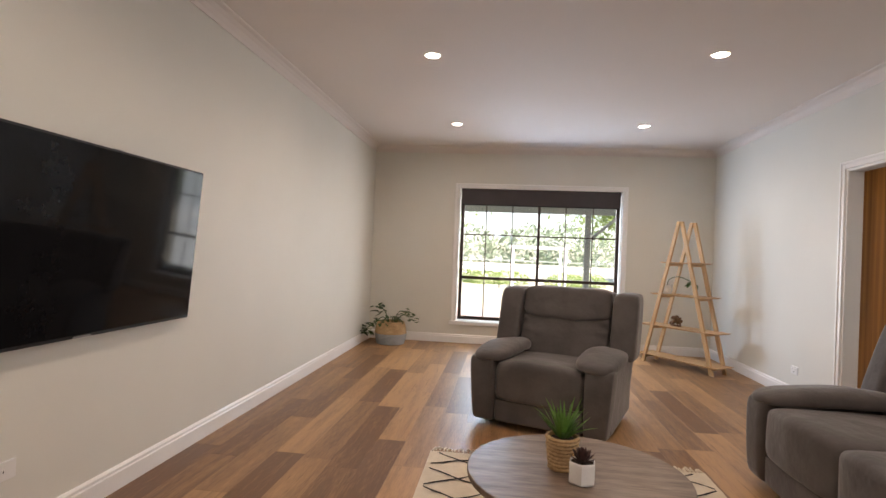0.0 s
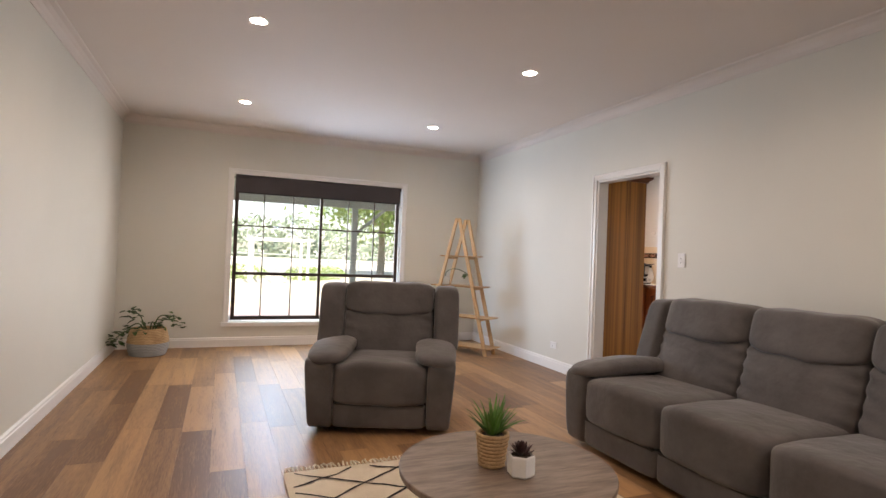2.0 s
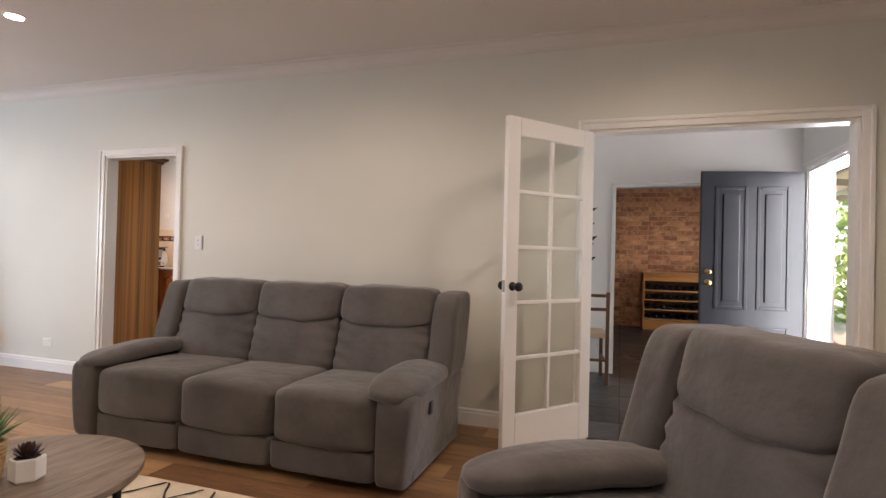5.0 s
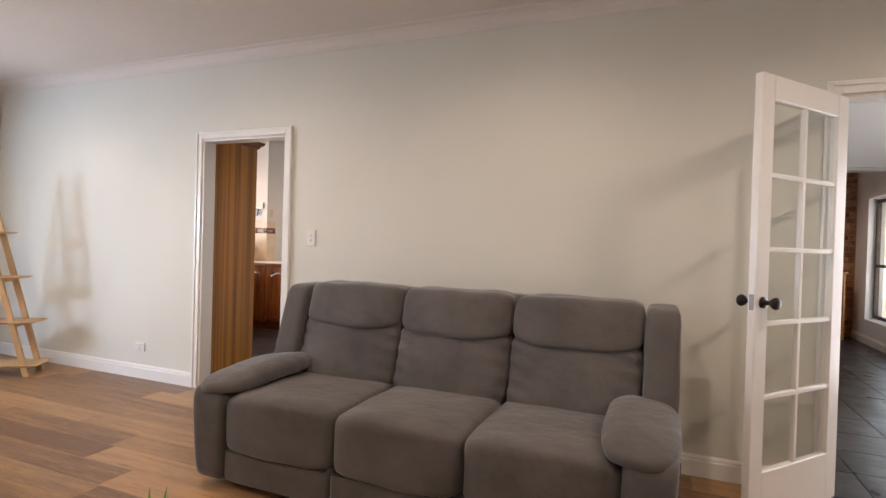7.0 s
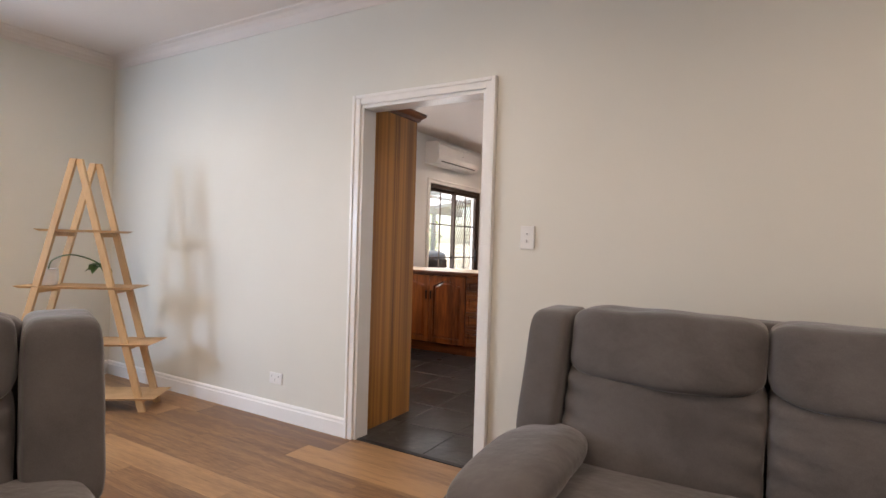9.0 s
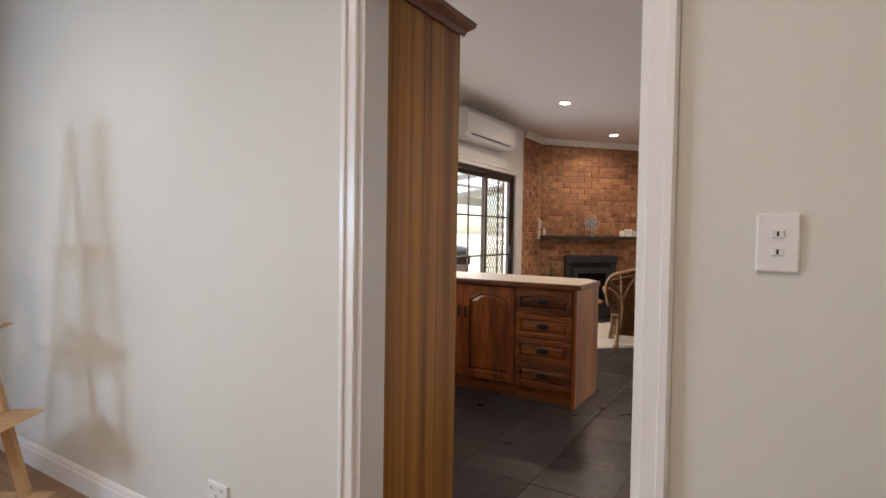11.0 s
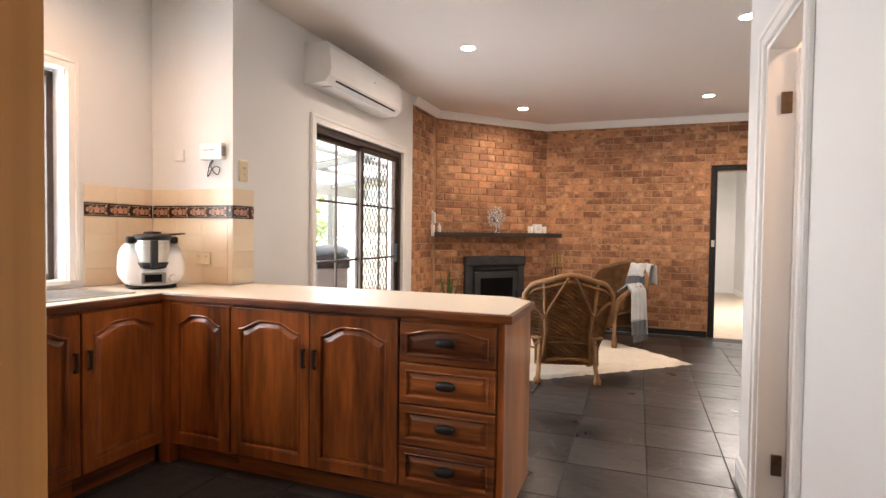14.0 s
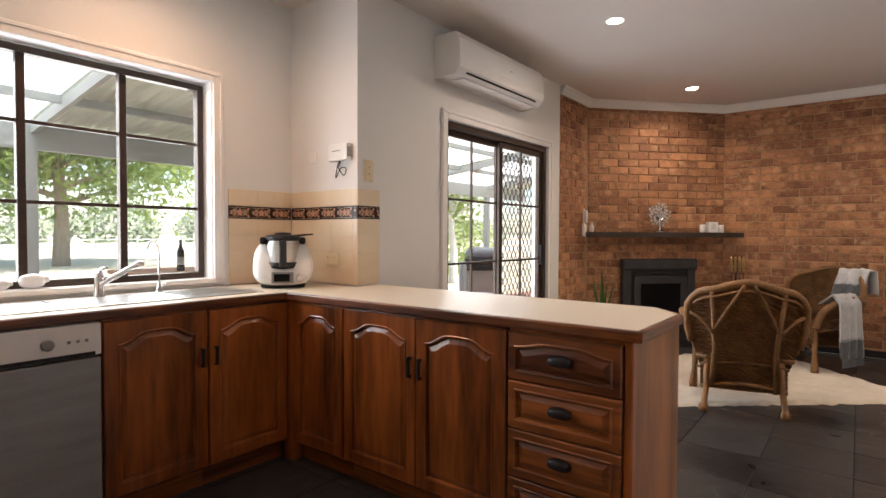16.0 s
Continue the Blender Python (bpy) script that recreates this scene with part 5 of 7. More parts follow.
# sliding door with a security screen
sd = tagged(new("door_1"), label="bronze aluminium sliding glass door with a diamond security screen", category="sliding door", kind="structure")
for a, b, c, d in ((7.215, 7.255, 0.0, 2.045), (8.745, 8.795, 0.0, 2.045), (7.255, 8.745, 0.0, 0.04), (7.255, 8.745, 2.0, 2.045)):
    part("door_frame", box(a, b, 6.70, 6.79, c, d, 0.003, 1), BRONZE, sd)
for a, b, y, slim in ((7.255, 8.02, 6.765, 0.035), (7.99, 8.745, 6.735, 0.05)):
    for u0, u1, c, d in ((a, a + slim, 0.04, 2.0), (b - slim, b, 0.04, 2.0), (a + slim, b - slim, 0.04, 0.10), (a + slim, b - slim, 1.95, 2.0)):
        part("panel_frame", box(u0, u1, y - 0.014, y + 0.014, c, d, 0.003, 1), BRONZE, sd)
    part("glazing_bar", box((a + b) / 2 - 0.007, (a + b) / 2 + 0.007, y - 0.009, y + 0.009, 0.10, 1.95), BRONZE, sd)
    for z in (0.55, 0.99, 1.48):
        part("glazing_bar", box(a + slim, b - slim, y - 0.0095, y + 0.0095, z - 0.009, z + 0.009), BRONZE, sd)
    pane = part("pane", box(a + slim, b - slim, y - 0.002, y + 0.002, 0.10, 1.95), GLASS, sd)
    pane.visible_shadow = False
bm = bmesh.new()
x0, x1, z0, z1 = 8.04, 8.70, 0.10, 1.95
for s in (1, -1):
    c = -3.0
    while c < 6:
        # bar z = s * 1.6 * (x - x0) + c
        p = []
        for z in (z0, z1):
            p.append(x0 + (z - c) / (1.6 * s))
        a, b = sorted(p)
        a, b = max(a, x0), min(b, x1)
        if b - a > 0.02:
            tube([(a, 6.80 + 0.002 * s, s * 1.6 * (a - x0) + c), (b, 6.80 + 0.002 * s, s * 1.6 * (b - x0) + c)], 0.0045, 4, bm)
        c += 0.115
part("security_grille", bm, BLACK, sd, "diamond pattern metal grille")
part("door_handle", box(8.70, 8.73, 6.69, 6.722, 0.93, 1.12, 0.006, 2), BLACK, sd, "black pull handle")

# door leaf inside the pantry doorway
pd = tagged(new("door_2"), label="open internal door on brass hinges", category="door", kind="structure")
part("leaf", box(6.345, 6.378, 3.20, 3.775, 0.01, 2.02, 0.003, 1), TRIM, pd)
for z in (0.25, 1.80):
    part("hinge", box(6.368, 6.3795, 3.79, 3.83, z - 0.045, z + 0.045, 0.002, 1), HINGE, pd)


# ---- fireplace corner ----
DU = (P3 - P2).normalized()
DANG = math.degrees(math.atan2(DU.y, DU.x))
corner = pose(P2.x, P2.y, 0, 0, 0, DANG)   # local x along the brick face, -y into the room


def at_corner(x, y, z):
    return corner @ Matrix.Translation((x, y, z))


fp = thing("wood_heater", corner, "black cast iron fireplace insert in the brick corner", "fireplace")
for a, b, c, d in ((0.40, 0.50, 0, 0.84), (1.18, 1.28, 0, 0.84), (0.50, 1.18, 0, 0.14)):
    part("surround", box(a, b, -0.075, -0.022, c, d, 0.006, 2), CHAR, fp)
part("canopy", box(0.385, 1.295, -0.10, -0.022, 0.83, 0.955, 0.022, 3), CHAR, fp)
part("door_frame", box(0.52, 1.16, -0.10, -0.05, 0.16, 0.76, 0.01, 2), CHAR, fp)
part("firebox_glass", box(0.60, 1.08, -0.1035, -0.1005, 0.26, 0.68, 0.001, 1), SCREEN, fp)
part("vent_bar", box(0.52, 1.16, -0.112, -0.10, 0.785, 0.81, 0.004, 1), BLACK, fp)
part("firebox", box(0.50, 1.18, -0.06, -0.025, 0.14, 0.83), BLACK, fp)
part("door_handle", box(1.125, 1.145, -0.13, -0.10, 0.4, 0.52, 0.005, 1), BLACK, fp)
mt = thing("mantel_shelf", corner, "dark stained timber mantel shelf on the brick wall", "shelf")
bm = flat([(0.03, -0.024), (-0.10, -0.20), (1.79, -0.20), (1.66, -0.024)], 1.195, 1.25)
bmesh.ops.bevel(bm, geom=bm.edges[:], offset=0.006, segments=2, affect="EDGES")
part("board", bm, material("dark_stained_timber", (0.016, 0.010, 0.007), (0.05, 0.032, 0.022), 0.5, scale=3, stretch=(0.6, 6, 6), fine=18, bump=0.15), mt)

orn = thing("tree_ornament", at_corner(0.80, -0.12, 1.25), "small silver tree of life ornament on the mantel", "ornament")
part("base", box(-0.05, 0.05, -0.03, 0.03, 0, 0.012, 0.003, 1), CHROME, orn)
part("trunk", tube(arc([(0, 0, 0.01), (0.005, 0, 0.06), (-0.003, 0, 0.12), (0, 0, 0.17)], 4), [0.014] * 5 + [0.009] * 8, 8), CHROME, orn, smooth=True)
bm = bmesh.new()
for i in range(13):
    a = math.radians(-30 + 240 * i / 12)
    e = Vector((0.12 * math.cos(a), 0, 0.19 + 0.12 * math.sin(a)))
    tube(arc([(0, 0, 0.13), (e.x * 0.5, 0.008 * (i % 3 - 1), 0.15 + (e.z - 0.15) * 0.55), tuple(e)], 4), [0.006] * 5 + [0.003] * 4, 6, bm)
part("branches", bm, CHROME, orn)
for i in range(46):
    a, r = i * 2.399, 0.13 * math.sqrt((i + 2) / 48)
    lf = part("leaf", lathe([(0.004, -0.003), (0.0155, 0), (0.004, 0.003)], 8), STEEL, orn)
    lf.matrix_local = pose(r * math.cos(a), -0.008 + 0.016 * (i % 2), 0.195 + r * math.sin(a), 90, 12 * (i % 5 - 2), 0)
for x, w, h in ((1.33, 0.034, 0.088), (1.55, 0.034, 0.085)):
    cj = thing("candle_jar", at_corner(x, -0.12, 1.25), "white ceramic candle jar on the mantel", "candle", "mantel candles")
    part("jar", lathe([(w * 0.95, 0), (w, 0.006), (w, h), (w * 0.9, h + 0.002), (w * 0.86, h - 0.015), (0.005, h - 0.015)], 24), CERAMIC, cj, smooth=True)
    part("wick", tube([(0, 0, h - 0.015), (0.002, 0, h)], 0.0015, 5), SEAM, cj)
cb = thing("photo_block", at_corner(1.44, -0.12, 1.25), "larger square white ceramic block on the mantel", "ornament", "mantel candles")
part("block", box(-0.058, 0.058, -0.03, 0.03, 0, 0.118, 0.006, 2), CERAMIC, cb)
for k in range(3):
    part("text_bar", box(-0.03, 0.03, -0.0306, -0.0301, 0.045 + 0.018 * k, 0.050 + 0.018 * k), DULLSTEEL, cb)
bt = thing("small_bottle", at_corner(0.0, -0.13, 1.25), "small white ceramic bottle on the mantel end", "ornament")
part("bottle", lathe([(0.02, 0), (0.024, 0.005), (0.024, 0.06), (0.012, 0.08), (0.011, 0.105), (0.014, 0.108)], 18), CERAMIC, bt, smooth=True)
th = thing("wall_phone", pose(9.60, 6.668, 1.20), "white cordless handset and holder on the brick wall", "phone")
part("holder", box(-0.03, 0.03, -0.03, 0, 0, 0.13, 0.006, 2), WHITE, th)
part("handset", box(-0.018, 0.02, -0.045, -0.012, 0.15, 0.28, 0.008, 2), WHITE, th)
part("backplate", box(-0.012, 0.014, -0.014, 0, 0.12, 0.30, 0.003, 1), WHITE, th)
tl = thing("fire_tools", at_corner(1.66, -0.24, 0) @ Matrix.Diagonal((1, 1, 1.12, 1)), "brass and black fireside tool set on a stand", "fire tools")
part("stand_base", lathe([(0.11, 0), (0.11, 0.012), (0.02, 0.02)], 20), BLACK, tl)
part("stand_pole", tube([(0, 0, 0.01), (0, 0, 0.86)], 0.008, 8), BLACK, tl)
part("stand_ring", tube([(-0.09, 0, 0.78), (0.09, 0, 0.78)], 0.006, 6), BRASS, tl)
for k in range(4):
    x = -0.075 + 0.05 * k
    part("tool", tube([(x, -0.02, 0.10), (x, -0.02, 0.72)], 0.005, 6), BLACK, tl)
    part("tool_handle", lathe([(0.006, 0.72), (0.014, 0.74), (0.009, 0.77), (0.015, 0.80), (0.009, 0.84), (0.014, 0.86), (0.006, 0.88)], 12, cx=x, cy=-0.02), BRASS, tl, "turned brass handle", smooth=True)


# ---- wicker chairs ----
def weave(bm, grid, r=0.006):
    """One woven sheet over a grid of points: strands bulge in turn to either side."""
    n, m = len(grid), len(grid[0])
    rows = []
    for i in range(n):
        for half in (0, 1):
            if half and i == n - 1:
                continue
            pts = []
            for j in range(m):
                p, q = Vector(grid[i][j]), Vector(grid[min(n - 1, i + 1)][j])
                a, b = Vector(grid[max(0, i - 1)][j]), q
                c, d = Vector(grid[i][max(0, j - 1)]), Vector(grid[i][min(m - 1, j + 1)])
                nn = (b - a).cross(d - c)
                nn = nn.normalized() if nn.length > 1e-9 else Vector((0, 0, 1))
                pts.append((p + q) / 2 - nn * r * 0.5 if half else p + nn * r * (0.9 if (i + j) % 2 else -0.2))
            rows.append(pts)
    rings(rows, bm, closed=False, cap=False)
    bmesh.ops.solidify(bm, geom=bm.faces[:], thickness=r * 0.8)


def wicker_chair(m, label):
    """A peacock-backed cane armchair: front towards local -y."""
    top = thing("wicker_armchair", m, label, "armchair", "wicker chairs")

    def backp(u, v):
        # u across (-1..1), v up (0..1): a camel-backed shell, waisted below and wrapping forward at its sides
        hump = 0.5 + 0.5 * math.cos(math.pi * min(1, abs(u) / 0.80))
        fall = max(0, (abs(u) - 0.70) / 0.30) ** 2
        w = 0.262 + 0.088 * max(0, min(1, (v - 0.25) / 0.5)) ** 0.8
        return (u * w, 0.27 + 0.19 * v ** 1.3 - 0.15 * u * u * (0.15 + v), 0.15 + v * (0.675 + 0.065 * hump - 0.10 * fall))
    bm = bmesh.new()
    weave(bm, [[backp(-1 + 2 * j / 26, i / 40) for j in range(27)] for i in range(41)], 0.0085)
    part("woven_back", bm, WEAVE, top)
    rim = [backp(-1, 0.55 + 0.45 * v / 5) for v in range(6)] + [backp(-1 + 2 * j / 22, 1.01) for j in range(1, 22)] + [backp(1, 1 - 0.45 * v / 5) for v in range(6)]
    part("back_rim", tube(rim, 0.025, 8), WICKER, top, smooth=True)
    inner_rim = [Vector(backp(-0.9 + 1.8 * j / 18, 0.94)) + Vector((0, 0.034, 0)) for j in range(19)]
    part("inner_rim", tube(inner_rim, 0.009, 6), WICKER, top, smooth=True)
    part("lower_band", tube([Vector(backp(-0.98 + 1.96 * j / 12, 0.01 + 0.06 * (1 - (j / 6 - 1) ** 2))) + Vector((0, 0.012, 0)) for j in range(13)], 0.014, 7), WICKER, top, smooth=True)
    part("waist_band", tube([Vector(backp(-0.98 + 1.96 * j / 12, 0.27)) + Vector((0, 0.012, 0)) for j in range(13)], 0.009, 6), WICKER, top, smooth=True)
    for u0, u1, v1 in ((-0.58, -0.08, 0.99), (0.58, 0.08, 0.99), (-0.62, -0.95, 0.86), (0.62, 0.95, 0.86)):
        pts = [Vector(backp(u0 + (u1 - u0) * t, 0.60 + (v1 - 0.60) * t)) + Vector((0, 0.036, 0)) for t in [k / 8 for k in range(9)]]
        part("back_strut", tube(pts, 0.012, 8), WICKER, top, smooth=True)
    for u in (-0.60, 0.60):
        part("back_post", tube([Vector(backp(u * 1.25, 0.02)) + Vector((0, 0.020, 0)), Vector(backp(u, 0.4)) + Vector((0, 0.030, 0)), Vector(backp(u, 0.99)) + Vector((0, 0.024, 0))], [0.021, 0.018, 0.015], 9), WICKER, top, smooth=True)
        part("binding", tube([Vector(backp(u, 0.58)) + Vector((0, 0.032, 0)), Vector(backp(u, 0.63)) + Vector((0, 0.034, 0))], 0.024, 8), WICKER, top)
    for v0 in (0.46, 0.56, 0.66):
        bm = bmesh.new()
        for k in range(-6, 7):
            c = Vector(backp(0.075 * k, v0 + 0.09 * (1 - abs(k) / 6))) + Vector((0, 0.013, 0))
            tube([c - Vector((0.012, 0, 0.004)), c + Vector((0.012, 0, 0.004))], [0.004, 0.006], 5, bm)
        part("open_work_row", bm, WICKER, top)
    bm = bmesh.new()
    weave(bm, [[(-0.27 + 0.54 * j / 18, -0.28 + 0.54 * i / 22, 0.385 - 0.02 * math.sin(math.pi * i / 22)) for j in range(19)] for i in range(23)], 0.0115)
    part("woven_seat", bm, WICKER, top)
    part("seat_rim", tube([(-0.28, 0.26, 0.37), (-0.29, -0.27, 0.37), (-0.25, -0.31, 0.37), (0.25, -0.31, 0.37), (0.29, -0.27, 0.37), (0.28, 0.26, 0.37), (-0.28, 0.26, 0.37)], 0.018, 8), WICKER, top, smooth=True)
    bm = bmesh.new()
    weave(bm, [[(-0.28 + 0.56 * j / 16, -0.305 - 0.004 * math.sin(j), 0.36 - 0.10 * (i / 7) * (0.35 + 0.65 * (2 * j / 16 - 1) ** 2)) for j in range(17)] for i in range(8)], 0.009)
    part("woven_apron", bm, WICKER, top)
    for s in (-1, 1):
        armline = arc([backp(s, 0.80), (s * 0.372, 0.08, 0.645), (s * 0.365, -0.15, 0.61), (s * 0.335, -0.29, 0.53), (s * 0.30, -0.31, 0.40)], 5)
        part("arm_roll", tube(armline, 0.030, 10), WICKER, top, smooth=True)
        bm = bmesh.new()
        grid = []
        for i in range(9):
            t = i / 8
            grid.append([Vector(p) * (1 - t) + Vector((s * 0.285, p[1] * 0.95, 0.38)) * t for p in armline[:-4]])
        weave(bm, grid, 0.009)
        part("arm_panel", bm, WICKER, top)
        part("front_leg", tube([(s * 0.27, -0.28, 0.38), (s * 0.275, -0.285, 0.15), (s * 0.285, -0.295, 0.03), (s * 0.285, -0.295, 0.0)], [0.024, 0.020, 0.032, 0.028], 10), WICKER, top, smooth=True)
        part("rear_leg", tube([(s * 0.22, 0.25, 0.38), (s * 0.225, 0.28, 0.18), (s * 0.238, 0.305, 0.055), (s * 0.242, 0.312, 0.035), (s * 0.243, 0.315, 0.0)], [0.022, 0.020, 0.019, 0.034, 0.030], 10), WICKER, top, smooth=True)
    part("stretcher", tube([(-0.27, -0.28, 0.17), (0.23, 0.28, 0.17)], 0.010, 6), WICKER, top)
    part("stretcher", tube([(0.27, -0.28, 0.18), (-0.23, 0.28, 0.18)], 0.010, 6), WICKER, top)
    return top


wicker_chair(pose(8.475, 4.99, 0.012, 0, 0, 105), "honey cane wicker armchair facing the fireplace on a fleece rug")
wicker_chair(pose(10.20, 4.72, 0.012, 0, 0, -118), "honey cane wicker armchair with a throw over its arm")


def cloth(name, rows, mat_, parent, label=""):
    bm = bmesh.new()
    vs = [[bm.verts.new(p) for p in r] for r in rows]
    for a, b in zip(vs, vs[1:]):
        for i in range(len(a) - 1):
            bm.faces.new((a[i], a[i + 1], b[i + 1], b[i]))
    bmesh.ops.recalc_face_normals(bm, faces=bm.faces)
    bmesh.ops.solidify(bm, geom=bm.faces[:], thickness=0.008)
    return part(name, bm, mat_, parent, label, smooth=True)


tw = thing("throw_blanket", pose(10.20, 4.72, 0.012, 0, 0, -118), "pale and slate grey woven throw draped over chair arm", "throw")


def drape(t0, t1, path, width, n=20):
    """A strip of cloth that hangs along a path, with folds."""
    rows = []
    for i in range(n + 1):
        t = t0 + (t1 - t0) * i / n
        k = t * (len(path) - 1)
        a = min(int(k), len(path) - 2)
        p = Vector(path[a]).lerp(Vector(path[a + 1]), k - a)
        rows.append([p + Vector((width[0] * (j / 12 - 0.5), width[1] * (j / 12 - 0.5), 0)) + Vector((0.012 * math.sin(j * 1.7 + t * 3), 0.018 * math.sin(j * 1.3 + t * 5), 0.008 * math.sin(j * 2.1))) for j in range(13)])
    return rows


P_BACK = [(0.20, 0.22, 0.56), (0.22, 0.27, 0.72), (0.24, 0.335, 0.885), (0.25, 0.43, 0.88), (0.25, 0.46, 0.66)]
cloth("back_fold", drape(0.3, 1.0, P_BACK, (0.24, 0.06)), THROW_L, tw, "pale grey fold")
cloth("back_fold_end", drape(0.0, 0.3, P_BACK, (0.24, 0.06)), THROW_D, tw, "slate grey fold")
P_ARM = [(0.24, -0.02, 0.60), (0.36, -0.05, 0.70), (0.425, -0.05, 0.62), (0.44, -0.05, 0.40), (0.45, -0.05, 0.22), (0.455, -0.05, 0.12)]
cloth("arm_fold", drape(0.0, 0.72, P_ARM, (0.02, 0.30)), THROW_L, tw, "pale grey fold")
cloth("arm_fold_end", drape(0.72, 0.95, P_ARM, (0.02, 0.30)), THROW_D, tw, "slate grey fold")
bm = bmesh.new()
for j in range(18):
    y = -0.05 + 0.30 * (j / 17 - 0.5)
    tube([(0.453, y, 0.145), (0.455, y + 0.006, 0.10), (0.455, y, 0.07)], 0.004, 4, bm)
part("fringe", bm, THROW_D, tw)

fg = thing("fleece_rug", pose(0, 0, 0), "shaggy ivory fleece rug with a ragged edge on slate", "rug")
A, B, D = Vector((9.37, 3.86)), Vector((7.95, 5.50)), Vector((10.52, 4.95))
bm = bmesh.new()
n = 46
vs = []
for i in range(n + 1):
    row = []
    for j in range(n + 1):
        u, v = i / n, j / n
        p = A + (B - A) * u + (D - A) * v
        e = min(u, 1 - u, v, 1 - v)
        rag = 0.05 * noise.noise((i * 0.9, j * 0.9, 7)) if e < 0.03 else 0
        row.append(bm.verts.new((p.x + rag, p.y + rag * 0.7, (0.002 if e == 0 else 0.020 + 0.012 * noise.noise((p.x * 9, p.y * 9, 2)) + 0.010 * noise.noise((p.x * 26, p.y * 26, 5))))))
    vs.append(row)
for i in range(n):
    for j in range(n):
        bm.faces.new((vs[i][j], vs[i + 1][j], vs[i + 1][j + 1], vs[i][j + 1]))
bmesh.ops.recalc_face_normals(bm, faces=bm.faces)
part("fleece", bm, SHAG, fg, smooth=True)
st = thing("wicker_side_table", pose(8.75, 5.72, 0.025), "small honey cane side table on the fleece rug", "side table")
part("tabletop", lathe([(0.23, 0.40), (0.24, 0.41), (0.24, 0.425), (0.23, 0.43)], 32), PALE, st)
for k in range(4):
    a = math.radians(45 + 90 * k)
    part("leg", tube([(0.17 * math.cos(a), 0.17 * math.sin(a), 0.40), (0.20 * math.cos(a), 0.20 * math.sin(a), 0.0)], 0.016, 8), WICKER, st)
bm = bmesh.new()
weave(bm, [[(0.19 * math.cos(2 * math.pi * j / 20), 0.19 * math.sin(2 * math.pi * j / 20), 0.10 + 0.02 * i) for j in range(21)] for i in range(4)], 0.009)
part("lower_basket", bm, WICKER, st)
hp = thing("hearth_plant", pose(9.55, 6.42, 0), "thin green potted plant beside the hearth", "potted plant")
part("pot", lathe([(0.06, 0), (0.08, 0.01), (0.095, 0.2), (0.088, 0.2), (0.08, 0.17), (0.01, 0.17)], 20), CHAR, hp)
bm = bmesh.new()
for i in range(9):
    blade(bm, (0.02 * math.cos(i), 0.02 * math.sin(i), 0.17), i * 2.4, 0.06 + 0.05 * (i % 4), 0.55 + 0.04 * (i % 5), 0.018, 0.25, 6)
part("leaves", bm, LEAF, hp)
wall_plate("light_switch", pose(11.0, 3.535, 1.15), "white light switch on the dark door frame", 0.035, 0.08, (), "light switch").location.x = 10.975


# ---- entry and dining room ----
ed = tagged(new("door_3"), label="charcoal panelled front door standing open on the entry", category="front door", kind="structure")
ed.matrix_world = pose(5.395, -1.30, 0, 0, 0, 102)
part("leaf", box(0, 0.90, -0.02, 0.02, 0.012, 2.04, 0.003, 1), DOORPAINT, ed)
for a, b in ((0.12, 0.41), (0.49, 0.78)):
    for c, d in ((0.18, 0.60), (0.76, 1.90)):
        for s in (-1, 1):
            for k, (g, t) in enumerate(((0.0, 0.010), (0.035, 0.006), (0.07, 0.012))):
                y0, y1 = sorted((s * 0.0195, s * (0.02 + t)))
                if k == 0:
                    for e in ((a, a + 0.03, c, d), (b - 0.03, b, c, d), (a + 0.03, b - 0.03, c, c + 0.03), (a + 0.03, b - 0.03, d - 0.03, d)):
                        part("panel_moulding", box(e[0], e[1], y0, y1, e[2], e[3], 0.004, 1), DOORPAINT, ed)
                elif k == 2:
                    part("raised_panel", box(a + g, b - g, y0, y1, c + g, d - g, 0.008, 2), DOORPAINT, ed)
for s in (-1, 1):
    for z, r in ((1.0, 0.030), (1.10, 0.026)):
        kb = part("door_knob", lathe([(r, 0), (r, 0.006), (0.010, 0.012), (0.010, 0.03), (r * 0.9, 0.042), (r * 0.8, 0.058), (0.008, 0.064)], 18), BRASS, ed, "round antique brass knob", smooth=True)
        kb.matrix_local = pose(0.84, s * 0.02, z, -90 * s, 0, 0)
jamb("x", -1.554, -1.346, 4.42, 5.42, 2.06, mat_=TRIM)

ch = thing("dining_chair", pose(5.18, 0.62, 0, 0, 0, 100), "dark timber chair with a pale seat by the entry wall", "chair")
WOODD = material("dark_chair_timber", (0.045, 0.018, 0.008), (0.13, 0.06, 0.03), 0.4, scale=4, stretch=(4, 4, 0.5), fine=20)
for x in (-0.2, 0.2):
    part("leg", box(x - 0.016, x + 0.016, -0.21, -0.178, 0, 0.44, 0.003, 1), WOODD, ch)
    part("back_post", box(x - 0.016, x + 0.016, 0.18, 0.212, 0, 0.88, 0.003, 1), WOODD, ch)
    part("side_stretcher", box(x - 0.01, x + 0.01, -0.19, 0.19, 0.20, 0.225), WOODD, ch)
part("seat", box(-0.22, 0.22, -0.22, 0.2, 0.44, 0.485, 0.012, 2), material("tan_seat", (0.38, 0.27, 0.17), (0.5, 0.37, 0.25), 0.7, scale=9, fine=120), ch)
for z in (0.70, 0.83):
    part("back_rail", box(-0.2, 0.2, 0.185, 0.207, z, z + 0.03, 0.003, 1), WOODD, ch)
part("front_stretcher", box(-0.2, 0.2, -0.2, -0.185, 0.15, 0.175), WOODD, ch)
part("front_stretcher", box(-0.2, 0.2, 0.19, 0.205, 0.22, 0.245), WOODD, ch)
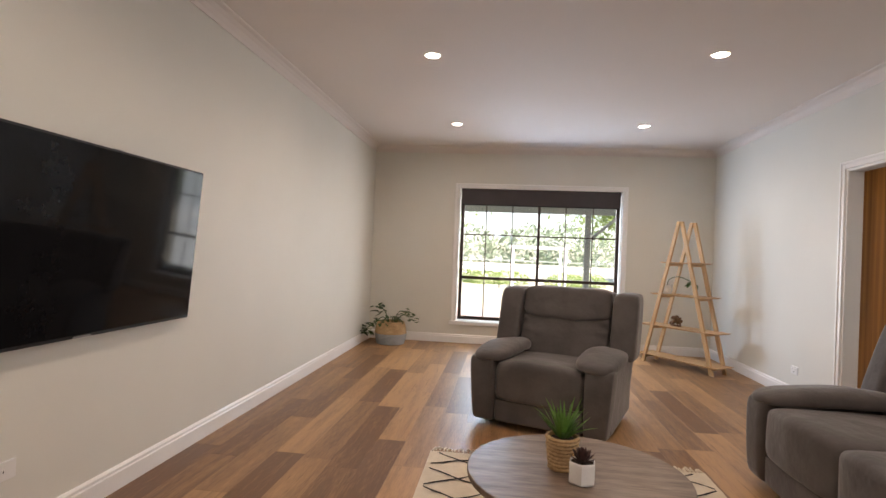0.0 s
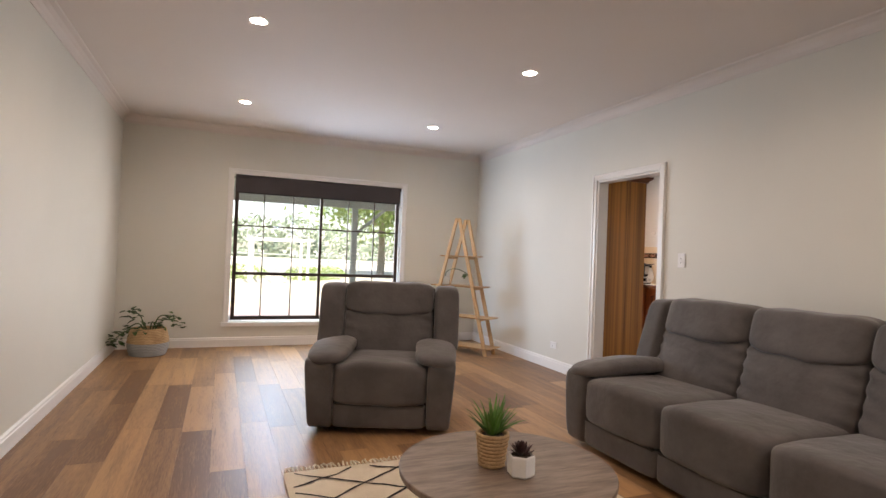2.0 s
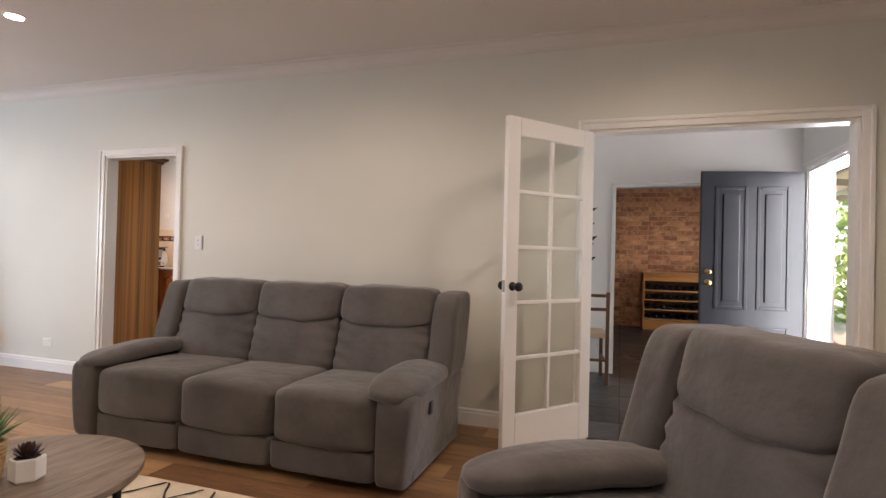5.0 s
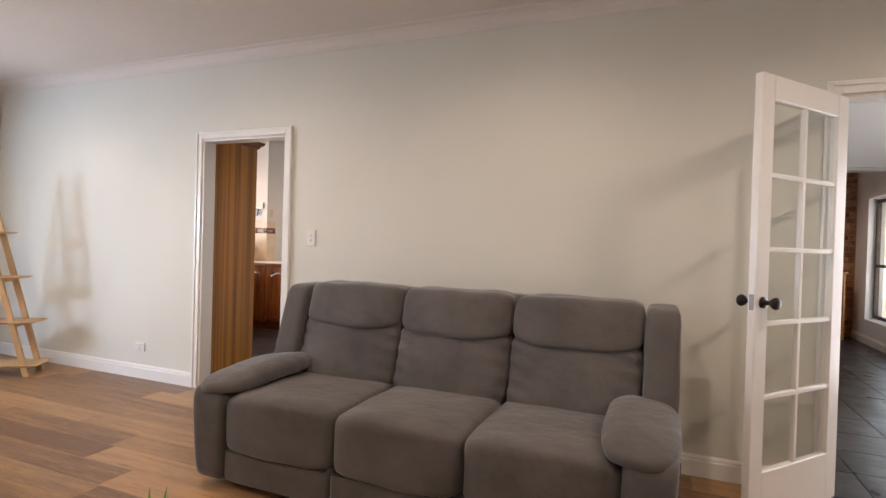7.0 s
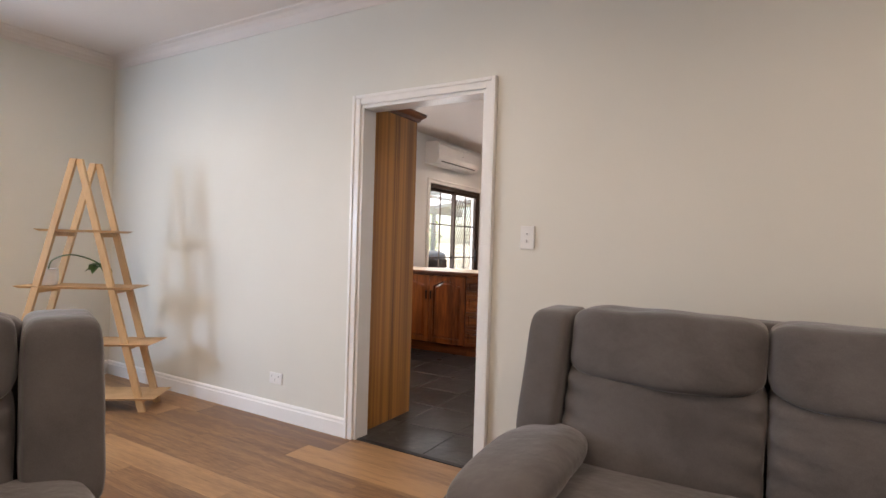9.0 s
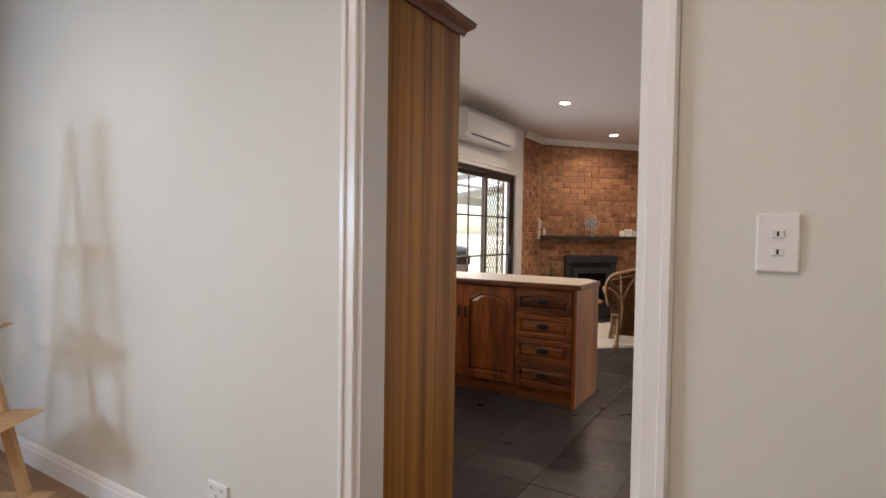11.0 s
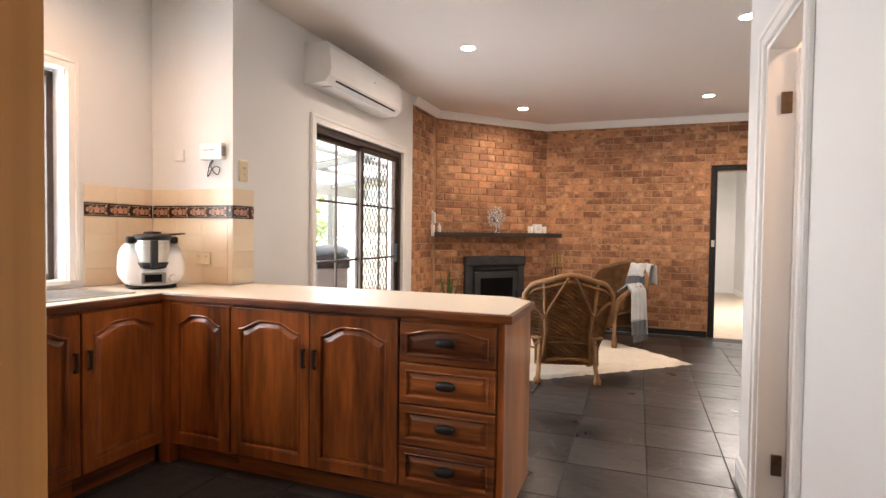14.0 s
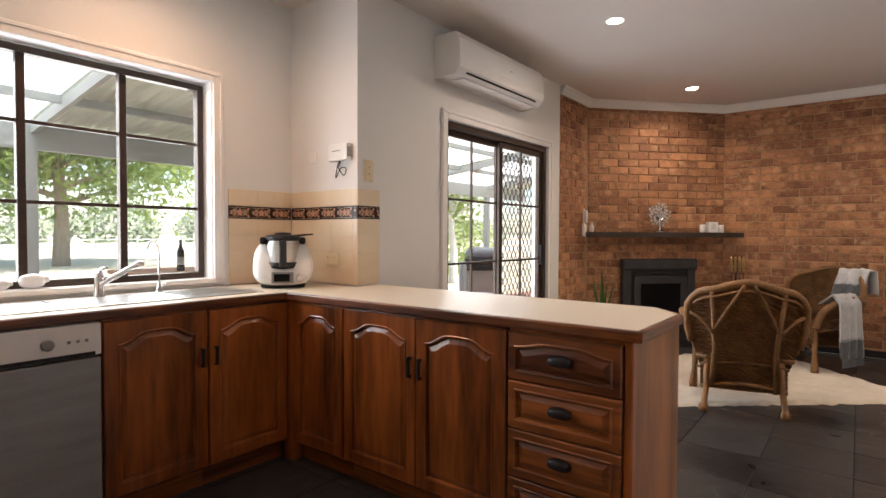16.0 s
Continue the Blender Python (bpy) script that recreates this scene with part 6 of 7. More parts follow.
wd = thing("wall_hanging", pose(5.595, 0.60, 1.15), "dark metal bird wall hanging on the entry wall", "wall decor")
for k, (y, z) in enumerate(((0.0, 0.0), (0.03, 0.14), (-0.01, 0.22), (0.02, 0.36), (0.0, 0.52))):
    bm = bmesh.new()
    for e in (-1, 1):
        v = [bm.verts.new(q) for q in ((-0.012, y, z), (-0.016, y + e * 0.05, z + 0.045), (-0.012, y + e * 0.075, z + 0.07), (-0.012, y + e * 0.02, z + 0.06))]
        bm.faces.new(v)
    bmesh.ops.solidify(bm, geom=bm.faces[:], thickness=0.003)
    part("bird", bm, BLACK, wd)
part("wire", tube([(-0.008, 0, -0.02), (-0.008, 0, 0.6)], 0.002, 5), BLACK, wd)

wr = thing("wine_rack", pose(9.93, -0.62, 0, 0, 0, -90), "honey pine wine rack cabinet against the brick wall", "wine rack")
RACK = material("honey_pine", (0.30, 0.12, 0.03), (0.48, 0.22, 0.07), 0.4, scale=4, stretch=(1, 1, 4), fine=20)
for x in (-0.52, 0.50):
    part("side", box(x, x + 0.025, -0.36, 0, 0, 0.96, 0.003, 1), RACK, wr)
part("top", box(-0.55, 0.555, -0.38, 0, 0.96, 0.99, 0.004, 1), RACK, wr)
part("back", box(-0.495, 0.5, -0.015, 0, 0.05, 0.96), WOODD, wr)
part("plinth", box(-0.495, 0.5, -0.35, -0.33, 0.0, 0.16, 0.003, 1), RACK, wr)
part("header", box(-0.495, 0.5, -0.35, -0.33, 0.84, 0.96, 0.003, 1), RACK, wr)
for k in range(4):
    z = 0.17 + 0.165 * k
    part("shelf_rail", box(-0.495, 0.5, -0.345, -0.05, z, z + 0.022, 0.002, 1), RACK, wr)
DARKGLASS = material("dark_bottle_glass", (0.008, 0.010, 0.008), (0.02, 0.022, 0.018), 0.12)
bot = thing("wine_bottle", pose(9.62, -0.25, 0.232, 0, -90, 0), "dark glass wine bottle lying in the rack", "bottle", "rack bottles")
part("glass", lathe([(0.03, 0), (0.036, 0.006), (0.036, 0.19), (0.014, 0.25), (0.014, 0.30)], 14), DARKGLASS, bot, smooth=True)
for i in range(8):
    for k in range(4):
        if (i, k) != (0, 0):
            copy_thing(bot, pose(9.88, -0.20 - 0.118 * i, 0.231 + 0.165 * k, 0, -90, 0))
bot.matrix_world = pose(9.88, -0.20, 0.231, 0, -90, 0)

# corridor door beyond the family room
cd = tagged(new("door_4"), label="white flush corridor door with a small knob", category="door", kind="structure")
part("leaf", box(13.31, 14.09, 3.765, 3.80, 0.01, 2.03, 0.003, 1), TRIM, cd)
k_ = part("door_knob", lathe([(0.024, 0), (0.01, 0.012), (0.026, 0.05), (0.01, 0.06)], 14), BLACK, cd)
k_.matrix_local = pose(13.40, 3.765, 1.0, 90, 0, 0)


# ---- outdoors ----
G = -0.12
bm = bmesh.new()
v = [bm.verts.new((x, y, G)) for x, y in ((-900, -900), (900, -900), (900, 900), (-900, 900))]
bm.faces.new(v)
ground = part("ground", bm, GRASS, kind="structure")
# lawn near the house, paler dry paddock beyond
t = GRASS.node_tree
geo = t.nodes.new("ShaderNodeNewGeometry")
sep = t.nodes.new("ShaderNodeSeparateXYZ")
t.links.new(geo.outputs["Position"], sep.inputs[0])
mr = t.nodes.new("ShaderNodeMapRange")
mr.inputs[1].default_value, mr.inputs[2].default_value = 22, 30
t.links.new(sep.outputs[1], mr.inputs[0])
mix = t.nodes.new("ShaderNodeMix")
mix.data_type = "RGBA"
mix.inputs[7].default_value = (0.68, 0.63, 0.50, 1)
src = t.nodes["Principled BSDF"].inputs["Base Color"].links[0].from_socket
t.links.new(mr.outputs[0], mix.inputs[0])
t.links.new(src, mix.inputs[6])
t.links.new(mix.outputs[2], t.nodes["Principled BSDF"].inputs["Base Color"])

part("pavement_north", box(XL - 1, 15, 7.53, 10.3, G - 0.05, -0.05), PAVER, kind="structure")
part("pavement_front", box(XL - 1, 11, -4.2, -1.55, G - 0.05, -0.05), PAVER, kind="structure")
part("pavement_family", box(6.45, 9.06, 6.85, 7.53, G - 0.05, -0.05), PAVER, kind="structure")
part("garden_bed", box(-1.6, 3.2, 10.35, 13.2, G - 0.05, G + 0.03, 0.03, 1), material("pink_gravel_mulch", (0.34, 0.24, 0.21), (0.60, 0.50, 0.46), 0.95, scale=20, fine=120, bump=0.8), kind="structure")


def veranda(name, x0, x1, y0, y1, z0, z1, posts, label, clear=(), rafters=(), braced=True):
    """A corrugated roof sloping from the house at y0 to a beam on posts at y1."""
    top = thing(name, pose(0, 0, 0), label, "veranda")
    s = 1 if y1 > y0 else -1
    cuts = [x0] + [q for c in clear for q in c] + [x1]
    for i, (a, b) in enumerate(zip(cuts, cuts[1:])):
        bm = bmesh.new()
        n = int((b - a) / 0.019)
        va = [[bm.verts.new((a + (b - a) * k / n, y, z + 0.015 * math.sin(2 * math.pi * (a + (b - a) * k / n) / 0.10))) for k in range(n + 1)] for y, z in ((y0, z0), (y1 + s * 0.25, z1 - 0.03))]
        for k in range(n):
            bm.faces.new((va[0][k], va[0][k + 1], va[1][k + 1], va[1][k]))
        part("roof_sheet", bm, SKYLIGHT if i % 2 else ROOFING, top, "translucent sheet" if i % 2 else "corrugated sheet", smooth=True)
    for q in (0.12, 0.4, 0.7):
        y, z = y0 + (y1 - y0) * q, z0 + (z1 - z0) * q - 0.055
        part("batten", box(x0, x1, y - 0.02, y + 0.02, z - 0.035, z + 0.035), POSTPAINT, top)
    part("beam", box(x0, x1, y1 - 0.03, y1 + 0.03, z1 - 0.28, z1 - 0.05, 0.004, 1), POSTPAINT, top)
    for x in rafters or [x0 + 0.5 + 1.8 * k for k in range(int((x1 - x0 - 0.5) / 1.8) + 1)]:
        bm = rings([[(x - 0.02, y0, z0 - 0.14), (x + 0.02, y0, z0 - 0.14), (x + 0.02, y0, z0 - 0.04), (x - 0.02, y0, z0 - 0.04)], [(x - 0.02, y1, z1 - 0.14), (x + 0.02, y1, z1 - 0.14), (x + 0.02, y1, z1 - 0.04), (x - 0.02, y1, z1 - 0.04)]])
        part("rafter", bm, POSTPAINT, top)
    for x in posts:
        part("post", box(x - 0.05, x + 0.05, y1 - 0.05, y1 + 0.05, G, z1 - 0.28, 0.005, 1), POSTPAINT, top)
        if braced:
            part("brace", tube([(x + 0.02, y1, z1 - 0.75), (x + 0.62, y1, z1 - 0.22)], 0.035, 4), POSTPAINT, top)
    return top


veranda("north_veranda", -2.2, 3.4, 7.74, 10.1, 2.62, 2.30, (-1.3, 2.15), "sage painted post veranda with corrugated roof along the house")
veranda("patio_pergola", 3.42, 15.0, 7.56, 10.4, 2.62, 2.27, (5.70, 9.2, 13.4), "patio pergola with corrugated and translucent roofing", ((3.6, 5.72), (7.6, 8.7), (9.0, 11.3), (11.9, 13.8)), (3.9, 5.72, 9.2, 11.3, 13.4), False)
veranda("front_veranda", XL - 1, 11, -1.57, -4.0, 2.62, 2.42, (3.1, 6.6, 9.4), "front veranda with corrugated roof and painted posts")
part("brick_wall_outside", box(6.46, 6.6, 6.86, 7.53, -0.1, 2.6), BRICK, kind="structure")


def tree(x, y, h, r, label, seed, leaf=0.12, n=3600, lift=0.35, bark=BARK):
    rnd = random.Random(seed)
    top = thing("tree", pose(x, y, G), label, "tree", "garden trees")
    part("trunk", tube(arc([(0, 0, -0.1), (0.05, 0.03, h * 0.2), (-0.05, 0.05, h * 0.45), (0.1, 0, h * 0.75)], 5), [h * 0.032 * (1 - 0.045 * i) for i in range(16)], 10), bark, top, smooth=True)
    bm, tips = bmesh.new(), []
    for i in range(11):
        a, z = i * 2.4 + rnd.random(), h * (lift + 0.035 * i)
        e = Vector((r * 0.8 * math.cos(a), r * 0.8 * math.sin(a), z + h * (0.12 + 0.18 * rnd.random())))
        m = Vector((e.x * 0.45, e.y * 0.45, z + (e.z - z) * 0.3))
        tube(arc([(0, 0, z * 0.92), m, e], 4), [h * 0.012 * (1 - 0.09 * k) for k in range(9)], 6, bm)
        tips += [e, m * 0.4 + e * 0.6, m]
    part("limbs", bm, bark, top)
    bm = bmesh.new()
    for i in range(n):
        c = rnd.choice(tips)
        p = c + Vector((rnd.gauss(0, 0.30) * r * 0.62, rnd.gauss(0, 0.30) * r * 0.62, rnd.gauss(0, 0.25) * r * 0.5))
        a, b = Vector((rnd.gauss(0, 1), rnd.gauss(0, 1), rnd.gauss(0, 1))).normalized(), None
        b = a.orthogonal().normalized()
        s = leaf * (0.5 + rnd.random())
        q = [bm.verts.new(p + a * s), bm.verts.new(p + b * s * 0.45), bm.verts.new(p - a * s), bm.verts.new(p - b * s * 0.45)]
        bm.faces.new(q)
    part("crown", bm, FOLIAGE, top)
    return top


tree(11.9, 30.5, 10.5, 7.0, "spreading green shade tree on the dry lawn", 1, 0.17, 24000, 0.26)
tree(9.2, 33.0, 8.5, 4.6, "green shade tree on the far lawn", 2, 0.10, 8000)
tree(-5.5, 30.0, 8.0, 4.5, "green garden tree beyond the veranda", 3, 0.09, 8000)
tree(20.5, 17.5, 6.0, 3.0, "green garden tree near the patio", 4, 0.11)
tree(16.0, 13.2, 4.2, 1.7, "slender pale trunk tree beside the patio", 5, 0.10, 2400, 0.4, PALEBARK)
tree(6.5, -9.5, 6.0, 3.2, "leafy tree in the front garden", 6)
tree(10.5, -13, 7.0, 3.6, "leafy tree in the front garden", 7)
tree(19.0, -8.0, 6.5, 3.6, "leafy tree in the front garden", 8)
tree(-3.4, 21.0, 7.5, 4.6, "leafy tree whose crown overhangs the lawn", 9, 0.09, 9000, 0.42)


def clumps(name, spots, label, leaf, n, mat_, category="hedge"):
    bm = bmesh.new()
    rnd = random.Random(len(name))
    for x, y, z, rx, rz in spots:
        for i in range(n):
            d = Vector((rnd.gauss(0, 1), rnd.gauss(0, 1), rnd.gauss(0, 1))).normalized() * (0.75 + 0.35 * rnd.random())
            p = Vector((x + d.x * rx, y + d.y * rx, max(G, z + d.z * rz)))
            a = Vector((rnd.gauss(0, 1), rnd.gauss(0, 1), rnd.gauss(0, 1))).normalized()
            b = a.orthogonal().normalized()
            s = leaf * (0.5 + rnd.random())
            bm.faces.new([bm.verts.new(p + a * s), bm.verts.new(p + b * s * 0.5), bm.verts.new(p - a * s), bm.verts.new(p - b * s * 0.5)])
    ob = part(name, bm, mat_, kind="stuff")
    return tagged(ob, label=label, category=category)


rr = random.Random(5)
clumps("far_woods", [(x + rr.uniform(-3, 3), 95 + rr.uniform(-8, 8), 2.5, 5 + rr.random() * 2, 3.0 + rr.random() * 2.0) for x in range(-90, 150, 5)], "distant tree belt beyond the paddock, haze in its colour", 0.5, 420, HAZEDTREE, "woods")
clumps("far_woods_front", [(x + rr.uniform(-3, 3), -60 + rr.uniform(-8, 8), 2.5, 5 + rr.random() * 2, 4 + rr.random() * 2.5) for x in range(-70, 90, 5)], "distant trees beyond the front garden", 0.6, 220, HAZEDTREE, "woods")
clumps("patio_hedge", [(x, 15.8 + 0.3 * math.sin(x), 0.7, 0.9, 1.1) for x in (14.0, 15.2, 16.4, 17.6, 18.8, 20.0, 21.2)], "clipped green hedge at the patio edge", 0.08, 800, FOLIAGE)
clumps("front_shrubs", [(x, -6.6 + 0.4 * math.sin(3 * x), 0.45, 0.7, 0.7) for x in (3.0, 4.3, 5.5, 6.6, 7.8, 9.0)] + [(12.4, -5.0, 1.0, 1.0, 1.2), (13.6, -5.9, 1.3, 1.2, 1.6), (14.6, -5.0, 1.2, 1.1, 1.5), (15.6, -6.4, 1.6, 1.4, 2.0)], "leafy shrubs along the front garden", 0.11, 620, FOLIAGE)
clumps("garden_shrubs", [(x, 26.0 + 0.6 * math.sin(3 * x), 0.1, 1.0, 0.40) for x in (-1.4, -0.2, 0.9, 3.6, 4.6)], "low green shrubs in the dry lawn", 0.06, 700, FOLIAGE)

fence = thing("paddock_fence", pose(0, 42, G), "pale post and rail fence along the paddock", "fence")
for i in range(26):
    part("fence_post", box(-14 + i * 2.4 - 0.06, -14 + i * 2.4 + 0.06, -0.06, 0.06, 0, 1.25), POSTPAINT, fence)
for z in (0.5, 0.95):
    part("fence_rail", box(-14, 46, -0.02, 0.02, z, z + 0.09), POSTPAINT, fence)
gz = thing("garden_arbour", pose(2.05, 23.0, G) @ Matrix.Scale(0.8, 4), "pale timber garden arbour with a pitched frame roof", "arbour")
for x in (-1.3, 1.3):
    for y in (-1.3, 1.3):
        part("post", box(x - 0.06, x + 0.06, y - 0.06, y + 0.06, 0, 2.1), TRIM, gz)
for y in (-1.3, 1.3):
    part("beam", box(-1.5, 1.5, y - 0.05, y + 0.05, 2.1, 2.22), TRIM, gz)
    part("rafter", tube([(-1.6, y, 2.15), (0, y, 2.8), (1.6, y, 2.15)], 0.06, 4), POSTPAINT, gz)
for x, z in ((-1.2, 2.33), (-0.6, 2.57), (0, 2.8), (0.6, 2.57), (1.2, 2.33)):
    part("batten", box(x - 0.05, x + 0.05, -1.6, 1.6, z, z + 0.05), POSTPAINT, gz)

pt = thing("patio_table", pose(7.05, 9.86, -0.05) @ Matrix.Diagonal((1, 1, 1.072, 1)), "timber patio table outside the kitchen window", "table")
OUTW = material("weathered_red_timber", (0.30, 0.12, 0.06), (0.45, 0.22, 0.12), 0.5, scale=4, stretch=(0.6, 5, 5), fine=20)
for k in range(6):
    part("tabletop_slat", box(-0.75, 0.75, -0.45 + 0.151 * k, -0.306 + 0.151 * k, 0.80, 0.835, 0.004, 1), OUTW, pt)
part("apron", box(-0.68, 0.68, -0.40, -0.375, 0.72, 0.80), OUTW, pt)
for x in (-0.66, 0.66):
    for y in (-0.36, 0.36):
        part("leg", box(x - 0.035, x + 0.035, y - 0.035, y + 0.035, 0, 0.80, 0.004, 1), OUTW, pt)
wb = thing("wine_bottle", pose(6.73, 9.66, 0.8455), "dark glass wine bottle standing on the patio table", "bottle")
part("glass", lathe([(0.034, 0), (0.037, 0.006), (0.037, 0.19), (0.014, 0.25), (0.014, 0.31)], 16), DARKGLASS, wb, smooth=True)
part("label", lathe([(0.0375, 0.06), (0.0375, 0.14)], 16, cap=False), DULLSTEEL, wb)

bq = thing("barbecue", pose(11.3, 9.1, -0.05, 0, 0, 35), "covered kettle barbecue with a dark hood on the patio", "barbecue")
part("hood", cushion(-0.42, 0.42, -0.28, 0.28, 0.84, 1.08, 2.6, 12), HOOD, bq, smooth=True)
part("firebox", box(-0.44, 0.44, -0.28, 0.28, 0.72, 0.9, 0.01, 1), BLACK, bq)
part("side_shelf", box(0.44, 0.72, -0.25, 0.25, 0.83, 0.86, 0.004, 1), DULLSTEEL, bq)
part("cabinet", box(-0.40, 0.40, -0.25, 0.25, 0.10, 0.72, 0.006, 1), DULLSTEEL, bq)
part("hood_handle", tube([(-0.25, -0.30, 0.98), (0.25, -0.30, 0.98)], 0.012, 8), STEEL, bq)
for x in (-0.35, 0.35):
    for y in (-0.2, 0.2):
        part("castor", tube([(x - 0.02, y, 0.05), (x + 0.02, y, 0.05)], 0.05, 12), BLACK, bq)
pk = thing("patio_chair", pose(10.2, 8.4, -0.05, 0, 0, 30), "pale blue grey moulded patio chair", "chair")
PCH = material("blue_grey_resin", (0.34, 0.40, 0.46), (0.42, 0.48, 0.54), 0.4)
part("seat", cushion(-0.24, 0.24, -0.24, 0.24, 0.40, 0.46, 6, 8), PCH, pk, smooth=True)
part("backrest", cushion(-0.24, 0.24, 0.20, 0.27, 0.44, 0.90, 5, 10), PCH, pk, smooth=True)
for x in (-0.2, 0.2):
    for y in (-0.2, 0.2):
        part("leg", tube([(x, y, 0.41), (x * 1.15, y * 1.15, 0)], 0.02, 8), PCH, pk)


# ---- pieces of floors and walls ----
def shared(name, bm, material_):
    data = bpy.data.meshes.new(name)
    bm.to_mesh(data)
    bm.free()
    data.materials.append(material_)
    return data


def piece(name, data, parent, m):
    ob = new(name, data)
    ob.parent = parent
    ob.matrix_world = m
    return ob


def block(w, d, h, bev):
    """A flat block on z = 0 with softened upper edges, 12 to 20 faces."""
    loops = [[(-w / 2, -d / 2, -h), (w / 2, -d / 2, -h), (w / 2, d / 2, -h), (-w / 2, d / 2, -h)], [(-w / 2, -d / 2, -bev), (w / 2, -d / 2, -bev), (w / 2, d / 2, -bev), (-w / 2, d / 2, -bev)],
             [(-w / 2 + bev, -d / 2 + bev, 0), (w / 2 - bev, -d / 2 + bev, 0), (w / 2 - bev, d / 2 - bev, 0), (-w / 2 + bev, d / 2 - bev, 0)]]
    return rings(loops)


# timber planks, laid along y
PW, PL = 0.181, 1.22
full = shared("plank", block(PW - 0.0006, PL - 0.0006, 0.006, 0.0004), PLANK)
rnd = random.Random(11)
cols = int(math.ceil((3.385 - XL) / PW))
for c in range(cols):
    x0, x1 = XL + c * PW, min(XL + (c + 1) * PW, 3.385)
    off = rnd.random() * PL
    y = YB - off
    while y < YW:
        a, b = max(y, YB), min(y + PL, YW)
        if b - a > 0.02:
            if x1 - x0 > PW - 0.001 and b - a > PL - 0.001:
                piece("plank", full, floor_living, pose((x0 + x1) / 2, (a + b) / 2, 0))
            else:
                piece("plank", shared("plank", block(x1 - x0 - 0.0006, b - a - 0.0006, 0.006, 0.0004), PLANK), floor_living, pose((x0 + x1) / 2, (a + b) / 2, 0))
        y += PL

# slate tiles with uneven faces
TS = 0.405
rest = bmesh.new()
tiles = []
for i in range(6):
    bm = block(TS - 0.005, TS - 0.005, 0.008, 0.0015)
    for v in bm.verts:
        if v.co.z > -0.001:
            v.co.z += random.uniform(-0.0012, 0.0008)
        v.co.x += random.uniform(-0.0012, 0.0012)
    tiles.append(shared("slate_tile", bm, SLATE))
spots = []
nx, ny = int((11.0 - 3.42) / TS), int((7.33 + 1.35) / TS)
for i in range(nx + 1):
    for j in range(ny + 1):
        x, y = 3.42 + TS * (i + 0.5), -1.35 + TS * (j + 0.5)
        if x + TS / 2 > 11.02 or y + TS / 2 > 7.36:
            continue
        spots.append((x, y))
near = sorted(spots, key=lambda p: min(abs(p[0] - 6.5) + abs(p[1] - 4.6), 1.3 * (abs(p[0] - 4.4) + abs(p[1] + 0.2))))
for k, (x, y) in enumerate(near):
    if k < 290:
        piece("slate_tile", tiles[k % 6], floor_slate, pose(x, y, 0, 0, 0, 90 * (k % 4)))
    else:
        w = TS / 2 - 0.004
        vs = [rest.verts.new((x + a * w, y + b * w, z)) for z in (-0.008, 0) for a, b in ((-1, -1), (1, -1), (1, 1), (-1, 1))]
        for f in ((4, 5, 6, 7), (0, 1, 5, 4), (1, 2, 6, 5), (2, 3, 7, 6), (3, 0, 4, 7)):
            rest.faces.new([vs[q] for q in f])
part("slate_tiles", rest, SLATE, floor_slate, kind="stuff")

# brick faces: running bond on the chimney corner
BL, BH, JT = 0.230, 0.076, 0.010


def brick_mesh(l):
    loops = [[(-l / 2, 0.004, -BH / 2), (l / 2, 0.004, -BH / 2), (l / 2, 0.004, BH / 2), (-l / 2, 0.004, BH / 2)], [(-l / 2, -0.004, -BH / 2), (l / 2, -0.004, -BH / 2), (l / 2, -0.004, BH / 2), (-l / 2, -0.004, BH / 2)],
             [(-l / 2 + 0.005, -0.0075, -BH / 2 + 0.005), (l / 2 - 0.005, -0.0075, -BH / 2 + 0.005), (l / 2 - 0.005, -0.0075, BH / 2 - 0.005), (-l / 2 + 0.005, -0.0075, BH / 2 - 0.005)]]
    bm = rings(loops)
    bmesh.ops.recalc_face_normals(bm, faces=bm.faces)
    return bm


LENGTHS = {}


def brick_data(l):
    key = round(l, 3)
    if key not in LENGTHS:
        LENGTHS[key] = shared("brick", brick_mesh(key), BRICK)
    return LENGTHS[key]


def brick_face(parent, m, length, height, keep, phase, holes=(), as_parts=10 ** 6):
    """Bricks over a face in the local x-z plane, facing -y; those past as_parts are joined."""
    rest_bm = bmesh.new()
    count = 0
    r = int(height / (BH + JT))
    for row in range(r + 1):
        z = row * (BH + JT) + BH / 2 + 0.004
        if z + BH / 2 > height:
            break
        x = -((row % 2) * 0.5 + phase) * (BL + JT)
        while x < length:
            a, b = max(x, 0.003), min(x + BL, length - 0.003)
            x += BL + JT
            spans = [(a, b)]
            for h in holes:
                if h[2] < z < h[3]:
                    spans = [q for s in spans for q in ((s[0], min(s[1], h[0])), (max(s[0], h[1]), s[1]))]
            for a, b in spans:
                if b - a < 0.03:
                    continue
                count += 1
                jig = Matrix.Translation(((a + b) / 2 + rnd.uniform(-0.002, 0.002), rnd.uniform(-0.003, 0.002), z + rnd.uniform(-0.0015, 0.0015)))
                if count <= as_parts:
                    piece("brick", brick_data(b - a), parent, m @ jig)
                else:
                    bm = brick_mesh(b - a)
                    tmp = bpy.data.meshes.new("t")
                    bm.transform(m @ jig)
                    bm.to_mesh(tmp)
                    bm.free()
                    rest_bm.from_mesh(tmp)
                    bpy.data.meshes.remove(tmp)
    if rest_bm.verts:
        part("brickwork", rest_bm, BRICK_ISLAND, parent, kind="stuff")
    else:
        rest_bm.free()


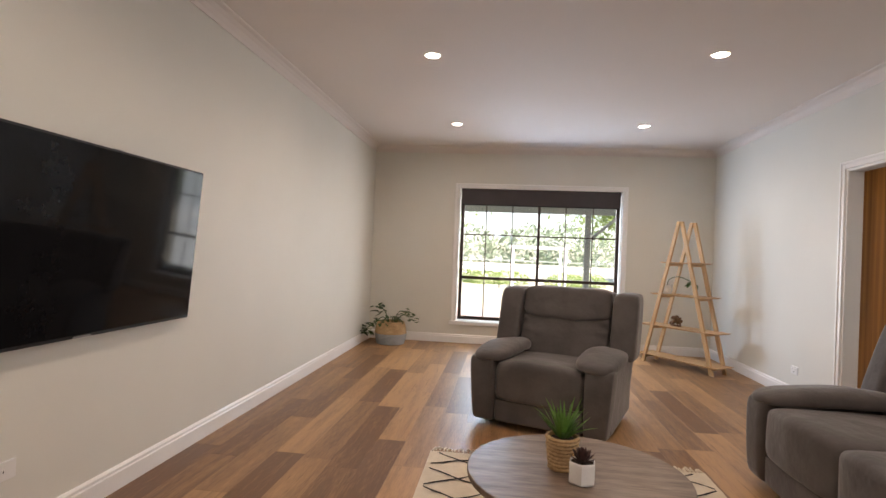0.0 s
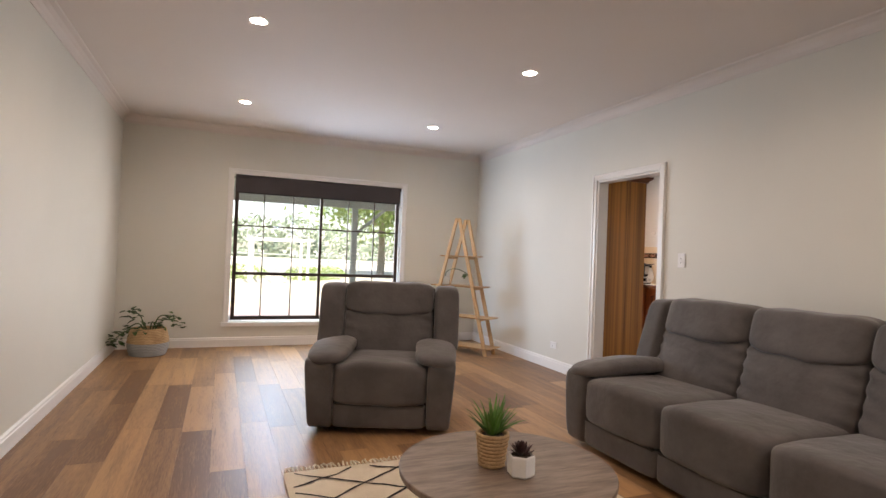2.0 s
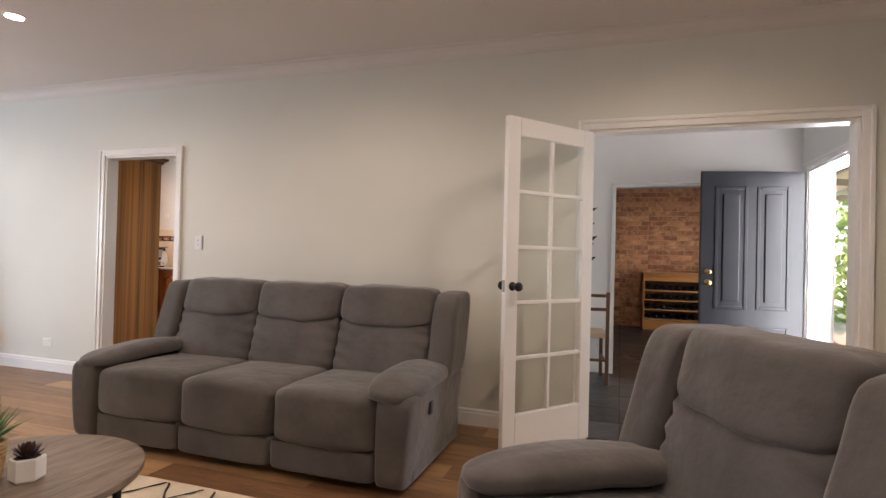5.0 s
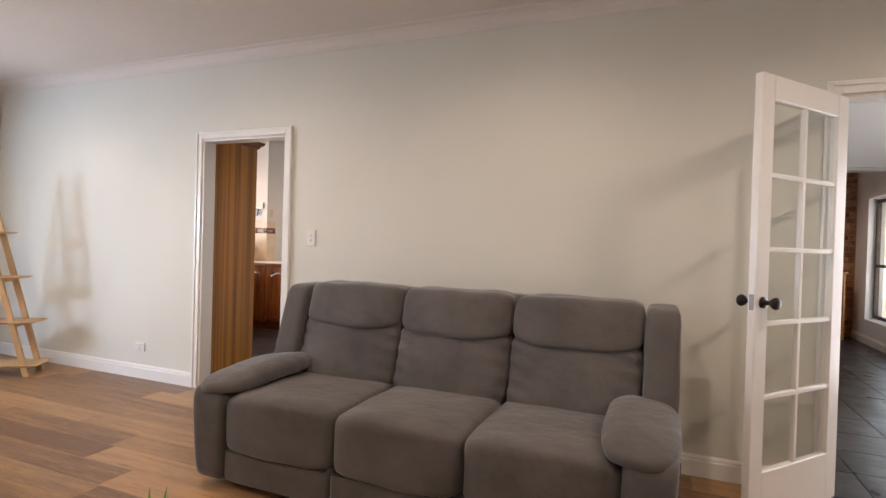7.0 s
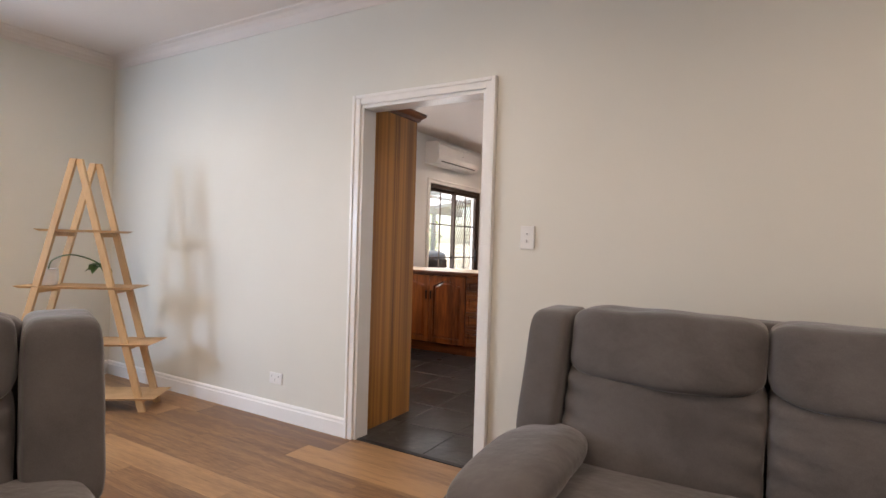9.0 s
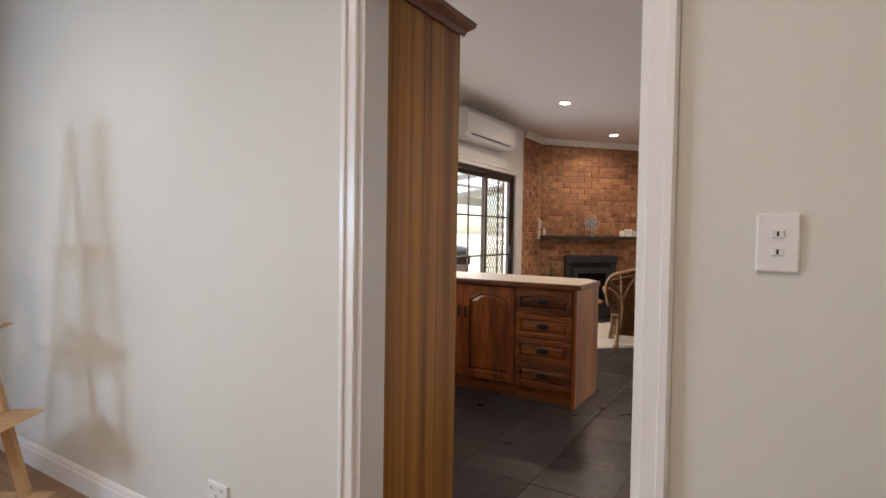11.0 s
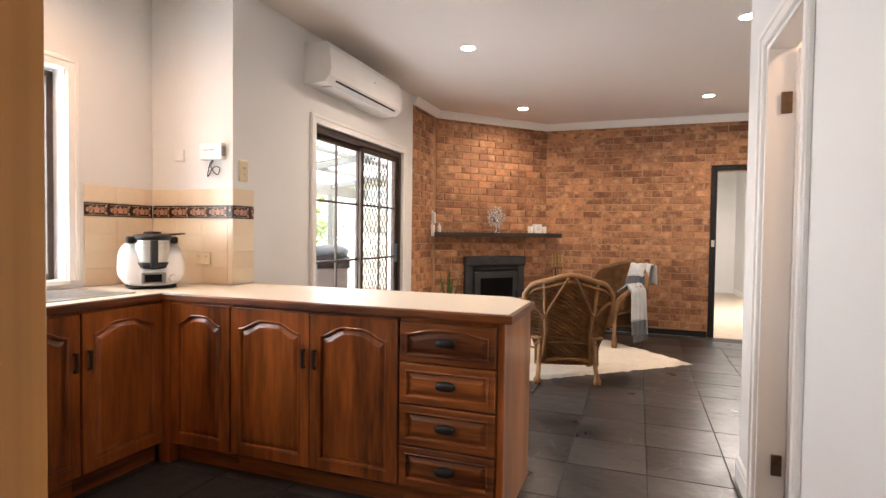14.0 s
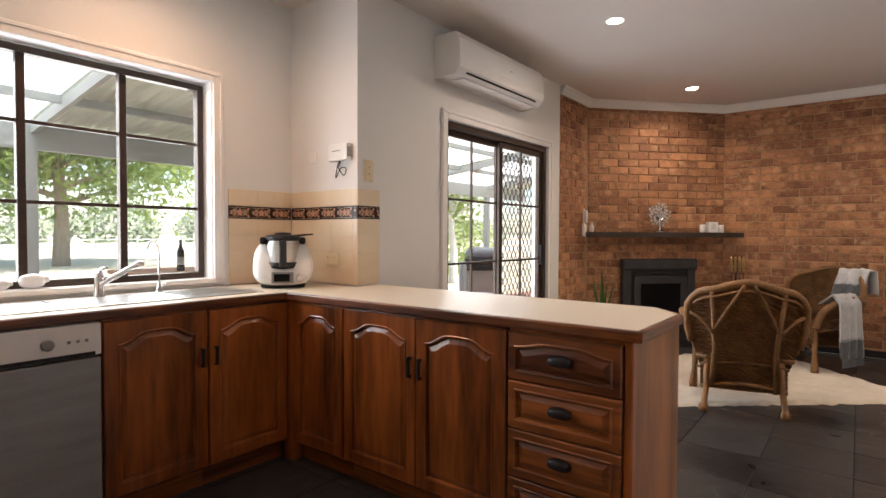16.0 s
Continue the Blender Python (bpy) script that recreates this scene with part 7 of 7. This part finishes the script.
BRICK_ISLAND = BRICK.copy()
tt = BRICK_ISLAND.node_tree
gi = tt.nodes.new("ShaderNodeNewGeometry")
for l in list(tt.links):
    if l.from_node.type == "OBJECT_INFO":
        tt.links.new(gi.outputs["Random Per Island"], l.to_socket)
chim = bpy.data.objects["wall_chimney"]
far = bpy.data.objects["wall_far_family"]
din = bpy.data.objects["wall_dining_east"]
brick_face(chim, pose(9.06, 6.712, 0), 0.705, 2.66, None, 0.2)
brick_face(chim, corner @ Matrix.Translation((0.012, 0.0065, 0)), 1.665, 2.66, None, 0.0, holes=((0.50, 1.18, 0, 0.82),))
brick_face(far, pose(11.0, 5.575, 0, 0, 0, -90), 3.275, 2.66, None, 0.4, holes=((2.01, 3.02, 0, 2.10),), as_parts=290)
brick_face(din, pose(9.95, 2.19, 0, 0, 0, -90), 3.53, 2.66, None, 0.1, as_parts=295)

# splashback tiles
TW, THH = 0.198, 0.0985


DECODARK = material("border_glaze_dark", (0.020, 0.010, 0.008), (0.05, 0.026, 0.019), 0.25, scale=30)
DECOROSE = material("border_glaze_rose", (0.46, 0.20, 0.13), (0.62, 0.33, 0.23), 0.3, scale=40, fine=120)
DECOCREAM = material("border_glaze_cream", (0.62, 0.50, 0.34), (0.72, 0.60, 0.44), 0.3, scale=40)
DECOOLIVE = material("border_glaze_olive", (0.26, 0.15, 0.08), (0.36, 0.23, 0.13), 0.3, scale=40)


def border_data(w, h):
    """A glazed border tile: dark ground, cream edge lines, a rose flower between curling leaves."""
    bm = block(w, h, 0.006, 0.0008)

    def petal(cx, cy, a, length, wide, index, z=0.0009):
        d, n = Vector((math.cos(a), math.sin(a), 0)), Vector((-math.sin(a), math.cos(a), 0))
        c = Vector((cx, cy, z))
        pts = [c, c + d * length * 0.35 + n * wide, c + d * length * 0.75 + n * wide * 0.7, c + d * length, c + d * length * 0.75 - n * wide * 0.7, c + d * length * 0.35 - n * wide]
        if all(abs(q.x) < w / 2 - 0.002 for q in pts):
            bm.faces.new([bm.verts.new(q) for q in pts]).material_index = index
    for e in (-1, 1):
        y = e * (h / 2 - 0.006)
        f = bm.faces.new([bm.verts.new(q) for q in ((-w / 2 + 0.003, y - 0.0009, 0.0008), (w / 2 - 0.003, y - 0.0009, 0.0008), (w / 2 - 0.003, y + 0.0009, 0.0008), (-w / 2 + 0.003, y + 0.0009, 0.0008))])
        f.material_index = 2
    for k in range(5):
        petal(0, 0, 0.3 + k * 1.2566, 0.025, 0.0095, 1, 0.0012)
    for e in (0, math.pi):
        x = 0.021 * math.cos(e)
        for k, (da, l) in enumerate(((0.60, 0.032), (-0.60, 0.032), (0.0, 0.042))):
            petal(x, 0.002 if k else -0.002, e + da, l, 0.0085, 1 if k < 2 else 3, 0.0010 + 0.0002 * k)
        for k in (-1, 1):
            petal(x * 2.3, k * 0.012, e + k * 0.7, 0.022, 0.0075, 1, 0.0010)
            petal(x * 0.7, k * 0.020, e - k * 0.3, 0.022, 0.004, 3, 0.0008)
    data = shared("border_tile", bm, DECODARK)
    for q in (DECOROSE, DECOCREAM, DECOOLIVE):
        data.materials.append(q)
    return data


def tile_face(parent, m, length, z0, rows, mat_, w, h, name, gap=0.0008):
    made = border_data if name == "border_tile" else lambda a, b: shared(name, block(a, b, 0.006, 0.0008), mat_)
    bm_full = made(w, h)
    for r in range(rows):
        x = 0.0
        while x < length - 0.01:
            b = min(x + w, length)
            d = bm_full if b - x > w - 0.001 else made(b - x, h)
            piece(name, d, parent, m @ Matrix.Translation(((x + b) / 2, 0, z0 + (r + 0.5) * (h + 0.0012))) @ pose(0, 0, 0, 90, 0, 0))
            x = b + gap


wn_ = bpy.data.objects["wall_north_kitchen"]
wnib = bpy.data.objects["wall_nib_kitchen"]
wfam = bpy.data.objects["wall_north_family"]
for par, m, ln in ((wn_, pose(5.885, 7.323, 0), 0.450), (wnib, pose(6.336, 7.318, 0, 0, 0, -90), 0.630), (wfam, pose(6.338, 6.683, 0), 0.186)):
    tile_face(par, m, ln, 0.906, 4, CREAMTILE, TW, THH, "wall_tile")
    tile_face(par, m, ln, 1.308, 1, DECODARK, 0.146, 0.072, "border_tile", 0.0035)
    bm = box(0, ln, 0.0015, 0.006, 1.306, 1.385)
    bm.transform(m)
    part("border_backing", bm, DECODARK, par, kind="structure")
    tile_face(par, m, ln, 1.386, 1, CREAMTILE, TW, 0.10, "wall_tile")
